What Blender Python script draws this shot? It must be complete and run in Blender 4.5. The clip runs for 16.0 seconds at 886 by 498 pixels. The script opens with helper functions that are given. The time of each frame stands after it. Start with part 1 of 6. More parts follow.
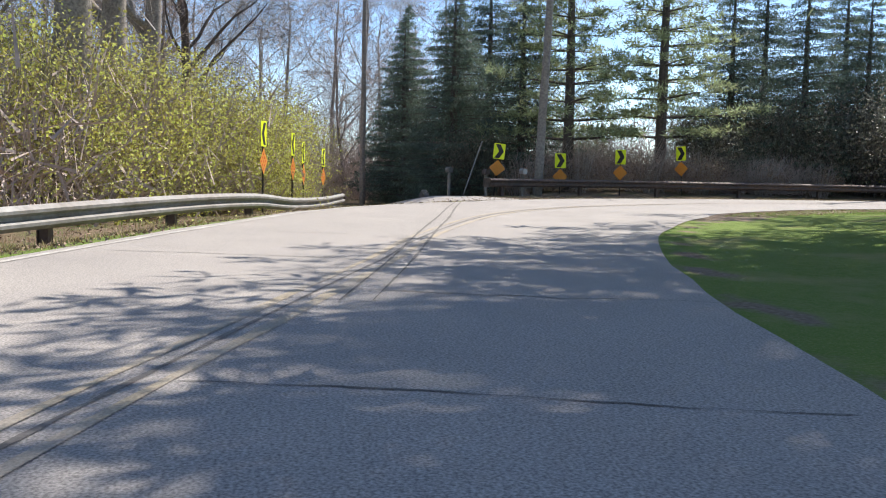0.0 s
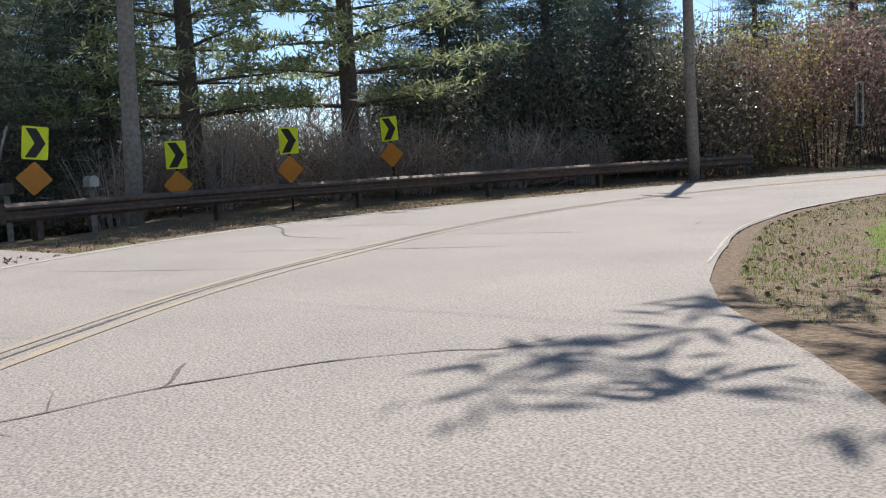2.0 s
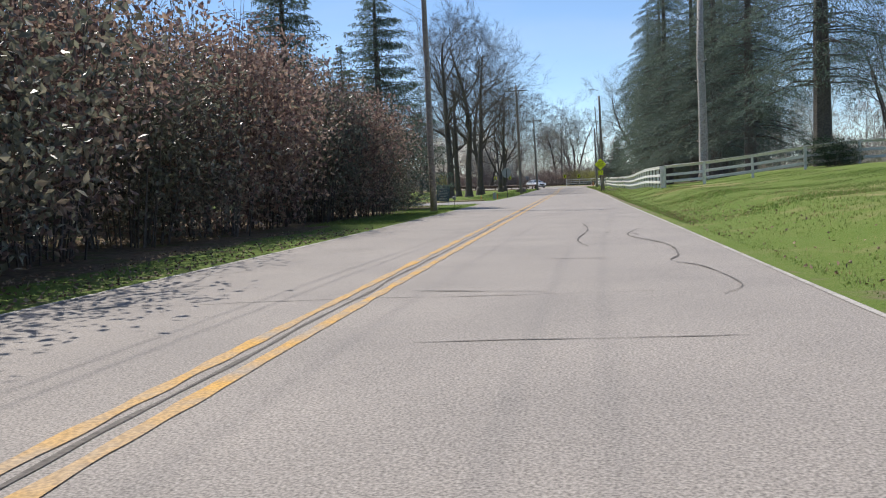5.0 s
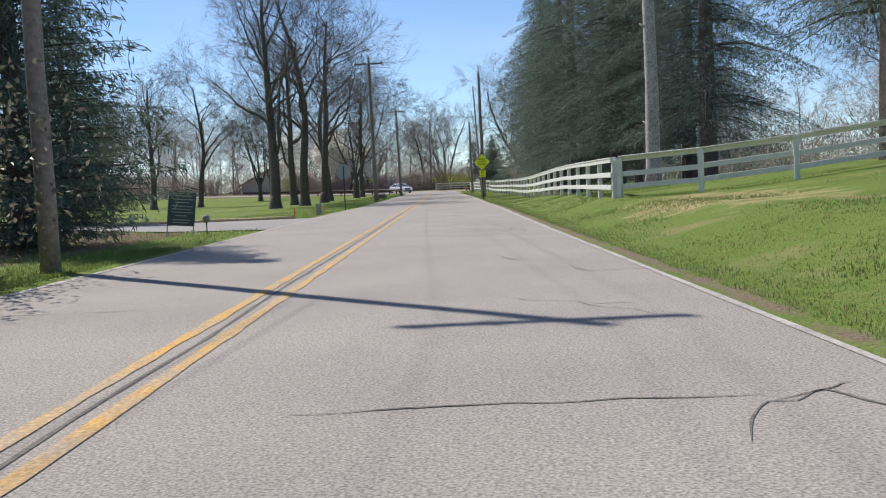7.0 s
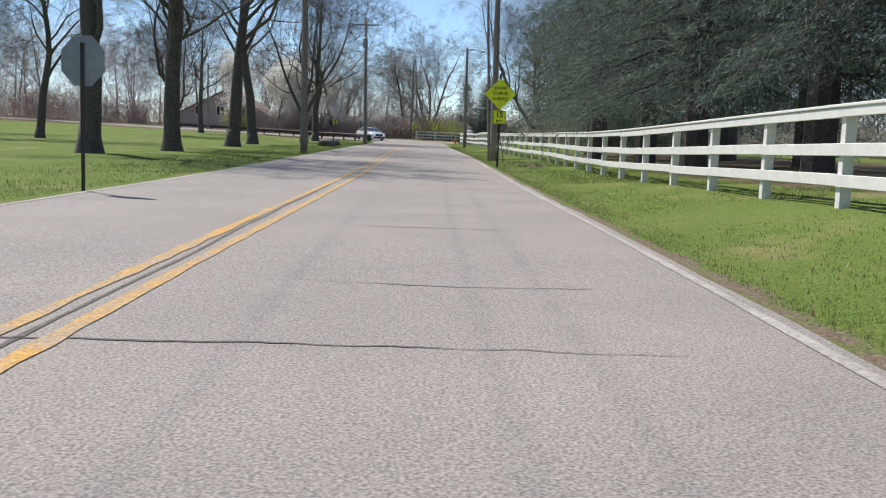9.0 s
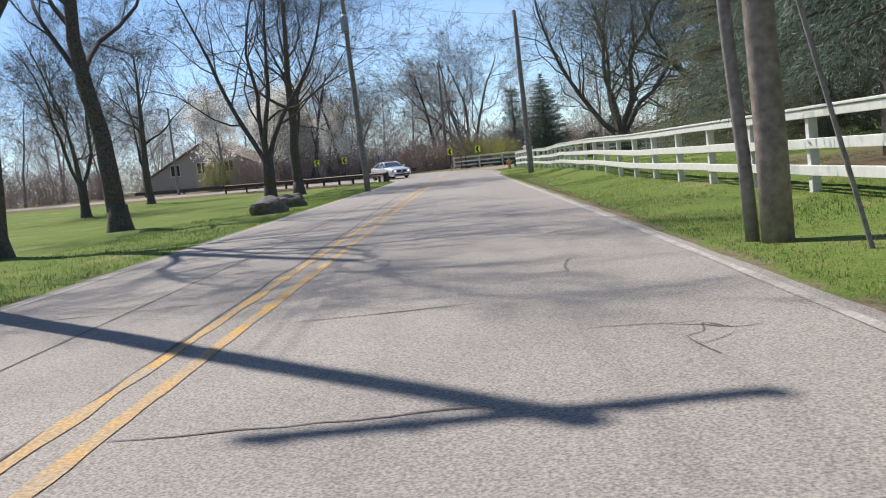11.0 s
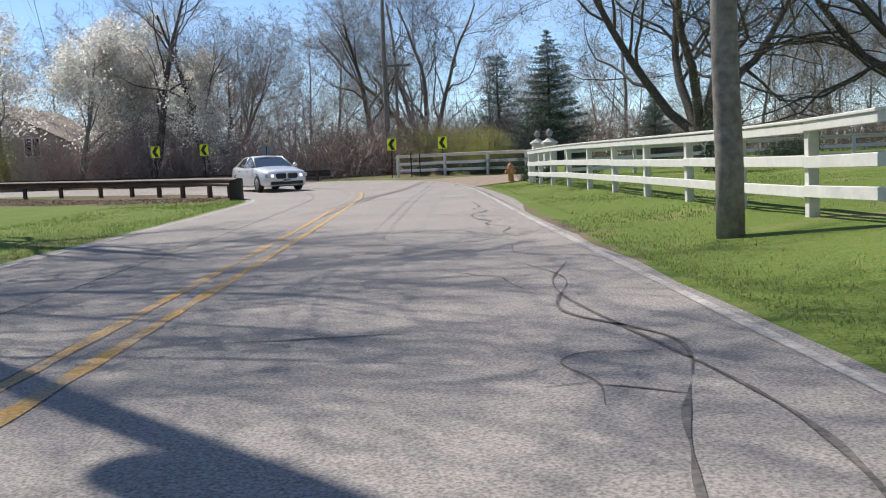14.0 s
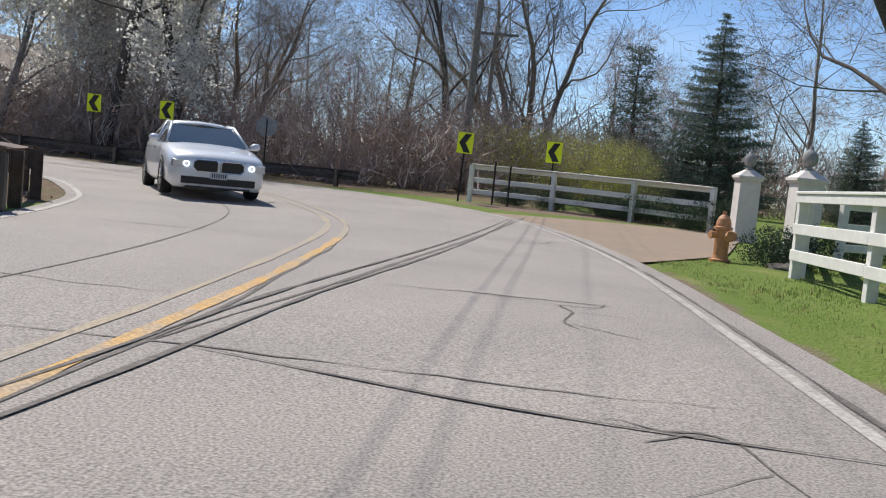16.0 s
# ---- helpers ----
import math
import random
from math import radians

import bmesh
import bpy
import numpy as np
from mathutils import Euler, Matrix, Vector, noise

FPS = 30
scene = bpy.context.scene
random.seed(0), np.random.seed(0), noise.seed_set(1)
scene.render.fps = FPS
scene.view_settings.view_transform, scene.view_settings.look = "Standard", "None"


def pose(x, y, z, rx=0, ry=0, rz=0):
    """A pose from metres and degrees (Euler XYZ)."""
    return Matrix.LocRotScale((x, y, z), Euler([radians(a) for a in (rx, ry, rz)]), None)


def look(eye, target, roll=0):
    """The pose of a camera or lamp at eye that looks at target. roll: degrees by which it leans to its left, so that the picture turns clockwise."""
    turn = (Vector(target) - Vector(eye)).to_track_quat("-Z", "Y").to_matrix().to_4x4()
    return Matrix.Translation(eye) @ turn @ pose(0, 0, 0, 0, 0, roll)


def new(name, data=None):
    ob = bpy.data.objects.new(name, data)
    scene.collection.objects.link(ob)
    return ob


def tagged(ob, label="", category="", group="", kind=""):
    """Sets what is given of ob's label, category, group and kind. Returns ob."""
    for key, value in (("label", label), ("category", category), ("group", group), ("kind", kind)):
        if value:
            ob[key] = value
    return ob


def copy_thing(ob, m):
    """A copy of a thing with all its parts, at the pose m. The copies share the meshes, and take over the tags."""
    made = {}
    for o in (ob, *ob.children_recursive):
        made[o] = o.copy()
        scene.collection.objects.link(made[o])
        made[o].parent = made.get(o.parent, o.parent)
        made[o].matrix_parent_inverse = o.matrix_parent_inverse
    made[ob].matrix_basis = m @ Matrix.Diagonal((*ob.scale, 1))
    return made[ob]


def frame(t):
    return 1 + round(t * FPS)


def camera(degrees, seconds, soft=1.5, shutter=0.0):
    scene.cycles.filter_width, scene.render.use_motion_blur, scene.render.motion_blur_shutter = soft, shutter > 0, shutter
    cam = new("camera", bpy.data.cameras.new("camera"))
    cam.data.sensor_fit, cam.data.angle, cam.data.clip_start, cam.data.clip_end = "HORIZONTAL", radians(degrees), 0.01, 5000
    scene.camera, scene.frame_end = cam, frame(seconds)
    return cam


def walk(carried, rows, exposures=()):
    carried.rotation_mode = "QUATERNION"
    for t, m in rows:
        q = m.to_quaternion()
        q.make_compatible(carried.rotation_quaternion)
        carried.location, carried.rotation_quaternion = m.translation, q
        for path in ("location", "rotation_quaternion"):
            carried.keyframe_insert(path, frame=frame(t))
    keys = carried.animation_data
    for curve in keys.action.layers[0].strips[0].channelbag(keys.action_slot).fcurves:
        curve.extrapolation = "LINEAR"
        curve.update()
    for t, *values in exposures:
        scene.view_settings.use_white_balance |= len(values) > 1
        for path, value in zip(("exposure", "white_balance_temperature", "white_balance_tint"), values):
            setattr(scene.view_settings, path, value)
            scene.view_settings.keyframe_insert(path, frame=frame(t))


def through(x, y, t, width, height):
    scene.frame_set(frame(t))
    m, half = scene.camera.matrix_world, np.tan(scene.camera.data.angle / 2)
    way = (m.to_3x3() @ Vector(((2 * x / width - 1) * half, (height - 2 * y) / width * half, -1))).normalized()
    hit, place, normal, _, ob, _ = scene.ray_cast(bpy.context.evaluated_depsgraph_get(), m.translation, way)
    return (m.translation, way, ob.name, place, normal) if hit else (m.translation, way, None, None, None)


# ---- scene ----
cam = camera(50.87, 16.0, 1.1)
PATH = [
    (0.0, (30.634, -106.711, 0.965), (20.772, -105.301, 0.109), 1.27),
    (0.5, (26.429, -105.978, 0.974), (16.677, -103.932, 0.138), 0.82),
    (1.0, (22.225, -104.805, 0.983), (12.696, -101.897, 0.122), -0.51),
    (1.5, (17.845, -103.232, 0.983), (8.607, -99.505, 0.108), -1.66),
    (2.0, (13.410, -101.215, 0.971), (4.671, -96.446, 0.031), -3.08),
    (2.5, (9.846, -98.826, 0.947), (1.811, -92.950, -0.008), -3.89),
    (3.0, (6.950, -96.134, 0.956), (0.013, -88.975, 0.163), -4.08),
    (3.5, (4.399, -92.762, 0.965), (-1.237, -84.535, 0.216), -4.09),
    (4.0, (2.272, -88.738, 0.963), (-1.649, -79.561, 0.321), -3.36),
    (4.5, (0.830, -84.232, 0.966), (-1.699, -74.574, 0.385), -2.85),
    (5.0, (-0.035, -79.638, 0.965), (-1.479, -69.764, 0.307), -2.68),
    (5.2, (-0.310, -77.661, 0.966), (-1.427, -67.751, 0.220), -3.02),
    (5.8, (-0.664, -71.131, 0.970), (-0.807, -61.164, 0.176), -3.96),
    (6.4, (-0.519, -63.488, 0.969), (-0.311, -53.513, 0.301), -4.01),
    (7.0, (-0.299, -55.092, 0.965), (-0.359, -45.115, 0.286), -2.51),
    (7.3, (-0.292, -50.786, 0.967), (-0.454, -40.821, 0.156), -1.12),
    (7.5, (-0.289, -47.904, 0.971), (-0.471, -37.949, 0.038), -0.05),
    (8.0, (-0.363, -40.369, 0.987), (-0.568, -30.426, -0.064), 1.82),
    (8.2, (-0.480, -37.266, 0.987), (-0.656, -27.325, -0.083), 1.46),
    (8.8, (-0.303, -27.654, 0.974), (-0.148, -17.724, -0.200), 1.83),
    (9.4, (0.128, -17.728, 0.969), (0.236, -7.808, -0.286), 2.84),
    (10.0, (0.288, -7.915, 0.958), (-0.084, 2.008, -0.227), 1.79),
    (10.3, (0.142, -3.145, 0.949), (-0.331, 6.787, -0.122), -0.06),
    (10.5, (0.000, 0.000, 0.947), (-0.463, 9.942, -0.027), -1.65),
    (11.0, (-0.123, 7.693, 0.991), (-0.537, 17.642, 0.074), -6.13),
    (11.5, (-0.288, 15.106, 0.988), (-0.540, 25.061, 0.076), -7.19),
    (12.0, (-0.284, 22.089, 0.985), (-0.432, 32.043, 0.048), -6.34),
    (12.5, (-0.289, 28.768, 0.984), (-0.353, 38.723, 0.036), -5.40),
    (13.0, (-0.343, 35.082, 0.984), (-0.351, 45.037, 0.032), -5.20),
    (13.5, (-0.311, 41.253, 0.960), (-0.260, 51.209, 0.028), -4.51),
    (14.0, (-0.373, 47.199, 0.946), (-0.251, 57.155, 0.014), -2.77),
    (14.5, (-0.369, 52.817, 0.982), (-0.217, 62.771, 0.039), 0.69),
    (15.0, (-0.111, 58.089, 0.960), (-0.136, 68.044, 0.021), 1.46),
    (15.5, (-0.240, 62.957, 0.947), (-0.474, 72.913, 0.038), 1.66),
    (16.0, (-0.509, 67.828, 0.958), (-1.231, 77.771, 0.169), 5.69),
]
EXPOSURES = [(0.0, 1.1), (0.8, 0.95), (1.5, 0.85), (2.4, 0.58), (5.0, 0.4), (8.2, 0.4), (10.5, 0.52), (12.0, 0.52), (14.0, 0.5), (16.0, 0.4)]
walk(cam, [(t, look(eye, target, roll)) for t, eye, target, roll in PATH], EXPOSURES)

# ---- light ----
SUN_AZ, SUN_EL = 44.0, 52.0          # degrees left of +y, degrees up
sun_way = Vector((-math.sin(radians(SUN_AZ)) * math.cos(radians(SUN_EL)), math.cos(radians(SUN_AZ)) * math.cos(radians(SUN_EL)), math.sin(radians(SUN_EL))))
world = bpy.data.worlds.new("sky")
scene.world = world
world.use_nodes = True
wn = world.node_tree
wn.nodes.clear()
sky = wn.nodes.new("ShaderNodeTexSky")
sky.sky_type, sky.sun_disc = "NISHITA", False
sky.sun_elevation, sky.sun_rotation = radians(SUN_EL), radians(-SUN_AZ)
sky.air_density, sky.dust_density, sky.ozone_density = 0.75, 0.0, 4.0
# thin white cirrus veils low in the sky
tc = wn.nodes.new("ShaderNodeTexCoord")
mp = wn.nodes.new("ShaderNodeMapping")
mp.inputs["Scale"].default_value = (1.2, 1.2, 5.0)
cl = wn.nodes.new("ShaderNodeTexNoise")
cl.inputs["Scale"].default_value, cl.inputs["Detail"].default_value = 2.2, 7
cr = wn.nodes.new("ShaderNodeValToRGB")
cr.color_ramp.elements[0].position, cr.color_ramp.elements[1].position = 0.46, 0.75
cr.color_ramp.elements[1].color = (0.3, 0.3, 0.3, 1)
mx = wn.nodes.new("ShaderNodeMixRGB")
mx.inputs[2].default_value = (5.0, 5.6, 6.4, 1)
bg = wn.nodes.new("ShaderNodeBackground")
bg.inputs["Strength"].default_value = 0.11
wo = wn.nodes.new("ShaderNodeOutputWorld")
for a, b in ((tc.outputs["Generated"], mp.inputs[0]), (mp.outputs[0], cl.inputs["Vector"]), (cl.outputs["Fac"], cr.inputs[0]), (cr.outputs[0], mx.inputs[0]),
             (sky.outputs[0], mx.inputs[1]), (mx.outputs[0], bg.inputs[0]), (bg.outputs[0], wo.inputs[0])):
    wn.links.new(a, b)
sun_data = bpy.data.lights.new("sun", "SUN")
sun_data.energy, sun_data.angle, sun_data.color = 4.1, radians(0.53), (1.0, 0.95, 0.87)
sun = new("sun", sun_data)
sun.matrix_world = look(sun_way * 100, (0, 0, 0))

# ---- materials ----


def material(name, base, rough=0.8, metal=0.0, vary=(), grain=40.0, amount=0.25, patch=1.5, patch_amount=0.25, bump=0.0, bump_scale=60.0, clear=0.0, through=0.0, by_piece=0.0):
    """Base colour with grain, larger patches, a second colour in the patches, relief and, for leaves, light through them."""
    m = bpy.data.materials.new(name)
    m.use_nodes = True
    nt = m.node_tree
    bs = nt.nodes["Principled BSDF"]
    bs.inputs["Roughness"].default_value, bs.inputs["Metallic"].default_value = rough, metal
    bs.inputs["Coat Weight"].default_value = clear
    co = nt.nodes.new("ShaderNodeTexCoord")
    n1, n2 = nt.nodes.new("ShaderNodeTexNoise"), nt.nodes.new("ShaderNodeTexNoise")
    n1.inputs["Scale"].default_value, n1.inputs["Detail"].default_value = grain, 4
    n2.inputs["Scale"].default_value, n2.inputs["Detail"].default_value = patch, 5
    for n in (n1, n2):
        nt.links.new(co.outputs["Object"], n.inputs["Vector"])
    second = vary if vary else tuple(c * 0.6 for c in base)
    mixa = nt.nodes.new("ShaderNodeMixRGB")
    mixa.inputs[1].default_value, mixa.inputs[2].default_value = (*base, 1), (*second, 1)
    ra = nt.nodes.new("ShaderNodeMapRange")
    ra.inputs[1].default_value, ra.inputs[2].default_value = 0.5 - 0.18, 0.5 + 0.22
    ra.inputs[3].default_value, ra.inputs[4].default_value = 0.0, min(1.0, patch_amount * 2)
    nt.links.new(n2.outputs["Fac"], ra.inputs[0])
    nt.links.new(ra.outputs[0], mixa.inputs[0])
    rb = nt.nodes.new("ShaderNodeMapRange")
    rb.inputs[1].default_value, rb.inputs[2].default_value = 0.3, 0.7
    rb.inputs[3].default_value, rb.inputs[4].default_value = 1 - amount, 1 + amount
    nt.links.new(n1.outputs["Fac"], rb.inputs[0])
    val = nt.nodes.new("ShaderNodeHueSaturation")
    nt.links.new(mixa.outputs[0], val.inputs["Color"])
    if by_piece:
        geo = nt.nodes.new("ShaderNodeNewGeometry")
        rp = nt.nodes.new("ShaderNodeMapRange")
        rp.inputs[3].default_value, rp.inputs[4].default_value = 1 - by_piece, 1 + by_piece
        nt.links.new(geo.outputs["Random Per Island"], rp.inputs[0])
        mul = nt.nodes.new("ShaderNodeMath")
        mul.operation = "MULTIPLY"
        nt.links.new(rb.outputs[0], mul.inputs[0])
        nt.links.new(rp.outputs[0], mul.inputs[1])
        nt.links.new(mul.outputs[0], val.inputs["Value"])
        rh = nt.nodes.new("ShaderNodeMapRange")
        rh.inputs[3].default_value, rh.inputs[4].default_value = 0.5 - by_piece * 0.05, 0.5 + by_piece * 0.05
        nt.links.new(geo.outputs["Random Per Island"], rh.inputs[0])
        nt.links.new(rh.outputs[0], val.inputs["Hue"])
    else:
        nt.links.new(rb.outputs[0], val.inputs["Value"])
    nt.links.new(val.outputs[0], bs.inputs["Base Color"])
    if bump:
        nb = nt.nodes.new("ShaderNodeTexNoise")
        nb.inputs["Scale"].default_value, nb.inputs["Detail"].default_value = bump_scale, 5
        nt.links.new(co.outputs["Object"], nb.inputs["Vector"])
        bp = nt.nodes.new("ShaderNodeBump")
        bp.inputs["Strength"].default_value, bp.inputs["Distance"].default_value = 0.6, bump
        nt.links.new(nb.outputs["Fac"], bp.inputs["Height"])
        nt.links.new(bp.outputs[0], bs.inputs["Normal"])
    if through:
        tr = nt.nodes.new("ShaderNodeBsdfTranslucent")
        nt.links.new(val.outputs[0], tr.inputs["Color"])
        ms = nt.nodes.new("ShaderNodeMixShader")
        ms.inputs[0].default_value = through
        nt.links.new(bs.outputs[0], ms.inputs[1])
        nt.links.new(tr.outputs[0], ms.inputs[2])
        nt.links.new(ms.outputs[0], nt.nodes["Material Output"].inputs["Surface"])
    return m


ASPHALT = material("asphalt", (0.305, 0.272, 0.247), 0.9, vary=(0.245, 0.22, 0.203), grain=70, amount=0.5, patch=0.6, patch_amount=0.45, bump=0.003, bump_scale=120)
DRIVE_ASPHALT = material("drive_asphalt", (0.275, 0.255, 0.24), 0.9, grain=60, amount=0.25, patch=0.5, bump=0.006, bump_scale=90)
TAR = material("tar", (0.15, 0.133, 0.12), 0.95, grain=30, amount=0.4)
FADED_YELLOW = material("faded_yellow_paint", (0.36, 0.29, 0.20), 0.85, vary=(0.29, 0.255, 0.225), grain=60, amount=0.3, patch=1.1, patch_amount=0.5, bump=0.004)
YELLOW = material("yellow_paint", (0.54, 0.30, 0.06), 0.8, vary=(0.31, 0.262, 0.215), grain=45, amount=0.35, patch=2.2, patch_amount=0.62, bump=0.004)
WHITE_LINE = material("white_line_paint", (0.44, 0.41, 0.375), 0.8, vary=(0.30, 0.27, 0.245), grain=30, amount=0.3, patch=1.8, patch_amount=0.5, bump=0.004)
GRAVEL = material("gravel", (0.29, 0.215, 0.155), 0.95, vary=(0.21, 0.175, 0.145), grain=45, amount=0.5, patch=1.1, bump=0.02, bump_scale=50)
STRAW = material("straw", (0.50, 0.40, 0.20), 0.95, vary=(0.38, 0.31, 0.17), grain=20, amount=0.4, patch=2.0, bump=0.02, bump_scale=40)
GRASS_BLADE = material("grass_blade", (0.155, 0.245, 0.055), 0.7, vary=(0.215, 0.25, 0.08), grain=3, amount=0.15, patch=0.4, patch_amount=0.4, through=0.45, by_piece=0.25)
DRY_BLADE = material("dry_grass", (0.38, 0.29, 0.15), 0.8, grain=3, amount=0.2, patch=0.4, through=0.25, by_piece=0.4)
BARK = material("bark", (0.29, 0.25, 0.215), 0.95, vary=(0.19, 0.165, 0.145), grain=14, amount=0.4, patch=3.0, patch_amount=0.4, bump=0.03, bump_scale=18)
BARK_DARK = material("dark_bark", (0.12, 0.10, 0.088), 0.95, grain=14, amount=0.4, patch=3.0, bump=0.03, bump_scale=18)
TWIG = material("twig", (0.42, 0.375, 0.34), 0.9, vary=(0.31, 0.275, 0.245), grain=6, amount=0.25, patch=1.0)
TWIG_DARK = material("dark_twig", (0.15, 0.13, 0.115), 0.9, grain=6, amount=0.25, patch=1.0)
TWIG_MID = material("grey_twig", (0.27, 0.24, 0.215), 0.9, grain=6, amount=0.25, patch=1.0)
TWIG_RED = material("reddish_twig", (0.44, 0.35, 0.31), 0.9, grain=6, amount=0.25, patch=1.0)
SNAG = material("weathered_bark", (0.44, 0.40, 0.37), 0.95, vary=(0.30, 0.255, 0.23), grain=10, amount=0.35, patch=2.0, bump=0.03, bump_scale=14)
SPRUCE = material("spruce_needles", (0.11, 0.155, 0.125), 0.6, vary=(0.14, 0.175, 0.11), grain=4, amount=0.3, patch=0.6, patch_amount=0.35, through=0.4, by_piece=0.45)
BLUE_SPRUCE = material("blue_green_needles", (0.125, 0.17, 0.145), 0.6, vary=(0.15, 0.18, 0.11), grain=4, amount=0.3, patch=0.6, through=0.4, by_piece=0.45)
PINE = material("pine_needles", (0.33, 0.36, 0.18), 0.5, vary=(0.21, 0.27, 0.16), grain=4, amount=0.3, patch=0.7, patch_amount=0.35, through=0.55, by_piece=0.45)
OLIVE = material("olive_needles", (0.20, 0.20, 0.125), 0.6, vary=(0.14, 0.155, 0.10), grain=4, amount=0.3, patch=0.5, patch_amount=0.4, through=0.4, by_piece=0.45)
YEW = material("yew_needles", (0.035, 0.065, 0.03), 0.75, grain=5, amount=0.3, patch=1.0, through=0.15, by_piece=0.4)
BEECH_LEAF = material("dry_beech_leaf", (0.34, 0.22, 0.185), 0.5, vary=(0.24, 0.18, 0.15), grain=4, amount=0.3, patch=0.6, patch_amount=0.4, through=0.4, by_piece=0.5)
HEDGE_LEAF = material("hedge_leaf", (0.16, 0.17, 0.125), 0.42, vary=(0.22, 0.17, 0.14), grain=4, amount=0.3, patch=0.5, patch_amount=0.4, through=0.35, by_piece=0.5)
SPRING_LEAF = material("spring_leaf", (0.52, 0.50, 0.11), 0.6, vary=(0.31, 0.29, 0.11), grain=3, amount=0.3, patch=0.9, patch_amount=0.5, through=0.4, by_piece=0.55)
BUD_LEAF = material("young_leaf", (0.27, 0.31, 0.12), 0.6, grain=3, amount=0.25, patch=0.5, through=0.4, by_piece=0.4)
BLOSSOM = material("white_blossom", (0.86, 0.84, 0.78), 0.7, grain=3, amount=0.1, patch=0.6, through=0.6, by_piece=0.25)
PINK_BLOSSOM = material("pink_blossom", (0.45, 0.16, 0.27), 0.7, grain=3, amount=0.15, patch=0.6, through=0.35, by_piece=0.3)
FENCE_WHITE = material("fence_paint", (0.78, 0.76, 0.72), 0.55, vary=(0.66, 0.64, 0.58), grain=9, amount=0.06, patch=1.6, patch_amount=0.25, bump=0.002, bump_scale=40)
POLE_WOOD = material("pole_wood", (0.25, 0.21, 0.18), 0.9, vary=(0.30, 0.25, 0.21), grain=12, amount=0.3, patch=0.7, patch_amount=0.35, bump=0.008, bump_scale=30)
POLE_GREY = material("grey_pole_wood", (0.27, 0.245, 0.22), 0.9, vary=(0.19, 0.16, 0.14), grain=12, amount=0.3, patch=0.7, bump=0.008, bump_scale=30)
STEEL = material("galvanised_steel", (0.24, 0.23, 0.22), 0.7, 0.25, vary=(0.15, 0.12, 0.10), grain=9, amount=0.2, patch=1.2, patch_amount=0.4)
DARK_STEEL = material("dark_grey_steel", (0.115, 0.11, 0.11), 0.45, 0.6, vary=(0.16, 0.125, 0.10), grain=9, amount=0.3, patch=1.2, patch_amount=0.4)
# weathered brown steel; on the south bend's outer rail its dark tone also carries shade
RUST_STEEL = material("dark_weathered_steel", (0.085, 0.066, 0.058), 0.7, 0.2, vary=(0.16, 0.10, 0.07), grain=9, amount=0.3, patch=1.2, patch_amount=0.4)
SIGN_POST = material("sign_post_steel", (0.06, 0.055, 0.05), 0.6, 0.4, grain=20, amount=0.3)
SIGN_YELLOW = material("fluorescent_yellow", (0.88, 0.97, 0.02), 0.45, grain=8, amount=0.05, patch=3, patch_amount=0.08)
SIGN_ORANGE = material("sign_orange", (0.72, 0.27, 0.03), 0.5, grain=8, amount=0.05, patch=3, patch_amount=0.12)
SIGN_BLACK = material("sign_black", (0.02, 0.02, 0.02), 0.5, grain=8, amount=0.05)
SIGN_GREY = material("sign_back_aluminium", (0.36, 0.37, 0.38), 0.5, 0.6, grain=8, amount=0.1)
CABLE = material("cable", (0.02, 0.02, 0.022), 0.6, grain=8, amount=0.1)
CERAMIC = material("insulator", (0.30, 0.29, 0.28), 0.3, grain=8, amount=0.1)
STONE = material("boulder_stone", (0.17, 0.145, 0.13), 0.9, vary=(0.10, 0.09, 0.085), grain=8, amount=0.35, patch=2.0, bump=0.04, bump_scale=9)
HYDRANT = material("hydrant_paint", (0.55, 0.27, 0.12), 0.6, vary=(0.42, 0.19, 0.10), grain=12, amount=0.15, patch=3, patch_amount=0.4)
PILLAR = material("pillar_paint", (0.70, 0.66, 0.62), 0.6, vary=(0.58, 0.53, 0.49), grain=8, amount=0.06, patch=1.2, patch_amount=0.3)
URN = material("finial_stone", (0.32, 0.31, 0.30), 0.8, grain=14, amount=0.2, patch=4, bump=0.01)
CAR_SILVER = material("silver_paint", (0.78, 0.79, 0.80), 0.3, 0.25, grain=300, amount=0.04, patch=0.5, patch_amount=0.03, clear=0.8)
CAR_BLACK = material("black_trim", (0.015, 0.015, 0.016), 0.4, grain=30, amount=0.1)
CHROME = material("chrome", (0.7, 0.7, 0.7), 0.12, 1.0, grain=30, amount=0.02)
TYRE = material("tyre_rubber", (0.02, 0.02, 0.02), 0.85, grain=40, amount=0.2)
GLASS = material("car_glass", (0.03, 0.04, 0.045), 0.04, 0.0, grain=5, amount=0.02, clear=1.0)
LAMP_GLASS = material("headlight_lens", (0.55, 0.58, 0.6), 0.08, 0.3, grain=5, amount=0.02, clear=1.0)
LAMP_LIT = material("lit_lamp_ring", (0.9, 0.92, 0.95), 0.3, grain=5, amount=0.02)
lit = LAMP_LIT.node_tree.nodes["Principled BSDF"]
lit.inputs["Emission Color"].default_value, lit.inputs["Emission Strength"].default_value = (0.95, 0.97, 1.0, 1), 1.2
PLATE = material("plate_white", (0.55, 0.56, 0.58), 0.5, grain=30, amount=0.05)
HOUSE_WALL = material("house_siding", (0.50, 0.45, 0.39), 0.85, grain=8, amount=0.1, patch=0.5, patch_amount=0.2)
HOUSE_ROOF = material("roof_shingle", (0.30, 0.25, 0.21), 0.9, grain=9, amount=0.3, patch=0.8)
WINDOW_DARK = material("window_glass", (0.04, 0.045, 0.05), 0.08, grain=3, amount=0.05)
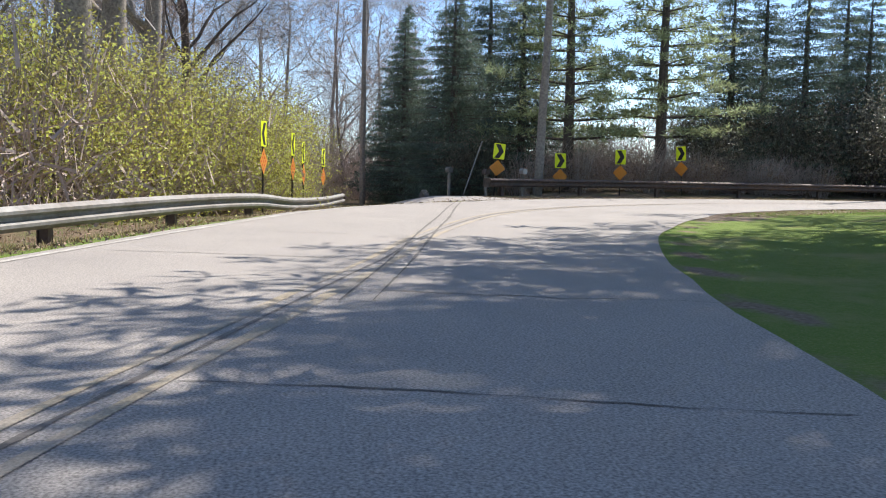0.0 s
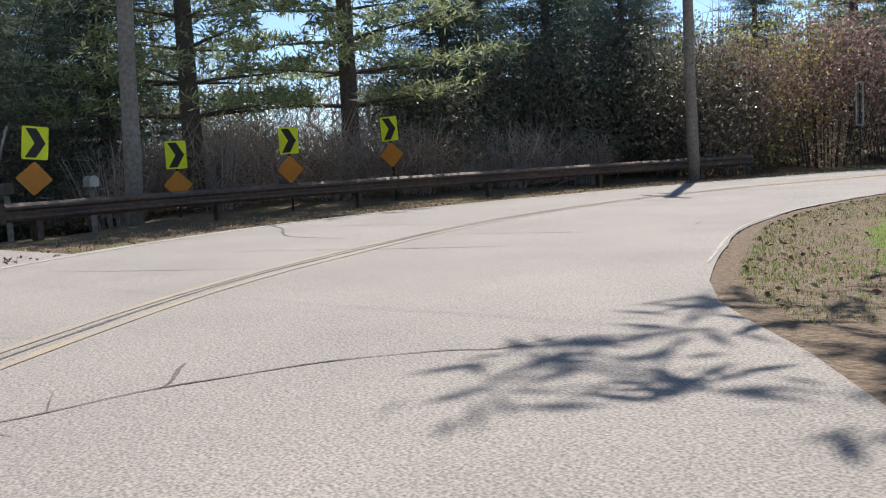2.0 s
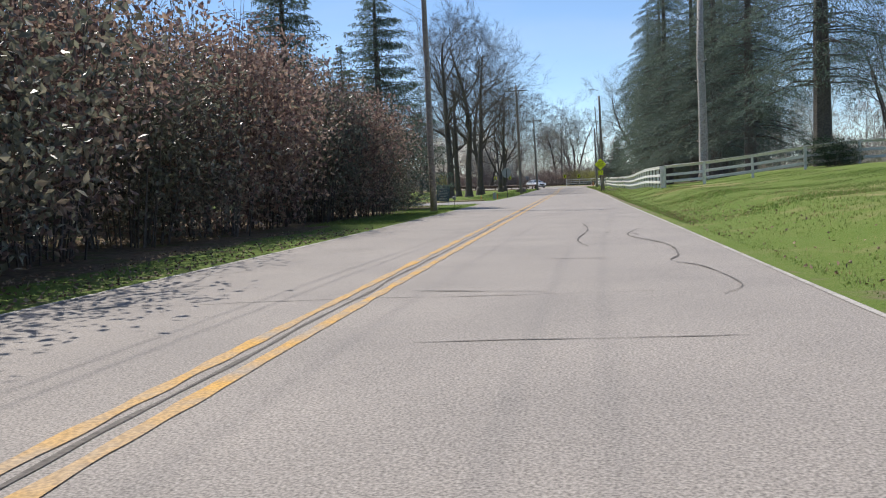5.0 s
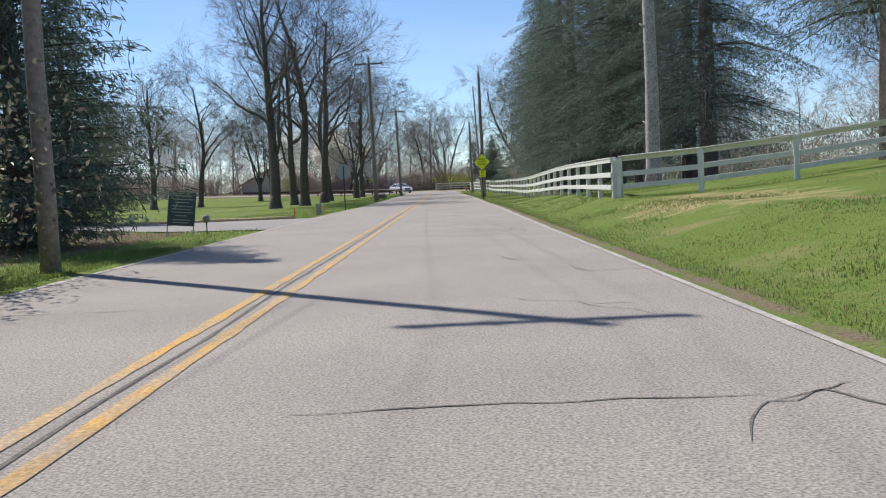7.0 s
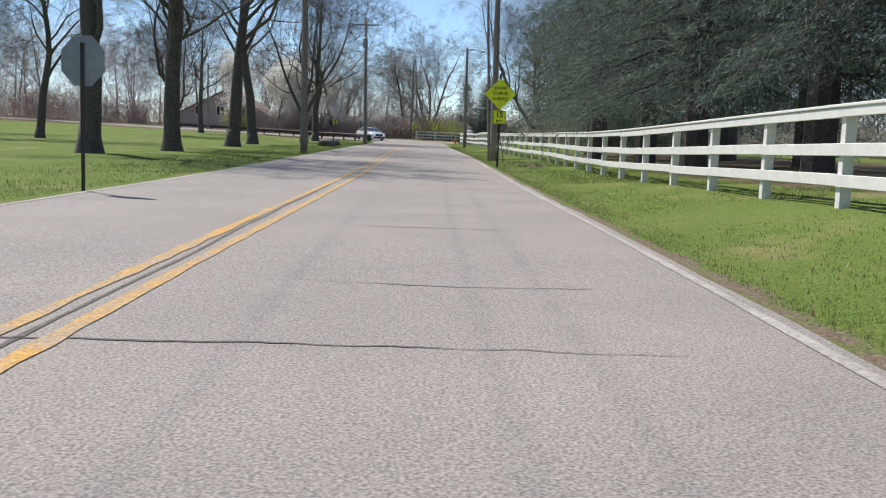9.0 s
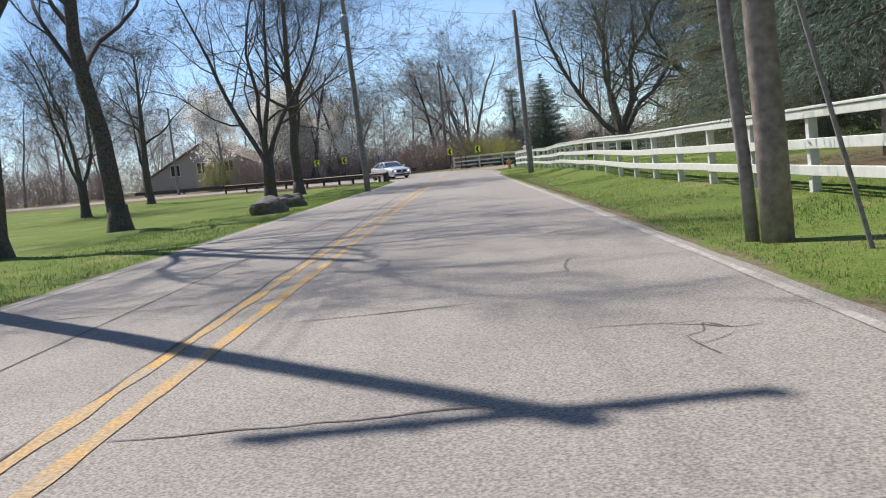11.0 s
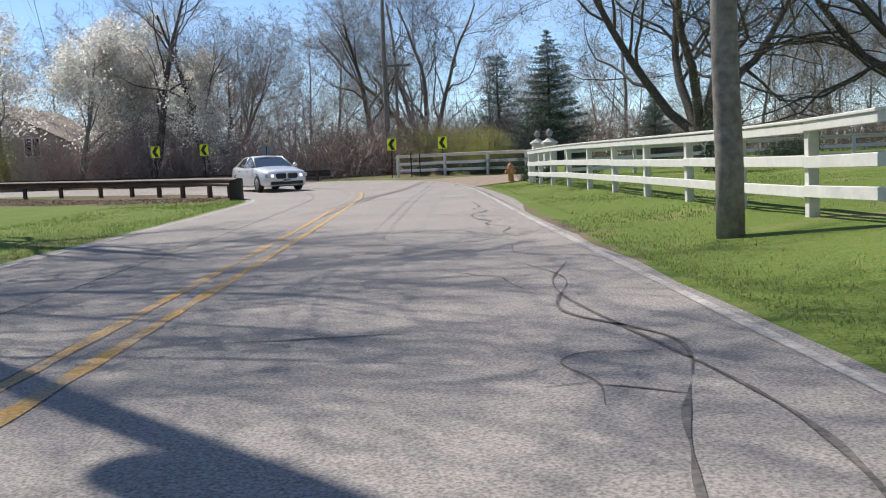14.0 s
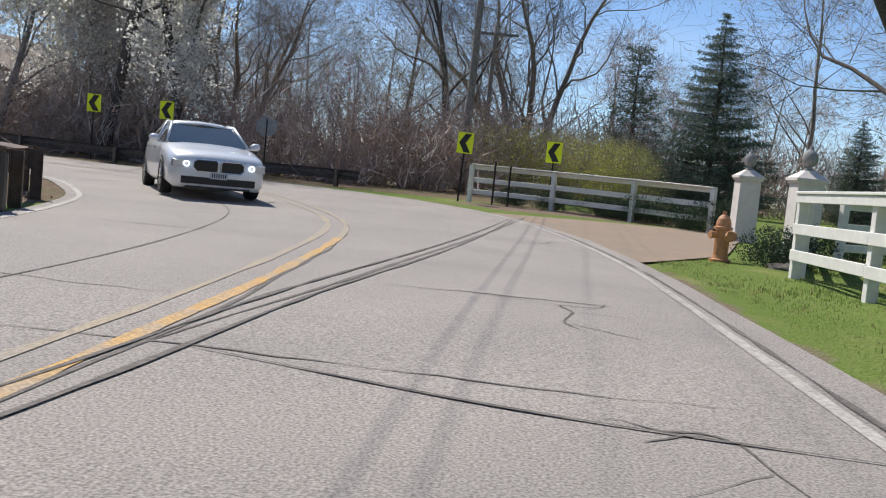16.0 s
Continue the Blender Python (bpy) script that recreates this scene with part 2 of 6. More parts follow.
BOARD = material("board_dark_green", (0.09, 0.12, 0.14), 0.6, grain=9, amount=0.1)
TEXT_PALE = material("pale_lettering", (0.55, 0.55, 0.52), 0.6, grain=9, amount=0.05)
MAILBOX = material("mailbox_metal", (0.10, 0.10, 0.10), 0.45, 0.5, grain=9, amount=0.2)
ORANGE_TAPE = material("orange_marker", (0.75, 0.16, 0.06), 0.7, grain=9, amount=0.1)
LEAF_LITTER = material("leaf_litter", (0.26, 0.17, 0.12), 0.9, vary=(0.36, 0.26, 0.20), grain=5, amount=0.4, patch=1.0, by_piece=0.5)


def ground_material():
    """Lawn green with drier straw patches, bare soil by the road's edge where the ground's own attribute says so."""
    m = bpy.data.materials.new("lawn")
    m.use_nodes = True
    nt = m.node_tree
    bs = nt.nodes["Principled BSDF"]
    bs.inputs["Roughness"].default_value = 0.95
    bs.inputs["Specular IOR Level"].default_value = 0.15
    co = nt.nodes.new("ShaderNodeTexCoord")

    def noise_node(scale, detail=5):
        n = nt.nodes.new("ShaderNodeTexNoise")
        n.inputs["Scale"].default_value, n.inputs["Detail"].default_value = scale, detail
        nt.links.new(co.outputs["Object"], n.inputs["Vector"])
        return n.outputs["Fac"]

    def ramp(fac, lo, hi):
        r = nt.nodes.new("ShaderNodeMapRange")
        r.inputs[1].default_value, r.inputs[2].default_value = lo, hi
        nt.links.new(fac, r.inputs[0])
        return r.outputs[0]

    def mix(fac, a, b):
        x = nt.nodes.new("ShaderNodeMixRGB")
        for i, c in ((1, a), (2, b)):
            if isinstance(c, tuple):
                x.inputs[i].default_value = (*c, 1)
            else:
                nt.links.new(c, x.inputs[i])
        nt.links.new(fac, x.inputs[0])
        return x.outputs[0]

    green = mix(ramp(noise_node(0.35), 0.35, 0.65), (0.115, 0.175, 0.032), (0.155, 0.20, 0.05))
    green = mix(ramp(noise_node(9), 0.4, 0.7), green, (0.105, 0.17, 0.026))
    green = mix(ramp(noise_node(45, 3), 0.5, 0.75), green, (0.22, 0.23, 0.08))
    green = mix(ramp(noise_node(0.55), 0.56, 0.80), green, (0.30, 0.245, 0.125))
    at = nt.nodes.new("ShaderNodeAttribute")
    at.attribute_name = "cover"
    sep = nt.nodes.new("ShaderNodeSeparateColor")
    nt.links.new(at.outputs["Color"], sep.inputs[0])
    litter = mix(ramp(noise_node(7), 0.35, 0.65), (0.115, 0.082, 0.055), (0.21, 0.155, 0.105))
    litter = mix(ramp(noise_node(1.2), 0.5, 0.7), litter, (0.11, 0.12, 0.045))
    bare = mix(ramp(noise_node(20), 0.35, 0.65), (0.15, 0.105, 0.075), (0.25, 0.195, 0.145))

    def edge(ch):
        a = nt.nodes.new("ShaderNodeMath")
        a.operation = "ADD"
        b = nt.nodes.new("ShaderNodeMath")
        b.operation = "MULTIPLY_ADD"
        b.inputs[1].default_value, b.inputs[2].default_value = 0.9, -0.45
        nt.links.new(noise_node(1.6), b.inputs[0])
        nt.links.new(ch, a.inputs[0])
        nt.links.new(b.outputs[0], a.inputs[1])
        return ramp(a.outputs[0], 0.4, 0.6)

    dead = mix(ramp(noise_node(30), 0.35, 0.65), (0.24, 0.215, 0.085), (0.40, 0.33, 0.17))
    col = mix(edge(sep.outputs[2]), green, dead)
    col = mix(edge(sep.outputs[0]), col, litter)
    col = mix(edge(sep.outputs[1]), col, bare)
    nt.links.new(col, bs.inputs["Base Color"])
    bp = nt.nodes.new("ShaderNodeBump")
    bp.inputs["Strength"].default_value, bp.inputs["Distance"].default_value = 0.8, 0.05
    nt.links.new(noise_node(28), bp.inputs["Height"])
    nt.links.new(bp.outputs[0], bs.inputs["Normal"])
    return m


LAWN = ground_material()


# ---- builders ----
class Geo:
    """Corners and faces of one mesh."""

    def __init__(self):
        self.v, self.f = [], []

    def add(self, verts, faces):
        n = len(self.v)
        self.v.extend(verts)
        self.f.extend([tuple(i + n for i in f) for f in faces])

    def box(self, cx, cy, cz, sx, sy, sz, turn=None):
        c = [Vector((x * sx / 2, y * sy / 2, z * sz / 2)) for x in (-1, 1) for y in (-1, 1) for z in (-1, 1)]
        if turn is not None:
            c = [turn @ p for p in c]
        self.add([(p.x + cx, p.y + cy, p.z + cz) for p in c], [(0, 1, 3, 2), (4, 6, 7, 5), (0, 4, 5, 1), (2, 3, 7, 6), (0, 2, 6, 4), (1, 5, 7, 3)])

    def tube(self, pts, radii, sides=8, cap=True):
        pts = [Vector(p) for p in pts]
        rings, ref = [], None
        for i, p in enumerate(pts):
            d = (pts[min(i + 1, len(pts) - 1)] - pts[max(i - 1, 0)])
            d = d.normalized() if d.length > 1e-9 else Vector((0, 0, 1))
            if ref is None:
                ref = Vector((1, 0, 0)) if abs(d.x) < 0.8 else Vector((0, 1, 0))
            a = d.cross(ref).normalized()
            ref = a.cross(d)
            b = ref
            r = radii[i] if not isinstance(radii, (int, float)) else radii
            rings.append([tuple(p + (a * math.cos(2 * math.pi * k / sides) + b * math.sin(2 * math.pi * k / sides)) * r) for k in range(sides)])
        verts = [q for ring in rings for q in ring]
        faces = []
        for i in range(len(pts) - 1):
            for k in range(sides):
                k2 = (k + 1) % sides
                faces.append((i * sides + k, i * sides + k2, (i + 1) * sides + k2, (i + 1) * sides + k))
        if cap:
            faces.append(tuple(range(sides))[::-1])
            faces.append(tuple((len(pts) - 1) * sides + k for k in range(sides)))
        self.add(verts, faces)

    def lathe(self, profile, cx=0, cy=0, sides=20, squash=1.0):
        """Turned about the vertical: profile of (radius, height)."""
        verts = [(cx + r * math.cos(2 * math.pi * k / sides), cy + squash * r * math.sin(2 * math.pi * k / sides), z) for r, z in profile for k in range(sides)]
        faces = [(i * sides + k, i * sides + (k + 1) % sides, (i + 1) * sides + (k + 1) % sides, (i + 1) * sides + k) for i in range(len(profile) - 1) for k in range(sides)]
        faces.append(tuple(range(sides))[::-1])
        faces.append(tuple((len(profile) - 1) * sides + k for k in range(sides)))
        self.add(verts, faces)

    def mesh(self, name, mat, smooth=False):
        me = bpy.data.meshes.new(name)
        me.from_pydata([tuple(p) for p in self.v], [], self.f)
        me.materials.append(mat)
        if smooth:
            me.polygons.foreach_set("use_smooth", [True] * len(me.polygons))
        me.update()
        return me


def part(name, geo, mat, parent, label="", smooth=False):
    ob = new(name, geo.mesh(name, mat, smooth))
    ob.parent = parent
    if label:
        tagged(ob, label)
    return ob


def thing(name, label, category, at=(0, 0, 0), turn=0.0, group="", kind=""):
    ob = new(name)
    ob.matrix_basis = pose(at[0], at[1], at[2], 0, 0, turn)
    return tagged(ob, label, category, group, kind)


def slab(name, geo, mat, label, category, kind="", smooth=False, group=""):
    return tagged(new(name, geo.mesh(name, mat, smooth)), label, category, group, kind)


def spline(pts, step=1.0):
    """A smooth line through the points, resampled evenly between each pair."""
    p = np.array(pts, float)
    e = np.vstack([2 * p[0] - p[1], p, 2 * p[-1] - p[-2]])
    out = []
    for i in range(1, len(e) - 2):
        n = max(2, int(np.linalg.norm(e[i + 1] - e[i]) / step))
        for k in range(n):
            t = k / n
            a, b, c, d = e[i - 1], e[i], e[i + 1], e[i + 2]
            out.append(0.5 * (2 * b + (c - a) * t + (2 * a - 5 * b + 4 * c - d) * t * t + (3 * b - a - 3 * c + d) * t ** 3))
    out.append(p[-1])
    return np.array(out)


# ---- the road's plan ----
RIGHT = [(160, -109.5), (110, -108.8), (70, -108), (40, -106.5), (30, -105), (22.3, -103.3), (18, -101.9), (14, -100), (9.2, -97), (7.2, -95), (5.2, -92.4), (3.75, -89.3), (2.6, -85.2),
         (2.05, -81), (1.9, -76), (1.85, -60), (1.75, -35), (1.8, 0), (1.8, 18), (1.55, 40), (1.3, 60), (1.15, 72), (1.0, 80), (0.3, 85.5), (-1.0, 90), (-3.4, 93.4), (-7, 95.6),
         (-12, 96.7), (-20, 97.4), (-45, 98.5), (-110, 101)]
CENTRE = [(160, -114), (110, -113.2), (70, -112.2), (40, -110), (30, -108.3), (24, -106.8), (20.9, -105.95), (17.5, -105.1), (12.6, -103.5), (9.2, -101.9), (6.2, -99.7), (4.0, -97.4),
          (1.4, -94.0), (-0.5, -90.3), (-1.6, -86.3), (-2.0, -79), (-1.95, -40), (-1.95, 0), (-2.1, 18), (-2.32, 40), (-2.4, 60), (-2.45, 70), (-2.6, 76), (-3.2, 82), (-4.6, 86),
          (-6.6, 89.4), (-9.4, 91.8), (-13.5, 93.2), (-20.5, 94.1), (-45, 95), (-110, 97.5)]
LEFT = [(160, -118.5), (110, -117.6), (70, -116), (40, -113.5), (30, -111.5), (21.7, -109.6), (19.2, -109.0), (16.8, -108.4), (11.6, -107.0), (9.4, -106.1), (7.3, -105.1), (3.8, -102.5),
        (-0.6, -98.3), (-3.2, -94), (-4.6, -88.5), (-5.3, -81), (-4.95, -60), (-5.0, -10), (-5.15, 18), (-5.4, 40), (-5.5, 60), (-5.5, 70), (-5.8, 76), (-7.2, 81.5), (-8.6, 84.4), (-10.3, 86.8),
        (-12.6, 88.6), (-15.5, 89.9), (-21, 90.7), (-45, 91.6), (-110, 94)]
N_ALONG = 520


def even(pts, n=N_ALONG):
    """Paired lines: the same share of each stretch on every line."""
    p = np.array(pts, float)
    e = np.vstack([2 * p[0] - p[1], p, 2 * p[-1] - p[-2]])
    mid = np.array(CENTRE, float)
    s = np.concatenate([[0], np.cumsum(np.linalg.norm(np.diff(mid, axis=0), axis=1))])
    keep = np.linspace(0, s[-1], n)
    u = np.interp(keep, s, np.arange(len(s)))
    out = []
    for q in u:
        i = min(int(q), len(p) - 2)
        t = q - i
        a, b, c, d = e[i], e[i + 1], e[i + 2], e[i + 3]
        out.append(0.5 * (2 * b + (c - a) * t + (2 * a - 5 * b + 4 * c - d) * t * t + (3 * b - a - 3 * c + d) * t ** 3))
    return np.array(out)


R_LINE, C_LINE, L_LINE = even(RIGHT), even(CENTRE), even(LEFT)


def beyond(line, xy, side):
    """Signed distance of points beyond a line; side +1: to the right of the way of travel."""
    xy = np.atleast_2d(xy)
    best = np.full(len(xy), 1e9)
    sign = np.zeros(len(xy))
    a, b = line[:-1], line[1:]
    d = b - a
    l2 = (d * d).sum(1)
    for i0 in range(0, len(xy), 2000):
        q = xy[i0:i0 + 2000]
        w = q[:, None, :] - a[None]
        t = np.clip((w * d[None]).sum(2) / l2[None], 0, 1)
        r = w - t[..., None] * d[None]
        dist = (r * r).sum(2)
        k = dist.argmin(1)
        j = np.arange(len(q))
        best[i0:i0 + 2000] = np.sqrt(dist[j, k])
        cross = d[k, 0] * r[j, k, 1] - d[k, 1] * r[j, k, 0]
        sign[i0:i0 + 2000] = np.where(cross < 0, 1, -1)
    return best * sign * side


R_C, L_C = R_LINE[::3], L_LINE[::3]


def ss(x, a, b):
    t = np.clip((x - a) / (b - a), 0, 1)
    return t * t * (3 - 2 * t)


def heights(xy, with_road=False):
    xy = np.atleast_2d(np.array(xy, float))
    x, y = xy[:, 0], xy[:, 1]
    dr, dl = beyond(R_C, xy, 1), beyond(L_C, xy, -1)
    z = 0.25 * ss(y, 80, 100) + 0.022 * np.clip(-14 - x, 0, 60) * ss(y, 50, 90)
    straight = ss(y, -92, -72)
    bank = 0.30 + 0.70 * ss(-y, -5, 22)
    out = np.clip(dr - 0.5, 0, None)
    z = z + straight * bank * (0.45 * ss(out, 0.1, 2.9) + 0.75 * ss(out, 2.6, 12)) * (1 - ss(y, 74, 84) * 0.8)
    z = z + (1 - straight) * 0.35 * ss(out, 0.6, 6) * ss(-x, -60, -30)
    far = np.clip(dl - 2.6, 0, None)
    z = z - 1.0 * ss(far, 0, 6) * ss(-y, 96, 101) * ss(-x, 1.5, 12)
    z = z + 0.25 * ss(far, 0, 5) * ss(-y, 22, 34) * (1 - ss(-y, 92, 98))
    z = z - 0.10 * ss(far, -1.5, 1.0) * ss(y, -20, 0) * (1 - ss(y, 60, 75))
    z = z - (0.14 + 0.30 * ss(-x, -16, -2)) * ss(np.clip(dl, 0, None), 0.3, 1.6) * ss(x, -9, -4) * (1 - ss(y, -105, -102))
    z = z + 0.11 * ss(out, 0.8, 2.6) * ss(y, 32, 42) * (1 - ss(y, 52, 60))
    if with_road:
        return z, dr, dl
    return z


def gz(x, y):
    return float(heights([(x, y)])[0])


# paved areas off the road, by their corners
SIDE_ROAD = [(2.6, -102.6), (0.6, -99.5), (-26, -108.5), (-24, -115)]
DRIVE = [(-5.05, -30.4), (-4.95, -21.5), (-24, -19.4), (-24, -22.4)]
GRAVEL_MOUTH = [(0.95, 80.5), (-1.1, 91.0), (5.4, 92.2), (3.2, 84.2)]


def within(quad, xy, inset=0.0):
    """Which points lie inside a four-cornered area, at least inset from its sides."""
    q = np.array(quad, float)
    area = sum(q[i][0] * q[(i + 1) % 4][1] - q[(i + 1) % 4][0] * q[i][1] for i in range(4))
    ok = np.ones(len(xy), bool)
    for i in range(4):
        a, d = q[i], q[(i + 1) % 4] - q[i]
        d = d / np.linalg.norm(d)
        side = (d[0] * (xy[:, 1] - a[1]) - d[1] * (xy[:, 0] - a[0])) * (1 if area > 0 else -1)
        ok &= side > inset
    return ok


# ---- ground ----
def grid_lines(lo, hi, step, reach):
    core = list(np.arange(lo, hi + 1e-6, step))
    out, s, q = [], step, lo
    while q > -reach:
        s *= 1.25
        q -= s
        out.append(q)
    left, out, s, q = out[::-1], [], step, hi
    while q < reach:
        s *= 1.25
        q += s
        out.append(q)
    return np.array(left + core + out)


gx, gy = grid_lines(-22, 34, 0.5, 2500), grid_lines(-122, 108, 0.6, 2500)
GX, GY = np.meshgrid(gx, gy)
flat = np.stack([GX.ravel(), GY.ravel()], 1)
z0, dr0, dl0 = heights(flat, True)
inside = (dr0 < -0.5) & (dl0 < -0.5)
bumps = np.array([noise.noise((px * 0.35, py * 0.35, 0)) * 0.05 + noise.noise((px * 1.3, py * 1.3, 3)) * 0.02 for px, py in flat]) * ss(np.minimum(np.abs(dr0), np.abs(dl0)), 0.3, 2.0)
paved = within(SIDE_ROAD, flat, -1.0) | within(DRIVE, flat, -1.0) | within(GRAVEL_MOUTH, flat, -0.6)
sunk = within(SIDE_ROAD, flat, -0.1) | within(DRIVE, flat, -0.1) | within(GRAVEL_MOUTH, flat, -0.1)
zg = np.where(inside, z0 - 0.08, np.where(sunk, z0 - 0.03, np.where(paved, z0 - 0.005, z0 + bumps)))
zg = zg + np.where(np.hypot(flat[:, 0], flat[:, 1]) > 300, -1.5, 0)
me = bpy.data.meshes.new("ground")
nx = len(gx)
idx = np.arange(len(flat)).reshape(len(gy), nx)
quads = np.stack([idx[:-1, :-1].ravel(), idx[:-1, 1:].ravel(), idx[1:, 1:].ravel(), idx[1:, :-1].ravel()], 1)
me.from_pydata(np.column_stack([flat, zg]).tolist(), [], quads.tolist())
me.polygons.foreach_set("use_smooth", [True] * len(me.polygons))
me.materials.append(LAWN)
col = me.color_attributes.new("cover", "FLOAT_COLOR", "POINT")
fx, fy = flat[:, 0], flat[:, 1]
ragged = np.array([noise.noise((px * 0.06, py * 0.06, 9)) * 5 + noise.noise((px * 0.2, py * 0.2, 4)) * 2 for px, py in flat])
meadow = np.array([noise.noise((px * 0.012, py * 0.012, 2)) for px, py in flat])
woods = np.maximum.reduce([ss(dl0 + ragged * 0.15, 1.4 - 1.3 * ss(-fy, 74, 80), 2.6 - 1.6 * ss(-fy, 74, 80)) * ss(-fy, 26, 32) * (1 - ss(dl0 + ragged * 3, 30, 50)), ss(fy + ragged, 101, 106) * ss(-fx, -3, 3) * (1 - ss(fy + ragged * 4, 150, 190)), ss(fy, 96.0, 97.0) * ss(-fx, -2, 1) * (1 - ss(fy, 130, 160)), ss(fy - 0.62 * np.clip(-fx - 7, 0, 14) + ragged * 0.2, 76.2, 77.2) * (1 - ss(fy, 89, 90)) * ss(-fx, 6.8, 7.6),
                           ss(-fx + ragged, 52, 60) * ss(meadow, -0.2, 0.2), ss(fx + ragged, 30, 38) * ss(meadow, -0.15, 0.25), ss(fx, 5.5, 7) * ss(-fy + ragged, -38, -30) * ss(fy + ragged, -30, -18) * 0.75 * (1 - ss(fx + ragged, 22, 28))])
bare = np.maximum.reduce([(1 - ss(np.abs(dr0 - 0.35), 0.05, 0.40)) * 0.66, (1 - ss(np.abs(dl0 - 0.3), 0.1, 0.4)) * 0.45,
                          (1 - ss(np.abs(dr0 - 0.5), 0.55, 0.9 + 0.25 * ss(-fy, 78, 86))) * ss(-fy, 68, 78) * ss(-fx, -14, -10), (1 - ss(np.hypot((fx - 1.0) * 0.6, fy - 94.5), 1.2, 3.2)) * 0.75])
bare = np.maximum(bare, (1 - ss(np.abs(dr0 - 0.36), 0.12, 0.34)) * 0.8 * ss(fy, 30, 38) * (1 - ss(fy, 60, 66)))
straw = np.maximum((1 - ss(np.hypot(fx - 5.4, (fy + 36) * 0.5), 0.8, 4.0)) * 0.62, (1 - ss(np.hypot(fx - 6.5, (fy + 58) * 0.4), 1.0, 5.0)) * 0.45)
cover = np.column_stack([woods, bare, straw, np.ones(len(fx))]).astype(np.float32)
col.data.foreach_set("color", cover.ravel())
tagged(new("ground", me), "rolling spring lawn and woodland floor beside the road", "ground", kind="structure")

# ---- road ----
wob = [0.14 + (0.08 + 0.14 * float(ss(-R_LINE[i][1], 80, 88))) * noise.noise((i * 0.45, 0, 5)) + 0.38 * float(ss(R_LINE[i][1], 63, 70) * (1 - ss(R_LINE[i][1], 84, 92))) for i in range(N_ALONG)]
wob2 = [0.22 + 0.08 * noise.noise((i * 0.35, 9, 5)) for i in range(N_ALONG)]


def cross_point(i, f):
    """A point across the road: f from -1 (left line) over 0 (centre) to 1 (right line)."""
    return C_LINE[i] + (R_LINE[i] - C_LINE[i]) * f if f >= 0 else C_LINE[i] + (L_LINE[i] - C_LINE[i]) * -f


rows_f = (-1, -0.66, -0.33, 0, 0.33, 0.66, 1)
pts = []
for i in range(N_ALONG):
    n_r = (R_LINE[i] - C_LINE[i]) / np.linalg.norm(R_LINE[i] - C_LINE[i])
    n_l = (L_LINE[i] - C_LINE[i]) / np.linalg.norm(L_LINE[i] - C_LINE[i])
    row = [cross_point(i, f) for f in rows_f]
    pts += [row[0] + n_l * wob2[i]] + row + [row[-1] + n_r * wob[i]]
pts = np.array(pts)
ROAD_Z = 0.012
zr = heights(pts) + ROAD_Z
k = len(rows_f) + 2
road = Geo()
road.add(np.column_stack([pts, zr]).tolist(), [(i * k + j, i * k + j + 1, (i + 1) * k + j + 1, (i + 1) * k + j) for i in range(N_ALONG - 1) for j in range(k - 1)])
slab("road", road, ASPHALT, "sun-bleached worn grey asphalt country road", "road", "structure", True)


def ribbon(line, width, lift, mat, name, label, category="road marking", wobble=0.0, seed=0, geo=None, taper=False):
    """A flat strip along a line on the ground."""
    line = np.array(line, float)
    d = np.gradient(line, axis=0)
    d /= np.linalg.norm(d, axis=1)[:, None] + 1e-9
    nrm = np.column_stack([-d[:, 1], d[:, 0]])
    w = np.array([width / 2 * (1 + wobble * noise.noise((q[0] * 2.1, q[1] * 2.1, seed))) for q in line])
    if taper:
        w = w * np.sin(np.linspace(0.06, math.pi - 0.06, len(w))) ** 0.5
    a, b = line + nrm * w[:, None], line - nrm * w[:, None]
    za, zb = heights(a) + lift, heights(b) + lift
    n = len(line)
    g = geo or Geo()
    g.add(np.column_stack([a, za]).tolist() + np.column_stack([b, zb]).tolist(), [(n + i, n + i + 1, i + 1, i) for i in range(n - 1)])
    if geo is None:
        return slab(name, g, mat, label, category, "structure")


def offset(line, by):
    d = np.gradient(line, axis=0)
    d /= np.linalg.norm(d, axis=1)[:, None]
    return line + np.column_stack([d[:, 1], -d[:, 0]]) * by


LIFT = ROAD_Z + 0.005
BEND = max(i for i in range(N_ALONG) if C_LINE[i][1] < -84.0)
TURN = max(i for i in range(N_ALONG) if R_LINE[i][1] < -95.5)
ribbon(R_LINE[TURN:-40], 0.09, LIFT, WHITE_LINE, "edge_line", "worn white edge line along the asphalt", wobble=0.5, seed=1, taper=True)
ribbon(L_LINE[30:-40], 0.10, LIFT, WHITE_LINE, "edge_line", "worn white edge line along the asphalt", wobble=0.5, seed=2)
CORNER = max(i for i in range(N_ALONG) if C_LINE[i][1] < 80.5 and C_LINE[i][0] > -4)


def index_of(y):
    """The last place on the straight before that distance north."""
    return max(i for i in range(N_ALONG) if C_LINE[i][1] < y and C_LINE[i][0] > -4)


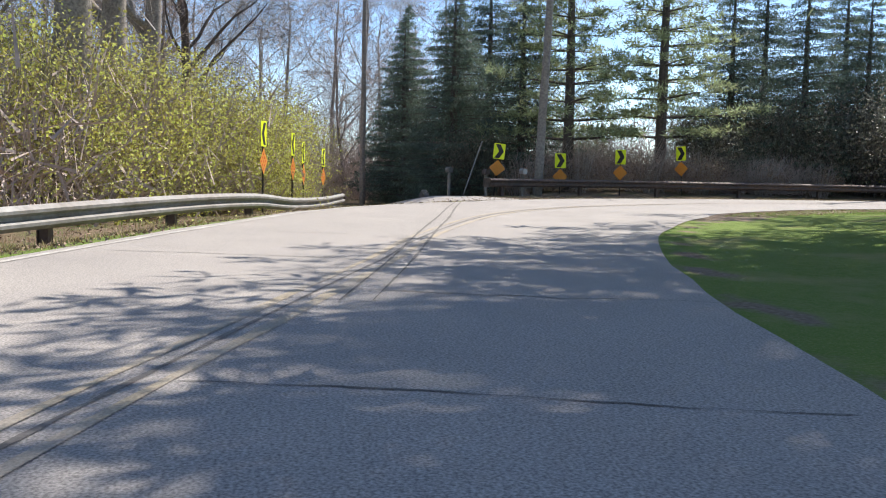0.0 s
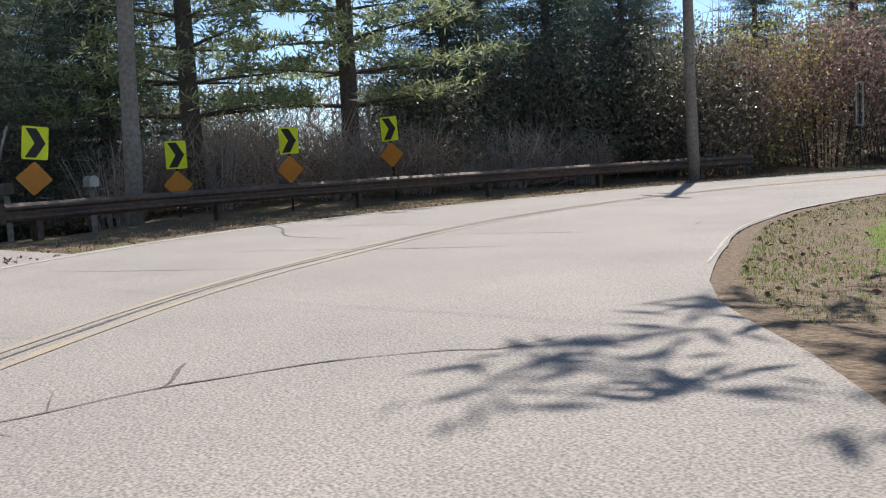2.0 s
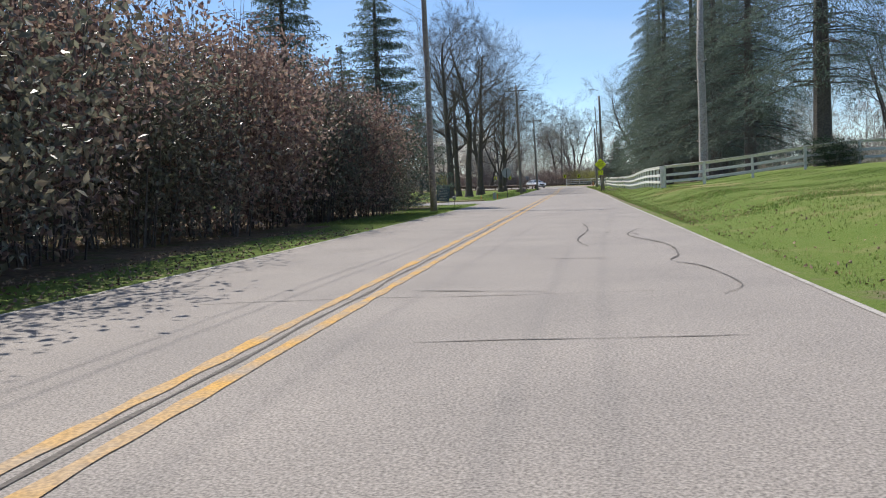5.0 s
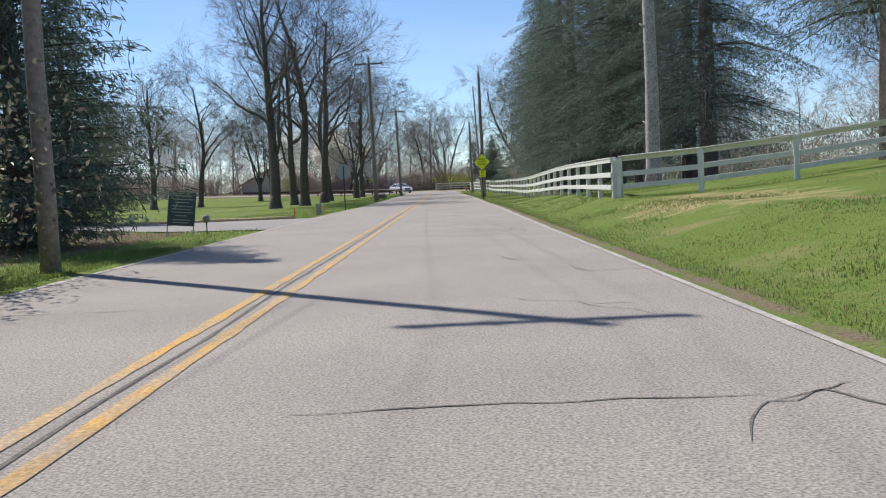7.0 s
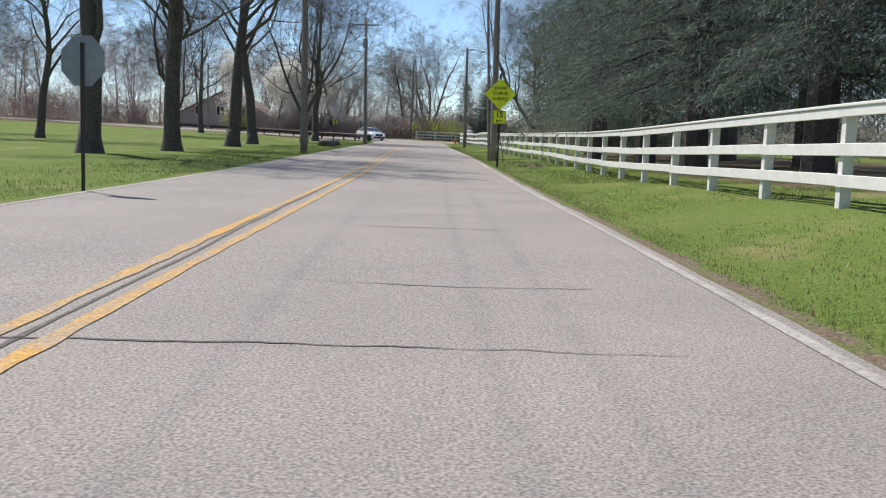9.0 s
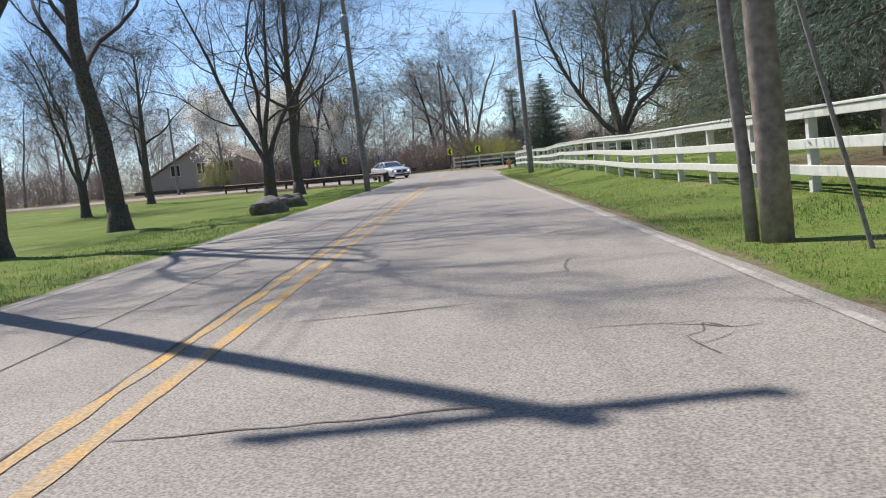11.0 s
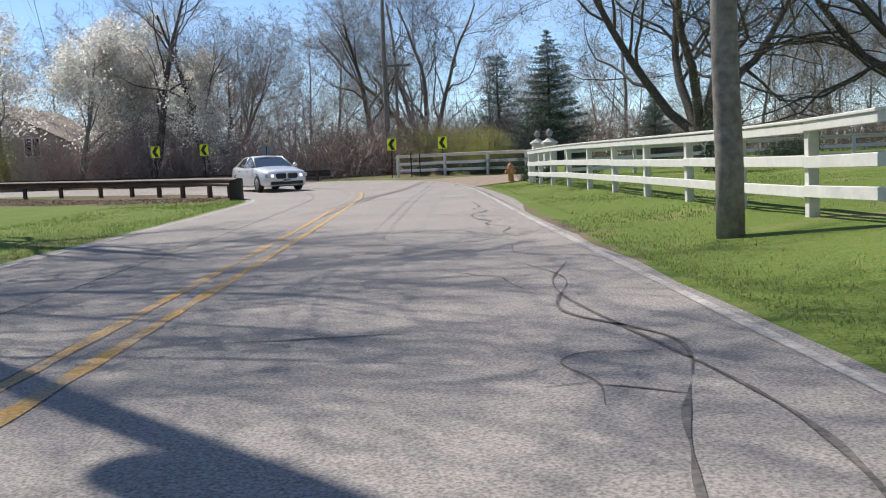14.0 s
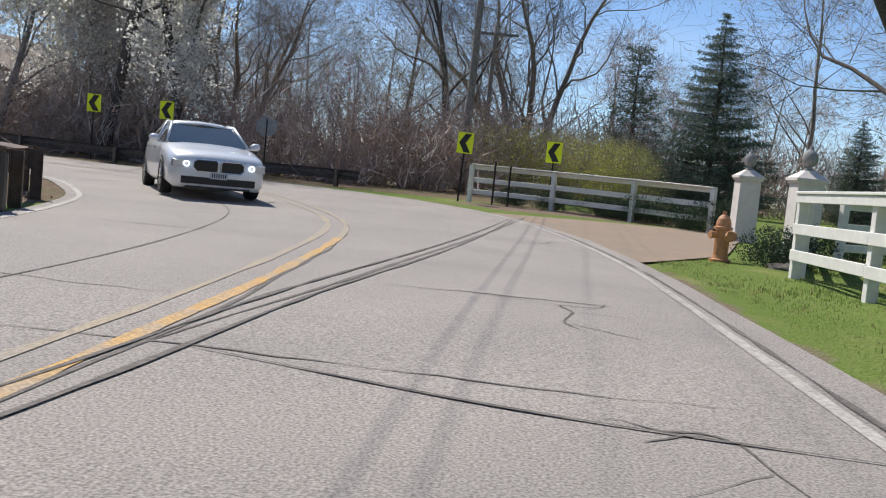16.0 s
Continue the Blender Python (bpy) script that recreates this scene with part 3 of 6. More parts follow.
for by, seed in ((0.14, 3), (-0.14, 4)):
    ribbon(offset(C_LINE, by)[30:BEND + 1], 0.08, LIFT, FADED_YELLOW, "centre_line", "faded double centre line, nearly worn away", wobble=0.9, seed=seed)
    last = CORNER if by > 0 else index_of(70.0)
    if last < CORNER:
        ribbon(offset(C_LINE, by)[last:CORNER + 1], 0.09, LIFT, FADED_YELLOW, "centre_line", "faded double centre line, nearly worn away", wobble=0.9, seed=seed)
    ribbon(spline(offset(C_LINE, by)[BEND:last + 1], 0.15), 0.10, LIFT, YELLOW, "centre_line", "worn double yellow centre line", wobble=0.6, seed=seed)
    ribbon(offset(C_LINE, by)[CORNER:-60], 0.08, LIFT, FADED_YELLOW, "centre_line", "faded double centre line, nearly worn away", wobble=0.9, seed=seed)

# sealed cracks
cracks = Geo()
seam = C_LINE.copy()
seam[:, 0] += [0.05 * noise.noise((q[0] * 0.7, q[1] * 0.7, 8)) for q in seam]
slide = [(-120, 0.0), (-20, 0.0), (10, -0.18), (25, -0.34), (40, -0.62), (47, -0.42), (54, -0.12), (64, -0.18), (72, 0.25), (90, 0.1), (110, 0.1)]
seam = np.array([p + n_ * float(np.interp(p[1], [a for a, _ in slide], [b for _, b in slide])) for p, n_ in zip(seam, (offset(C_LINE, 1.0) - C_LINE))])
ribbon(spline(seam[60:-60], 0.2), 0.032, ROAD_Z + 0.004, TAR, "", "", wobble=1.0, seed=5, geo=cracks)
lane_seam = np.array([cross_point(i, -0.42) for i in range(300, 440)])
ribbon(spline(lane_seam, 0.5), 0.022, ROAD_Z + 0.004, TAR, "", "", wobble=1.0, seed=6, geo=cracks)


def crack(a, b, bend, width, seed):
    """A thin wandering crack from a to b."""
    a, b = np.array(a, float), np.array(b, float)
    far = float(np.linalg.norm(b - a))
    n = max(6, int(far / 0.06))
    d = (b - a) / far
    side = np.array([-d[1], d[0]])
    line = [a + (b - a) * t + side * bend * (noise.noise((t * far * 0.5, seed * 3.7, 0)) + 0.35 * noise.noise((t * far * 2.6, seed * 1.7, 4)) + 0.16 * noise.noise((t * far * 8.0, seed * 2.3, 9))) for t in np.linspace(0, 1, n)]
    ribbon(line, width, ROAD_Z + 0.004, TAR, "", "", wobble=1.1, seed=seed, geo=cracks, taper=True)


def square_point(i, f):
    """A point square across the road from the centre line: f in lane widths, to the right."""
    d = C_LINE[i + 1] - C_LINE[i - 1]
    d = d / np.linalg.norm(d)
    return C_LINE[i] + np.array([d[1], -d[0]]) * 3.15 * f


cr_rnd = random.Random(21)
i = 66
while i < N_ALONG - 70:
    f0, f1 = cr_rnd.choice([(-0.95, -0.06), (0.06, 0.97), (0.06, 0.6), (0.3, 0.95), (-0.95, 0.95), (-0.8, -0.3)])
    crack(square_point(i, f0), square_point(i, f1), cr_rnd.uniform(0.05, 0.16), cr_rnd.uniform(0.010, 0.024), i)
    i += cr_rnd.randint(2, 4)


def crack_web(i, f, reach, seed):
    """A wandering crack in the outer wheel path, with a few short branches."""
    q = random.Random(seed)
    p, a_ = cross_point(i, f), q.choice((1.57, -1.57)) + q.gauss(0, 0.5)
    chain = [p]
    for _ in range(q.randint(5, 9)):
        a_ += q.gauss(0, 0.75)
        p = p + np.array([math.cos(a_) * 0.55, math.sin(a_)]) * q.uniform(0.2, 0.42) * reach
        chain.append(p)
    ribbon(spline(chain, 0.06), q.uniform(0.012, 0.022), ROAD_Z + 0.004, TAR, "", "", wobble=1.2, seed=seed, geo=cracks, taper=True)
    for k in range(q.randint(1, 3)):
        s = chain[q.randint(1, len(chain) - 2)]
        e = s + np.array([q.choice((-1, 1)) * q.uniform(0.25, 0.7), q.gauss(0, 0.25)])
        crack(s, e, 0.12, q.uniform(0.008, 0.015), seed + k)


for i in range(150, N_ALONG - 80, 3):
    if cr_rnd.random() < (0.6 if C_LINE[i][1] > 15 or -78 < C_LINE[i][1] < -45 else 0.2):
        crack_web(i, cr_rnd.uniform(0.68, 0.88), cr_rnd.uniform(0.8, 1.3), i)
for by_ in (0.0, 0.24):
    ribbon(spline([(24, -106.5 + by_), (20.8, -105.85 + by_), (16, -104.95 + by_), (12.5, -104.25 + by_), (7, -103.2 + by_ * 0.8), (1.5, -102.05 + by_ * 0.6)], 0.15), 0.04, ROAD_Z + 0.0065, TAR, "", "", wobble=1.0, seed=40 + int(by_ * 10), geo=cracks, taper=True)
    ribbon(spline([(-3.1 + by_, 66.5), (-2.42 + by_, 70.6), (-2.1 + by_, 74.6), (-1.55 + by_, 79.6), (-0.6 + by_ * 0.4, 89)], 0.15), 0.035, ROAD_Z + 0.0085, TAR, "", "", wobble=1.0, seed=50 + int(by_ * 10), geo=cracks, taper=True)
ribbon(spline([(-3.2, -96.0), (-1.3, -96.2), (-0.2, -96.55), (0.7, -96.75), (1.9, -96.5)], 0.08), 0.035, ROAD_Z + 0.0065, TAR, "", "", wobble=1.0, seed=61, geo=cracks, taper=True)
ribbon(spline([p for p in offset(R_LINE, 0.12) if 64 < p[1] < 87 and p[0] > -1], 0.1), 0.035, ROAD_Z + 0.0065, TAR, "", "", wobble=1.4, seed=63, geo=cracks, taper=True)
# broad tar-filled cracks where the lane has broken up
for chain in ([(0.62, 69.0), (0.66, 66.6), (0.5, 65.9), (0.74, 65.2), (0.4, 64.2), (0.42, 62.9), (0.6, 62.3), (0.5, 61.6), (0.78, 60.8), (0.62, 59.8), (0.85, 58.6)],
              [(0.35, 56.5), (0.7, 54.8), (0.45, 53.2), (0.9, 52.0), (0.5, 50.4), (0.34, 49.2), (0.75, 47.6), (0.55, 46.2), (0.95, 45.0), (0.6, 43.1), (0.8, 41.6)],
              [(0.9, 56.0), (0.55, 54.0), (0.95, 50.6), (0.7, 48.6), (1.05, 46.8), (0.98, 44.0), (0.7, 42.4)],
              [(1.1, -61.5), (0.8, -63.6), (1.2, -66.0), (1.17, -67.9), (1.0, -68.8), (1.25, -69.6), (1.35, -71.3), (1.1, -72.0)],
              [(0.05, -58.1), (0.15, -61.2), (-0.05, -64.3), (0.1, -66.0)], [(1.2, -35.0), (1.0, -35.8), (1.22, -36.6), (1.15, -37.4)],
              [(-2.1, 65.6), (-0.8, 65.1), (0.55, 63.8), (1.1, 63.0)], [(-2.0, 72.2), (-0.4, 71.7), (1.2, 71.5)], [(-1.4, -37.2), (-0.4, -37.5), (0.45, -37.6)], [(-1.0, -67.6), (0.6, -68.3)], [(-1.6, -71.1), (-0.3, -71.5)]):
    ribbon(spline(chain, 0.05), 0.027, ROAD_Z + 0.0075, TAR, "", "", wobble=1.2, seed=70 + int(chain[0][1]), geo=cracks, taper=True)
ribbon(spline([(-2.28, 71.24), (-2.20, 72.43), (-1.86, 75.26), (-1.40, 79.68), (-0.22, 90.44)], 0.1), 0.05, ROAD_Z + 0.004, TAR, "", "", wobble=1.0, seed=31, geo=cracks, taper=True)
slab("sealed_cracks", cracks, TAR, "dark tar-sealed cracks in the asphalt", "road crack", "structure")


# side street, drive and gravel mouth
def apron(name, corners, mat, label, category, lift):
    """A flat paved area, cut finely enough to follow the ground."""
    (x0, y0), (x1, y1), (x2, y2), (x3, y3) = corners
    g, n, m = Geo(), 24, 24
    q = []
    for i in range(n + 1):
        for j in range(m + 1):
            u, v = i / n, j / m
            q.append(((1 - u) * ((1 - v) * x0 + v * x3) + u * ((1 - v) * x1 + v * x2), (1 - u) * ((1 - v) * y0 + v * y3) + u * ((1 - v) * y1 + v * y2)))
    zz = heights(q)
    g.add([(a, b, float(c) + lift) for (a, b), c in zip(q, zz)], [(i * (m + 1) + j, (i + 1) * (m + 1) + j, (i + 1) * (m + 1) + j + 1, i * (m + 1) + j + 1) for i in range(n) for j in range(m)])
    return slab(name, g, mat, label, category, "structure", True)


apron("side_road", SIDE_ROAD, ASPHALT, "pale asphalt side street running down into the woods", "road", 0.004)
apron("driveway", DRIVE, DRIVE_ASPHALT, "grey asphalt driveway between lawns", "driveway", 0.004)
apron("gravel_drive", GRAVEL_MOUTH, GRAVEL, "brown gravel mouth of a gated drive", "driveway", 0.006)


# ---- plants ----
def leaf_mesh(name, centres, long_, wide, mat, seed, hang=0.0, out=None):
    """Many small pointed leaves or needle sprays, one diamond of two triangles each, bent along the middle."""
    r = np.random.RandomState(seed)
    n = len(centres)
    c = np.array(centres, float)
    d = r.normal(size=(n, 3))
    if out is not None:
        d = d * 0.55 + np.array(out, float)
    d[:, 2] -= hang
    d /= np.linalg.norm(d, axis=1)[:, None] + 1e-9
    s = np.cross(d, r.normal(size=(n, 3)))
    s /= np.linalg.norm(s, axis=1)[:, None] + 1e-9
    up = np.cross(s, d)
    ll = (long_ * r.uniform(0.6, 1.3, n))[:, None] / 2
    ww = (wide * r.uniform(0.6, 1.3, n))[:, None] / 2
    v = np.stack([c - d * ll, c + s * ww + up * ww * 0.4, c + d * ll, c - s * ww + up * ww * 0.4], 1).reshape(-1, 3)
    b = np.arange(n)[:, None] * 4
    f = np.concatenate([b + [0, 1, 2], b + [0, 2, 3]], 1).reshape(-1, 3)
    me = bpy.data.meshes.new(name)
    me.from_pydata(v.tolist(), [], f.tolist())
    me.materials.append(mat)
    me.update()
    return me


def leaves(name, parent, *args, label="", **kw):
    ob = new(name, leaf_mesh(name, *args, **kw))
    ob.parent = parent
    if label:
        tagged(ob, label)
    return ob


def bare_tree(name, label, seed, h, r0, limbs=8, start=0.3, spread=0.55, mat=BARK, twig=TWIG, fine=4, leaf=None, leaf_n=0, leaf_size=0.1, forks=1, lean=0.0, up=0.25, open_=0.33, coarse=False, bole=0.0, wiggle=1.0):
    """A leafless or budding tree: tapered trunk and limbs in one part, the twigs in another."""
    q = random.Random(seed)
    wood, twigs, tips = Geo(), Geo(), []

    def rand_dir(d, angle):
        a = Vector((q.gauss(0, 1), q.gauss(0, 1), q.gauss(0, 1)))
        a = (a - a.dot(d) * d).normalized()
        return (d * math.cos(angle) + a * math.sin(angle)).normalized()

    def grow(p, d, length, r, level):
        if level == 4:
            side = d.cross(Vector((q.gauss(0, 1), q.gauss(0, 1), q.gauss(0, 1)))).normalized() * (0.009 if coarse else 0.007)
            twigs.add([tuple(p - side), tuple(p + side), tuple(p + d * length)], [(0, 1, 2)])
            tips.append(p + d * length * 0.7)
            return
        n = ((7, 5, 3, 2) if coarse else (9, 7, 4, 2))[level]
        pts, rad = [p.copy()], [r]
        for i in range(n):
            d = (d + Vector((q.gauss(0, 1), q.gauss(0, 1), q.gauss(0, 1))) * (0.06 * wiggle, 0.17 * min(wiggle, 1.5), 0.22, 0.25, 0.25)[level] + Vector((0, 0, up * (0.3, 0.22, 0.14, 0.05, 0.0)[level]))).normalized()
            p = p + d * length / n
            pts.append(p.copy())
            rad.append(max(r * (1 - (i + 1) / n * (0.78, 0.85, 0.88, 0.8, 0.7)[level]), 0.004))
        (wood if level < 2 else twigs).tube(pts, rad, ((7, 4, 3, 3, 3) if coarse else (9, 6, 3, 3, 3))[level], cap=False)
        if level >= 2:
            tips.extend(pts[1:])
        count = (limbs, q.randint(5, 6), q.randint(5, 7), fine * 3)[level]
        for i in range(count):
            t = start + (1 - start) * (i + q.random()) / count if level == 0 else 0.22 + 0.78 * (i + q.random()) / count
            t = min(t, 0.99)
            k = min(int(t * n), n - 1)
            base = pts[k].lerp(pts[k + 1], t * n - k)
            along = (pts[k + 1] - pts[k]).normalized()
            ang = spread * q.uniform(0.8, 1.35) if level == 0 else q.uniform(0.45, 0.95)
            ln = (h * 0.46 * (1.15 - 0.65 * t), length * q.uniform(0.38, 0.6), length * q.uniform(0.4, 0.65), length * q.uniform(0.5, 0.95))[level]
            rr = rad[k] * (0.44, 0.45, 0.5, 0.6)[level]
            grow(base, rand_dir(along, ang), ln, max(rr, 0.006), level + 1)

    for k in range(forks):
        d = Vector((q.gauss(0, 0.04) + lean, q.gauss(0, 0.04), 1)).normalized()
        if forks > 1:
            a = 2 * math.pi * k / forks + q.random()
            d = Vector((math.cos(a) * open_ * q.uniform(0.5, 1.15), math.sin(a) * open_ * q.uniform(0.5, 1.15), 1)).normalized()
        grow(Vector((d.x * 0.3, d.y * 0.3, bole - 0.15)) if bole else Vector((0, 0, -0.15)), d, (h - bole) * (0.86 if forks == 1 else 0.8), r0 * (1 if forks == 1 else 0.42 if bole else 0.72), 0)
    # root flare
    wood.lathe([(r0 * 1.55, -0.2), (r0 * 1.3, 0.05), (r0 * 1.08, 0.4), (r0 * 0.95, 0.9)], sides=10)
    if bole:
        wood.tube([(0, 0, 0.6), (0.03, 0, bole * 0.6), (0, 0.02, bole + 0.25)], [r0 * 1.0, r0 * 0.92, r0 * 0.98], 12)
    ob = thing(name, label, "tree")
    part("trunk", wood, mat, ob, smooth=True)
    part("crown", twigs, twig, ob)
    if leaf is not None:
        c = [tips[q.randrange(len(tips))] + Vector((q.gauss(0, 0.22), q.gauss(0, 0.22), q.gauss(0, 0.2))) for _ in range(leaf_n)]
        leaves("foliage", ob, c, leaf_size, leaf_size * 0.6, leaf, seed)
    return ob


def spruce_tree(name, label, seed, h, rad, mat=SPRUCE, first=0.06, dense=1.0, droop=0.35, spray=0.42, shape=0.78):
    """A conifer: trunk, whorls of drooping boughs and hanging needle sprays."""
    q = random.Random(seed)
    wood = Geo()
    wood.tube([(0, 0, -0.2), (0, 0, h * 0.3), (0.05, 0, h * 0.65), (0, 0, h)], [h * 0.022, h * 0.017, h * 0.009, 0.01], 8)
    c, out = [], []
    z = h * first
    while z < h * 0.985:
        f = z / h
        z_tier = z
        reach = rad * (1 - f) ** shape * min(1.0, 0.62 + f * 4)
        n = max(4, int((6 + 3 * (1 - f)) * dense))
        for i in range(n):
            a = 2 * math.pi * (i + q.random() * 0.9) / n
            z = z_tier + q.uniform(-0.022, 0.022) * h
            if q.random() < 0.06:
                continue
            ln = reach * q.choice((0.55, 0.75, 0.9, 1.0, 1.0, 1.1, 1.22)) * q.uniform(0.9, 1.1)
            d = Vector((math.cos(a), math.sin(a), 0))
            side = Vector((-d.y, d.x, 0))
            pts = [Vector((0, 0, z)) + d * ln * t + Vector((0, 0, ln * (0.16 * t - droop * t * t + 0.12 * t ** 3))) for t in (0, 0.35, 0.7, 1.0)]
            if ln > 0.5:
                wood.tube(pts, [0.012 + ln * 0.009, 0.010 + ln * 0.006, 0.008, 0.004], 3, cap=False)
            m = max(3, int(ln * 6.2 * dense))
            for k in range(m):
                t = (k + 0.5) / m
                t = 0.12 + 0.88 * t ** 0.8
                p = pts[0].lerp(pts[3], t)
                p.z = z + ln * (0.16 * t - droop * t * t + 0.12 * t ** 3)
                w = (0.34 * ln * (1 - 0.6 * t)) + 0.10
                for sgn in (-1, 1):
                    for _ in range(3):
                        b = p + d * q.gauss(0, 0.06) + side * sgn * w * q.uniform(0.05, 1.0) + Vector((0, 0, -q.uniform(0, 0.3) * w - 0.04))
                        c.append(b)
                        out.append(d * 0.8 + side * sgn * 0.55)
                for _ in range(q.randint(0, 2)):
                    c.append(p + side * q.gauss(0, 0.5) * w + Vector((0, 0, -q.uniform(0.05, 0.45) * (0.4 + w))))
                    out.append(d * 0.3 + Vector((0, 0, -1.2)))
        z = z_tier + h * 0.028 * q.uniform(0.8, 1.2) + 0.05
    ob = thing(name, label, "tree")
    part("trunk", wood, BARK_DARK, ob)
    leaves("crown", ob, c, spray, spray * 0.13, mat, seed, hang=0.55, out=out)
    return ob


def pine_tree(name, label, seed, h, rad, mat=PINE, first=0.28, puffs=6):
    """An open white pine: tiers of long level limbs that carry tufts of needles, with gaps between them."""
    q = random.Random(seed)
    wood = Geo()
    wood.tube([(0, 0, -0.2), (0.05, 0, h * 0.35), (-0.05, 0.05, h * 0.7), (0, 0, h)], [h * 0.019, h * 0.015, h * 0.009, 0.015], 8)
    c, out = [], []
    z = h * first
    while z < h * 0.98:
        f = (z - h * first) / (h - h * first)
        n = q.randint(4, 6)
        a0 = q.random() * 6.28
        for i in range(n):
            a = a0 + 2 * math.pi * i / n + q.gauss(0, 0.3)
            ln = rad * (1 - f * 0.85) * q.uniform(0.55, 1.1) + 0.3
            d = Vector((math.cos(a), math.sin(a), 0))
            side = Vector((-d.y, d.x, 0))
            line = [Vector((0, 0, z)) + d * ln * t + Vector((0, 0, ln * (0.10 * t - 0.16 * t * t + 0.12 * t ** 3))) for t in (0, 0.3, 0.65, 1.0)]
            wood.tube(line, [0.015 + ln * 0.011, 0.012 + ln * 0.008, 0.012, 0.005], 4, cap=False)
            for k in range(max(3, int(ln * puffs * 0.9))):
                t = q.uniform(0.25, 1.02)
                p = line[0].lerp(line[3], t) + side * q.gauss(0, 0.20) * ln * (1.1 - 0.5 * t)
                p.z += q.uniform(-0.05, 0.28)
                for _ in range(16):
                    e = Vector((q.gauss(0, 1), q.gauss(0, 1), q.gauss(0.3, 0.7))).normalized()
                    c.append(p + e * q.uniform(0.05, 0.30) + d * 0.05)
                    out.append(e * 1.6)
        z += h * 0.052 * q.uniform(0.8, 1.25)
    ob = thing(name, label, "tree")
    part("trunk", wood, BARK_DARK, ob)
    leaves("crown", ob, c, 0.25, 0.05, mat, seed, out=out)
    return ob


def shrub(name, label, seed, size, n, leaf, leaf_size, stems=40, stem_mat=TWIG, lumps=7, hollow=0.45, category="shrub"):
    """An uneven bush: arching stems and leaves gathered in lumps of different size."""
    q = random.Random(seed)
    sx, sy, sz = size
    wood = Geo()
    lump = [(Vector((q.uniform(-0.36, 0.36) * sx, q.uniform(-0.36, 0.36) * sy, q.uniform(0.14, 0.78) * sz)), q.uniform(0.22, 0.36)) for _ in range(lumps)]
    for _ in range(stems):
        a = q.random() * 6.28
        e = Vector((math.cos(a) * sx * 0.45 * q.random() ** 0.5, math.sin(a) * sy * 0.45 * q.random() ** 0.5, sz * q.uniform(0.6, 1.08)))
        b = Vector((e.x * 0.45, e.y * 0.45, -0.1))
        m = b.lerp(e, 0.55) + Vector((0, 0, sz * 0.08))
        wood.tube([b, m, e], [0.018, 0.012, 0.004], 3, cap=False)
        for _ in range(3):
            s = m.lerp(e, q.random())
            wood.tube([s, s + Vector((q.gauss(0, 0.3), q.gauss(0, 0.3), q.uniform(0, 0.5))) * (sz * 0.3)], [0.008, 0.003], 3, cap=False)
    c = []
    while len(c) < n:
        p, r = lump[q.randrange(lumps)]
        d = Vector((q.gauss(0, 1), q.gauss(0, 1), q.gauss(0, 1))).normalized() * (hollow + (1 - hollow) * q.random() ** 0.6) * q.uniform(0.85, 1.12)
        e = p + Vector((d.x * sx * r * 1.25, d.y * sy * r * 1.25, d.z * sz * r * 1.1))
        if e.z > 0.02:
            c.append(e)
    ob = thing(name, label, category)
    part("branchwork", wood, stem_mat, ob)
    leaves("foliage", ob, c, leaf_size, leaf_size * 0.6, leaf, seed)
    return ob


def put(ob, x, y, turn=0.0, size=1.0, sink=0.0):
    ob.matrix_basis = pose(x, y, gz(x, y) - sink, 0, 0, turn) @ Matrix.Scale(size, 4)
    return ob


def again(ob, x, y, turn=0.0, size=1.0, sink=0.0, label=""):
    c = copy_thing(ob, Matrix.Identity(4))
    put(c, x, y, turn, size, sink)
    if label:
        tagged(c, label)
    return c


tr_rnd = random.Random(5)

# --- lawn trees by the straight road
oak_a = put(bare_tree("oak_tree", "tall leafless oak with dark furrowed trunk on the lawn", 11, 17, 0.38, limbs=13, start=0.22, spread=0.75, mat=BARK_DARK, twig=TWIG_DARK, fine=5, up=0.3, wiggle=1.4), -11.9, 8.2, 20)
oak_b = put(bare_tree("oak_tree", "tall leafless oak with dark furrowed trunk on the lawn", 12, 18, 0.36, limbs=12, start=0.28, spread=0.7, mat=BARK_DARK, twig=TWIG_DARK, fine=5, up=0.3, wiggle=1.4), -10.9, 14.9, 80)
oak_c = put(bare_tree("oak_tree", "tall leafless tree with forked limbs on the lawn", 13, 16, 0.34, limbs=8, start=0.15, spread=0.8, mat=BARK_DARK, twig=TWIG_DARK, fine=5, forks=4, up=0.3, open_=0.45, bole=2.4, wiggle=2.2), -11.15, 57.8, 0)
again(oak_b, -11.2, 28.4, 200, 1.05)
again(oak_a, -11.2, 66.3, 130, 0.92)
again(oak_b, -11.9, 38.0, 310, 0.95)
again(oak_a, -25.5, 80.0, 215, 0.8)
again(oak_a, -12.9, 22.3, 250, 0.85)
again(oak_c, -24.0, 64, 90, 0.85)
again(oak_a, -27, 30, 60, 0.75)
again(oak_b, -23, 31, 160, 0.72)
again(oak_c, -36, 44, 10, 0.8)
again(oak_c, 21.5, -12, 60, 0.75)
again(oak_b, 27, -20, 160, 0.7)

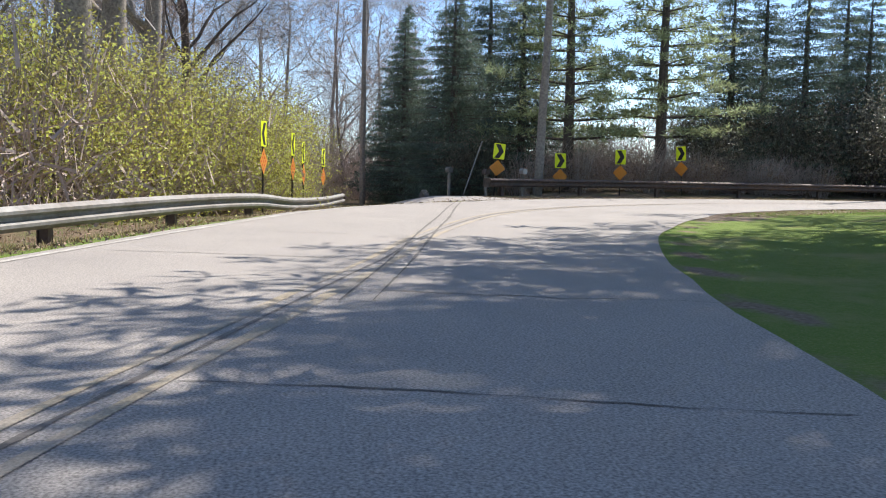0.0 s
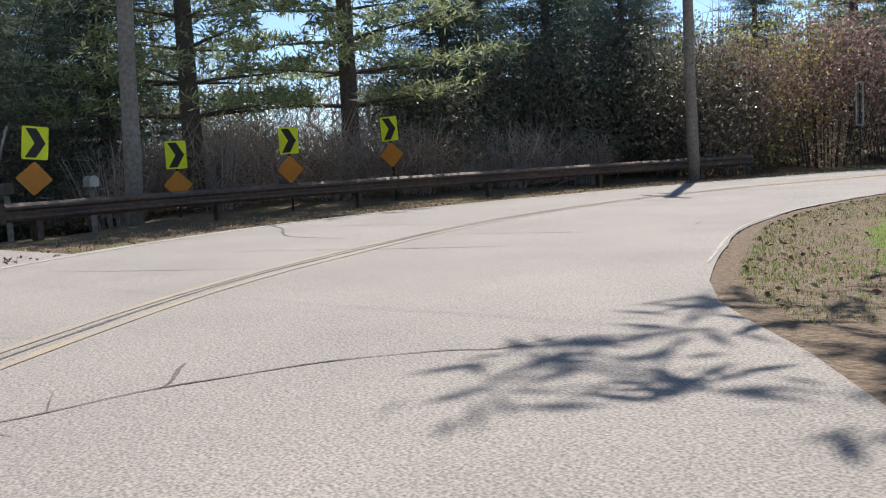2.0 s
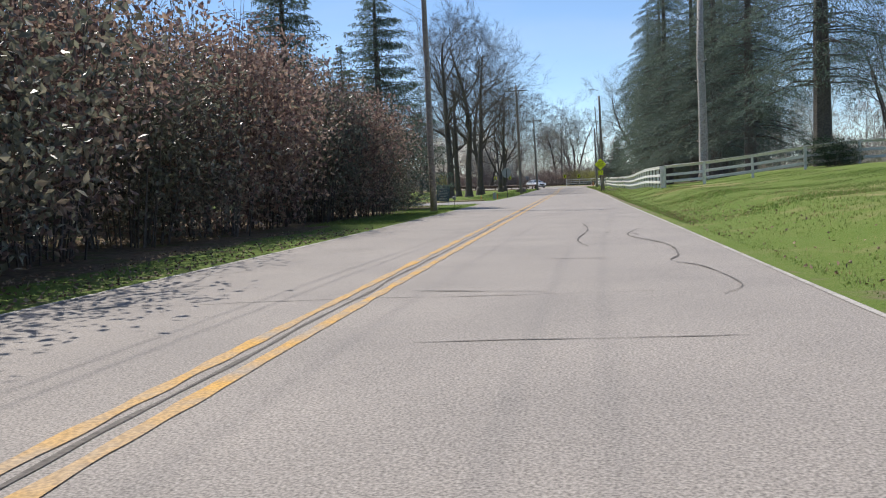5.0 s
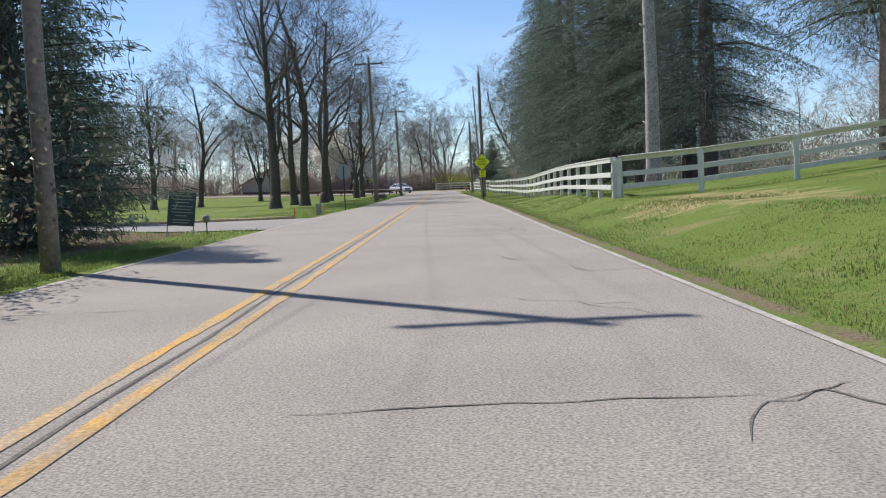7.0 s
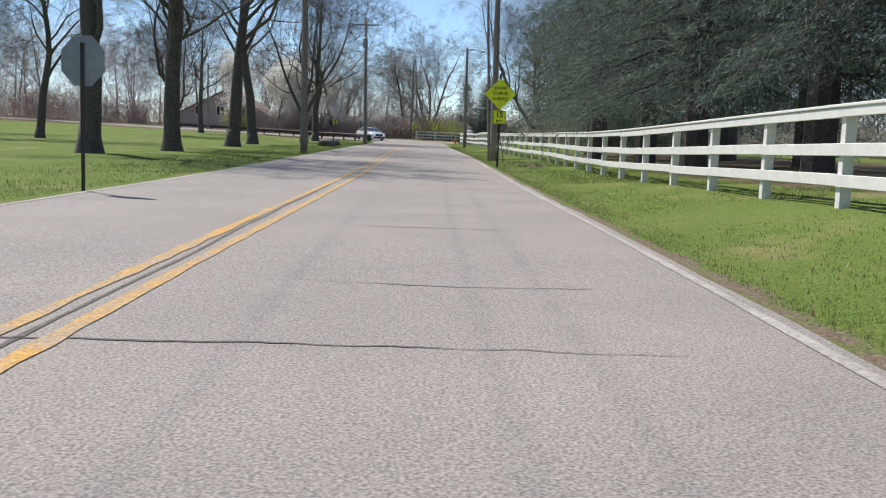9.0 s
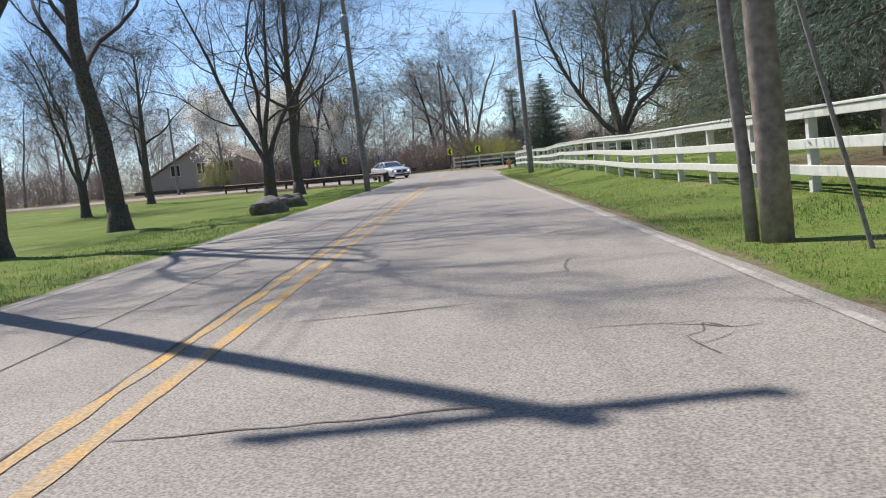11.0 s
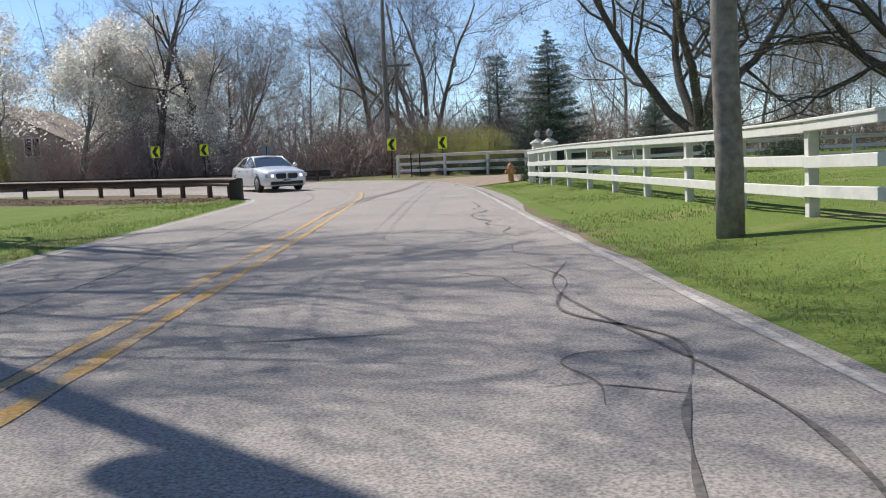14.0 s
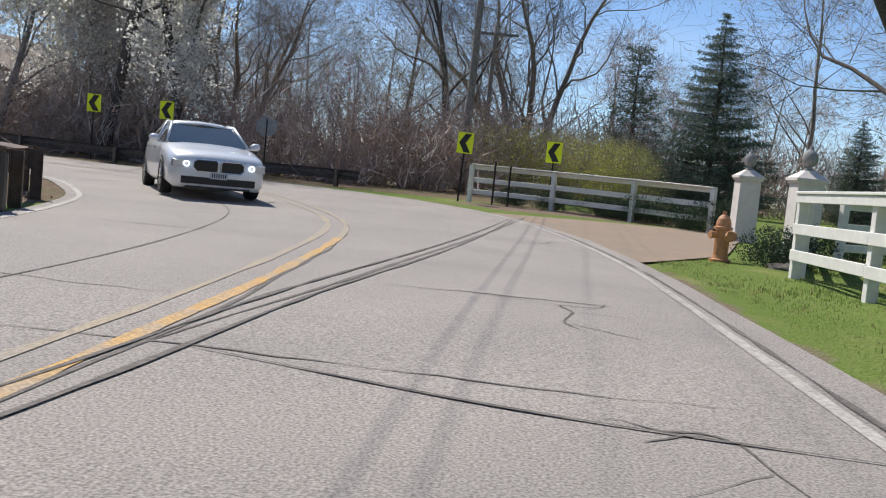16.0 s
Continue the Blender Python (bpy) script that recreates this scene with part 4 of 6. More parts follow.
# --- the great budding oak behind the fence, and others round the north bend
great = put(bare_tree("oak_tree", "broad old oak with low spreading limbs in first leaf", 31, 22, 0.66, limbs=14, start=0.2, spread=0.75, mat=BARK_DARK, twig=TWIG_DARK, fine=4, forks=6, up=0.16, open_=0.95, bole=1.6, leaf=BUD_LEAF, leaf_n=32000, leaf_size=0.10, wiggle=3.0), 14.1, 96.5, 40)
again(great, 24, 92, 200, 0.9)
tall = put(bare_tree("maple_tree", "tall leafless maple with many upright limbs", 41, 17, 0.34, limbs=10, start=0.1, spread=0.55, mat=BARK, twig=TWIG_MID, fine=4, forks=4, up=0.35, wiggle=2.0), -0.6, 121, 0)
again(tall, -13.5, 109, 70, 0.66)
again(tall, -23, 114, 170, 0.6)
leaner = put(bare_tree("leaning_tree", "leafless tree leaning across the woodland edge", 43, 12, 0.25, limbs=9, start=0.3, spread=0.6, mat=BARK_DARK, fine=3, lean=-0.35), -13.0, 102.5, 0)
again(leaner, -16.5, 102.8, 150, 1.1)
again(leaner, -3.4, 113.5, 20, 1.05)
blossom = put(bare_tree("pear_tree", "flowering pear tree in white blossom", 51, 9, 0.18, limbs=10, start=0.2, spread=0.6, fine=2, leaf=BLOSSOM, leaf_n=9000, leaf_size=0.19), -21.0, 103.0, 0)
again(blossom, -25.5, 103.5, 90, 1.1)
again(blossom, -17.5, 106.5, 150, 0.95)
again(blossom, -19.5, 108.0, 40, 1.15)
again(blossom, -15.0, 102.6, 300, 0.8)
redbud = put(bare_tree("redbud_tree", "small redbud with a haze of pink flowers", 53, 6, 0.1, limbs=8, start=0.2, spread=0.6, fine=2, leaf=PINK_BLOSSOM, leaf_n=1200, leaf_size=0.08), 7.5, 118, 0)
again(redbud, -9.5, 112, 100, 0.9)

# --- far woods, leafless
wood_a = put(bare_tree("woodland_tree", "leafless woodland tree with a grey twiggy crown", 61, 14, 0.17, limbs=10, coarse=True, start=0.2, spread=0.7, fine=3, twig=TWIG, up=0.2), -40, 120, 0)
wood_b = put(bare_tree("woodland_tree", "leafless woodland tree with a reddish twiggy crown", 62, 12, 0.14, limbs=10, coarse=True, start=0.12, spread=0.8, fine=3, twig=TWIG_RED, up=0.16), -33, 117, 0)
wood_c = put(bare_tree("woodland_tree", "slender woodland tree just coming into leaf", 63, 13, 0.15, limbs=11, coarse=True, start=0.15, spread=0.75, fine=3, leaf=BUD_LEAF, leaf_n=1800, leaf_size=0.12, up=0.15), -7, 117, 0)


def scatter(kinds, n, x0, x1, y0, y1, seed, lo=0.75, hi=1.15, apart=2.2, clear=None):
    q, done = random.Random(seed), []
    tries = 0
    while len(done) < n and tries < n * 40:
        tries += 1
        x, y = q.uniform(x0, x1), q.uniform(y0, y1)
        if clear and clear[0] < x < clear[1] and clear[2] < y < clear[3]:
            continue
        if all((x - a) ** 2 + (y - b) ** 2 > apart ** 2 for a, b in done):
            done.append((x, y))
            again(kinds[q.randrange(len(kinds))], x, y, q.uniform(0, 360), q.uniform(lo, hi))


woods_kinds = [wood_a, wood_b, wood_c, wood_b]
GARDEN = (-41, -19.5, 98, 126)
scatter(woods_kinds, 18, -48, -2, 105, 135, 1, 0.4, 0.65, 2.8, clear=GARDEN)
scatter(woods_kinds, 16, -62, -22, 118, 150, 13, 0.85, 1.15, 4)
scatter(woods_kinds, 32, -125, -42, 97, 145, 12, 0.9, 1.3, 5)
scatter(woods_kinds, 14, 5, 45, 122, 150, 2)
scatter(woods_kinds, 11, -110, -50, 60, 140, 3, 0.9, 1.3, 5)
scatter(woods_kinds, 26, -95, -48, -30, 80, 4, 0.8, 1.2, 5)
scatter(woods_kinds, 14, 22, 75, 60, 125, 5, 0.8, 1.2, 5)
scatter(woods_kinds, 10, 25, 60, 20, 62, 6, 0.8, 1.1, 5)
scatter(woods_kinds, 8, -30, 20, 150, 190, 7, 1.0, 1.3, 6)

# --- woods outside the south bend
big = put(bare_tree("oak_tree", "massive leafless oak rising out of the thicket", 71, 19, 0.62, limbs=9, start=0.34, spread=0.8, mat=BARK, fine=3, lean=0.05), 10.8, -111.6, 0, 0.78)
again(big, 1.5, -112.3, 200, 0.85)
again(big, -4.5, -112.5, 140, 0.8)
again(big, 4.5, -116, 250, 0.9)
again(oak_b, -2.0, -117.5, 40, 0.95)
again(tall, 12.5, -119, 70, 0.9)
again(oak_b, -13, -113, 240, 0.9)
scatter([wood_a, wood_b, wood_c, wood_a], 20, -45, 22, -140, -116, 8, 0.9, 1.35, 3.5)
scatter([wood_a, wood_b], 12, -48, -24, -113, -92, 9, 0.9, 1.3, 3)
scatter([wood_a, wood_b, wood_a], 7, -24, -6, -124, -112, 11, 0.9, 1.3, 2.6)
scatter([wood_a, wood_b], 6, 24, 60, -140, -121, 10, 0.9, 1.3, 4)

# --- conifers outside the south bend
dark = put(spruce_tree("spruce_tree", "dense dark green spruce reaching the ground", 81, 11, 3.0, SPRUCE, 0.02, 1.5, 0.25, 0.24), -12.5, -100.2, 0)
for x, y, s in ((-12.2, -97.0, 1.02), (-15.5, -99.5, 0.95), (-17.5, -102.0, 0.9), (-12.6, -86.6, 1.0), (-11.8, -83.2, 1.05), (-12.4, -79.6, 0.95), (-15.5, -83.5, 1.1), (-18.0, -97.5, 1.15), (-15.5, -79.0, 1.1), (-21, -101.5, 1.0)):
    again(dark, x, y, tr_rnd.uniform(0, 360), s)
pine_a = put(pine_tree("pine_tree", "open white pine with light feathery tiers", 91, 15, 4.4, PINE, 0.16, 10), -10.2, -91.0, 0)
again(pine_a, -9.9, -95.4, 150, 0.95)
pine_b = put(pine_tree("pine_tree", "broad white pine with long low boughs over the lawn", 92, 15, 5.6, PINE, 0.2, 8), 13.4, -91.8, 30, 1.7)
again(pine_b, 18.8, -93.6, 200, 1.75)
again(pine_b, 24.4, -95.2, 290, 1.65)
again(pine_b, 10.5, -80.5, 110, 0.95)
for x, y, s in ((-13.4, -72.0, 0.9), (-15, -64, 0.95), (-13.6, -55.5, 0.82), (-10.4, -46.5, 0.95), (-9.2, -35.6, 1.08), (-15.8, -60, 0.9), (-15.0, -76.5, 0.95)):
    again(pine_a if y in (-64, -60) else dark, x, y, tr_rnd.uniform(0, 360), s)

# --- dark conifers at the hedge and far across the lawn
for x, y, s in ((-15.5, -17.5, 1.0), (-15.8, -33.5, 0.85), (-41, 49, 0.95), (-47, 52, 0.8), (-52, 40, 0.9)):
    again(dark, x, y, tr_rnd.uniform(0, 360), s)

# --- tall drooping spruces behind the fence
droopy = put(spruce_tree("norway_spruce", "tall norway spruce with weeping boughs behind the fence", 101, 21, 5.2, BLUE_SPRUCE, 0.15, 1.5, 0.6, 0.22, 0.58), 10.8, -4.5, 0)
for x, y, s in ((12.4, -10.0, 1.0), (9.6, -1.0, 0.95), (8.0, 4.5, 0.98), (14.5, 1.5, 1.05), (8.2, 11.8, 0.95), (13.5, 9.5, 1.0), (7.8, 20.0, 0.92), (13.5, 18.5, 1.0), (8.8, 27.5, 0.85), (14.5, 27, 0.95), (18.5, 36, 0.9), (10.8, 37, 0.8)):
    again(droopy, x, y, tr_rnd.uniform(0, 360), s)
put(spruce_tree("norway_spruce", "tall norway spruce with a bare dark trunk above the lawn", 105, 21, 5.2, BLUE_SPRUCE, 0.2, 1.3, 0.6, 0.24), 13.0, -27.5, 40, 1.1)
fir = put(spruce_tree("fir_tree", "shapely dark fir standing alone beyond the gate", 103, 9.3, 3.3, BLUE_SPRUCE, 0.04, 1.6, 0.15, 0.24), 8.2, 112, 0)
again(fir, 17, 118, 80, 0.6)
cedar = put(spruce_tree("cedar_tree", "broad olive evergreen with fine hanging sprays", 107, 12, 4.6, OLIVE, 0.05, 1.5, 0.4, 0.2), 12.8, 43.0, 230)
for x, y, s in ((11.8, 50.5, 0.95), (13.8, 57.5, 1.05), (17.0, 62.5, 1.0), (17.5, 50, 1.15)):
    again(cedar, x, y, tr_rnd.uniform(0, 360), s)
thin_pine = put(pine_tree("pine_tree", "thin ragged pine with sparse tiers", 94, 8.5, 1.9, BLUE_SPRUCE, 0.3, 5), 5.2, 118, 0)
again(thin_pine, -20, 120, 20, 1.2)

# --- thicket behind the guardrail, in yellow-green first leaf
th = random.Random(14)
forsythia = put(shrub("honeysuckle_thicket", "tangled thicket in yellow-green first leaf", 111, (4.8, 3.8, 4.1), 11500, SPRING_LEAF, 0.085, 80, BARK, 22), 9.0, -111.2, 0)
for x, y, s in ((12.4, -112.2, 1.0), (15.6, -113.2, 0.98), (19.0, -114.0, 0.9), (6.4, -110.4, 1.0), (4.2, -109.6, 0.95), (1.9, -109.1, 0.92), (8.5, -114.0, 1.15), (1.5, -113.0, 1.1), (22.5, -115.2, 0.95), (26, -116, 1.0), (-0.8, -108.6, 0.9), (-3.4, -108.0, 0.8)):
    again(forsythia, x, y, th.uniform(0, 360), s)
again(forsythia, 1.4, 104.6, 40, 0.72, label="yellow-green shrub behind the white fence")
again(forsythia, 3.6, 103.6, 140, 0.66, label="yellow-green shrub behind the white fence")
again(forsythia, -1.0, 106.2, 230, 0.75, label="yellow-green shrub behind the white fence")
again(forsythia, -26.3, 102.0, 10, 0.85, label="small shrub in yellow-green leaf")
brush = put(shrub("brush", "leafless brown brush at the woodland edge", 115, (5, 3, 2.6), 900, LEAF_LITTER, 0.09, 90, TWIG_RED, 9), -7, 101.5, 0)
for x, y, s in ((-10.5, 102.5, 1.1), (-14.5, 103.5, 1.0), (-4.2, 103.5, 1.15), (-19, 104, 1.0), (-24, 108, 1.1), (-7, 106, 1.4), (8, 121, 1.3), (13, 124, 1.3), (-12, 108, 1.3), (-18, 109, 1.2), (20, 119, 1.2), (27, 116, 1.3), (35, 110, 1.4),
                (-42, 112, 1.3), (-46, 108, 1.4), (-55, 110, 1.5), (-66, 100, 1.6), (-60, 60, 1.6), (-62, 40, 1.6), (-58, 20, 1.6), (-62, 0, 1.6), (-70, 75, 1.8), (-20, -106.5, 1.0), (-26, -104, 1.1), (-17, -117, 1.1)):
    again(brush, x, y, th.uniform(0, 360), s)

# --- the clipped line of beech and privet along the shaded side
hedge = put(shrub("hedge_bush", "tall shaded hedge bush with rusty dry leaves", 121, (5.0, 3.6, 4.8), 12000, BEECH_LEAF, 0.12, 40, BARK_DARK, 20, 0.35), -9.0, -73.5, 0, 1.2)
hedge_green = put(shrub("hedge_bush", "tall dark evergreen hedge bush", 122, (5.0, 3.6, 4.6), 12000, HEDGE_LEAF, 0.12, 40, BARK_DARK, 20, 0.35), -9.2, -69.6, 0, 1.2)
for k, y in enumerate((-65.6, -61.6, -57.8, -54.0, -50.4, -47.4, -45.6, -44.4)):
    again(hedge if k % 3 != 1 else hedge_green, (-9.0, -9.3, -8.9, -9.1, -8.7, -8.5, -8.1, -7.8)[k], y, th.uniform(-25, 25) + 90, (1.22, 1.1, 1.16, 1.2, 1.12, 1.06, 1.0, 0.9)[k])
again(hedge, -8.9, -77.9, 80, 0.98)
again(hedge_green, -10.2, -80.6, 30, 1.15)
again(hedge_green, -10.8, -84.5, 70, 1.0)
again(hedge_green, -11.4, -88.4, 20, 0.9)
again(hedge_green, -14.6, -93.2, 20, 0.7)
again(hedge_green, -11.2, -99.0, 120, 0.75)
again(hedge_green, -11.0, -63, 70, 1.2)
again(hedge, -11.4, -55, 30, 1.15)
again(hedge_green, -11.0, -48, 10, 1.1)
again(forsythia, -10.9, -77.0, 60, 1.36, label="yellow-green shrub topping the hedge")
yew = put(shrub("yew_bush", "low clipped dark yew bush", 131, (1.6, 1.5, 1.0), 7000, YEW, 0.055, 16, BARK_DARK, 12, 0.5), 3.75, 82.6, 0, 0.72)
for x, y, s in ((3.0, 93.3, 0.75), (1.9, 94.4, 0.7), (4.4, 91.6, 0.9), (12.6, -31.2, 1.5), (11.6, 78.0, 1.0), (6.2, 86.5, 0.8), (0.6, 95.2, 0.7), (3.8, 92.6, 0.75), (-0.6, 95.9, 0.6), (2.5, 94.0, 0.65)):
    again(yew, x, y, th.uniform(0, 360), s)

juniper = put(shrub("juniper_bush", "upright dark juniper bush behind the fence", 133, (1.3, 1.3, 1.9), 3400, YEW, 0.07, 14, TWIG, 9, 0.5), 8.3, 74.8, 0)


def far_thicket(name, label, n, line, depth, high, mat, seed, coarse=1.0):
    """A band of leafless undergrowth: very many thin twigs, thinning out upwards."""
    q = np.random.RandomState(seed)
    p = np.array(line, float)
    d = np.linalg.norm(np.diff(p, axis=0), axis=1)
    s = np.concatenate([[0], np.cumsum(d)])
    u = q.uniform(0, s[-1], n)
    at = np.column_stack([np.interp(u, s, p[:, 0]), np.interp(u, s, p[:, 1])]) + q.normal(0, depth / 2.4, (n, 2))
    lump = np.array([0.6 + 0.55 * noise.noise((a * 0.16, b * 0.16, seed)) + 0.25 * noise.noise((a * 0.6, b * 0.6, seed)) for a, b in at])
    z = heights(at) + high * np.clip(lump, 0.15, 1.3) * q.beta(1.0, 1.5, n)
    ln = q.uniform(0.5, 1.5, n)
    w = q.uniform(0.012, 0.032, n) * coarse
    way = np.column_stack([q.normal(0, 0.5, n), q.normal(0, 0.5, n), np.abs(q.normal(0.6, 0.5, n))])
    way /= np.linalg.norm(way, axis=1)[:, None]
    side = np.cross(way, q.normal(size=(n, 3)))
    side /= np.linalg.norm(side, axis=1)[:, None]
    b = np.column_stack([at, z])
    v = np.stack([b - side * w[:, None], b + side * w[:, None], b + way * ln[:, None]], 1).reshape(-1, 3)
    me_ = bpy.data.meshes.new(name)
    me_.from_pydata(v.tolist(), [], np.arange(3 * n).reshape(-1, 3).tolist())
    me_.materials.append(mat)
    return tagged(new(name, me_), label, "undergrowth", kind="stuff")


BROWN_BRUSH = "leafless brown undergrowth at the edge of the woods"
far_thicket("undergrowth", BROWN_BRUSH, 46000, [(-24, 106), (-20, 104.5), (-8, 102.5), (-3, 106), (8, 121), (24, 124), (50, 118)], 4.5, 5.2, TWIG_RED, 1)
far_thicket("undergrowth", BROWN_BRUSH, 30000, [(-110, 103), (-75, 102), (-46, 103)], 6, 6, TWIG_RED, 11)
far_thicket("undergrowth", BROWN_BRUSH, 16000, [(-64, 119), (-22, 121)], 4, 6.5, TWIG_RED, 12)
far_thicket("undergrowth", BROWN_BRUSH, 20000, [(-80, 122), (-40, 124), (-10, 122), (10, 132), (40, 134), (80, 120)], 10, 9, TWIG, 2)
far_thicket("undergrowth", BROWN_BRUSH, 60000, [(-66, -40), (-60, 10), (-58, 50), (-62, 92)], 9, 17, TWIG_RED, 3, 2.2)
far_thicket("undergrowth", BROWN_BRUSH, 26000, [(40, 10), (36, 50), (42, 90), (60, 118)], 9, 8, TWIG, 4, 1.6)
far_thicket("undergrowth", BROWN_BRUSH, 30000, [(40, -122), (16, -119), (0, -117), (-16, -114), (-34, -108)], 5, 6.5, TWIG, 5)
far_thicket("undergrowth", BROWN_BRUSH, 26000, [(-28, -112), (-22, -96), (-20, -78), (-18, -60), (-17, -42)], 5, 7.5, TWIG_RED, 6)
far_thicket("undergrowth", BROWN_BRUSH, 12000, [(-10.2, -97), (-10.0, -90), (-10.2, -84)], 1.5, 2.4, TWIG_RED, 7, 0.45)
far_thicket("undergrowth", "bare grey woods beside the side street", 26000, [(-20, -117), (-28, -113), (-36, -106), (-38, -96)], 5, 9.5, TWIG, 10, 0.8)
leaflet = put(shrub("leafy_brush", "low brush hung with tan dry leaves", 117, (3.4, 2.2, 1.9), 4200, LEAF_LITTER, 0.06, 40, TWIG, 9, 0.3), -9.4, -95.0, 0)
for x, y, s in ((-9.2, -92.2, 1.0), (-9.6, -89.4, 1.05), (-9.8, -97.4, 0.9), (-9.6, -86.4, 0.9), (-9.4, -83.6, 0.8)):
    again(leaflet, x, y, th.uniform(0, 360), s)
far_thicket("undergrowth", "tangled bare stems inside the thicket", 9000, [(28, -115), (20, -113.6), (12, -111.8), (5, -110), (0.5, -109.6)], 2.2, 3.8, TWIG_RED, 9)
far_thicket("undergrowth", BROWN_BRUSH, 14000, [(24, -20), (30, -35), (34, -55)], 5, 6, TWIG_RED, 8)


# ---- fences ----
def plank(length, high, thick, seed=0):
    """One sawn board along +x with slightly eased edges."""
    g = Geo()
    e = min(0.006, thick / 4)
    prof = [(-thick / 2, -high / 2 + e), (-thick / 2 + e, -high / 2), (thick / 2 - e, -high / 2), (thick / 2, -high / 2 + e), (thick / 2, high / 2 - e), (thick / 2 - e, high / 2), (-thick / 2 + e, high / 2), (-thick / 2, high / 2 - e)]
    g.add([(x, a, b) for x in (0, length) for a, b in prof], [tuple(range(8))[::-1], tuple(range(8, 16))] + [(i, (i + 1) % 8, 8 + (i + 1) % 8, 8 + i) for i in range(8)])
    return g


POST_MESH = plank(1.32, 0.125, 0.125).mesh("post", FENCE_WHITE)


def fence(name, label, line, high=1.13, spacing=2.46, cap=True, side=1, first=0):
    """A three-rail board fence along a line on the ground: posts, rails and a flat cap."""
    ob = thing(name, label, "fence")
    d = np.linalg.norm(np.diff(np.array(line, float), axis=0), axis=1)
    s = np.concatenate([[0], np.cumsum(d)])
    n = max(1, round(s[-1] / spacing))
    at = [np.array([np.interp(u, s, [p[0] for p in line]), np.interp(u, s, [p[1] for p in line])]) for u in np.linspace(0, s[-1], n + 1)]
    zs = heights(at)
    q = random.Random(len(at))
    for i, (p, z) in enumerate(zip(at, zs)):
        if i < first:
            continue
        way = at[min(i + 1, n)] - at[max(i - 1, 0)]
        ang = math.degrees(math.atan2(way[1], way[0]))
        o = new("post", POST_MESH)
        o.parent = ob
        o.matrix_basis = Matrix.Translation((p[0], p[1], z + high - 1.325)) @ pose(0, 0, 0, 0, 0, ang) @ pose(0, 0, 0, q.gauss(0, 0.6), -90 + q.gauss(0, 0.6), 0)
    for i in range(n):
        a, b = at[i], at[i + 1]
        ln = float(np.linalg.norm(b - a))
        ang = math.degrees(math.atan2(b[1] - a[1], b[0] - a[0]))
        tilt = -math.degrees(math.atan2(zs[i + 1] - zs[i], ln))
        off = 0.083 * side
        nx_, ny_ = -math.sin(radians(ang)) * off, math.cos(radians(ang)) * off
        for lev, hh in ((0.32, 0.14), (0.67, 0.14), (high - 0.06, 0.11)):
            o = new("rail", rail_mesh(round(ln, 2), hh))
            o.parent = ob
            o.matrix_basis = Matrix.Translation((a[0] + nx_, a[1] + ny_, zs[i] + lev + q.gauss(0, 0.006))) @ pose(0, 0, 0, 0, 0, ang) @ pose(0, 0, 0, 0, tilt, 0)
        if cap:
            o = new("cap_rail", cap_mesh(round(ln, 2)))
            o.parent = ob
            o.matrix_basis = Matrix.Translation((a[0] + nx_ * 0.3, a[1] + ny_ * 0.3, zs[i] + high + 0.022)) @ pose(0, 0, 0, 0, 0, ang) @ pose(0, 0, 0, 0, tilt, 0)
    return ob


RAILS = {}


def rail_mesh(ln, hh):
    if (ln, hh) not in RAILS:
        RAILS[(ln, hh)] = plank(ln - 0.004, hh, 0.038).mesh("rail", FENCE_WHITE)
    return RAILS[(ln, hh)]


def cap_mesh(ln):
    if (ln, "cap") not in RAILS:
        RAILS[(ln, "cap")] = plank(ln - 0.004, 0.036, 0.19).mesh("cap_rail", FENCE_WHITE)
    return RAILS[(ln, "cap")]


fence("road_fence", "long white-painted three-board fence along the grass verge", [(4.46, -28.7), (4.55, 0), (4.66, 13.1)])
fence("road_fence", "long white-painted three-board fence along the grass verge", [(4.66, 13.1), (4.3, 30), (4.1, 45), (4.15, 62), (3.45, 75), (3.3, 80.6)], spacing=2.475, first=1)
fence("paddock_fence", "white-painted board fence climbing the grassy bank", [(4.6, -28.8), (7.0, -31.0), (13.0, -31.5), (26, -33)])
fence("gate_fence", "white board fence around the gravel drive mouth", [(-1.9, 95.6), (0.65, 94.6), (2.9, 92.9), (4.3, 91.2)], high=1.1, spacing=3.0)
fence("garden_fence", "white board fence beyond the gate pillars", [(5.2, 84.6), (9.5, 86.2), (16, 86.5), (30, 84)], high=1.1, spacing=3.0)
fence("return_fence", "short white board fence beside the drive", [(3.42, 80.75), (4.3, 83.8)], spacing=1.6)


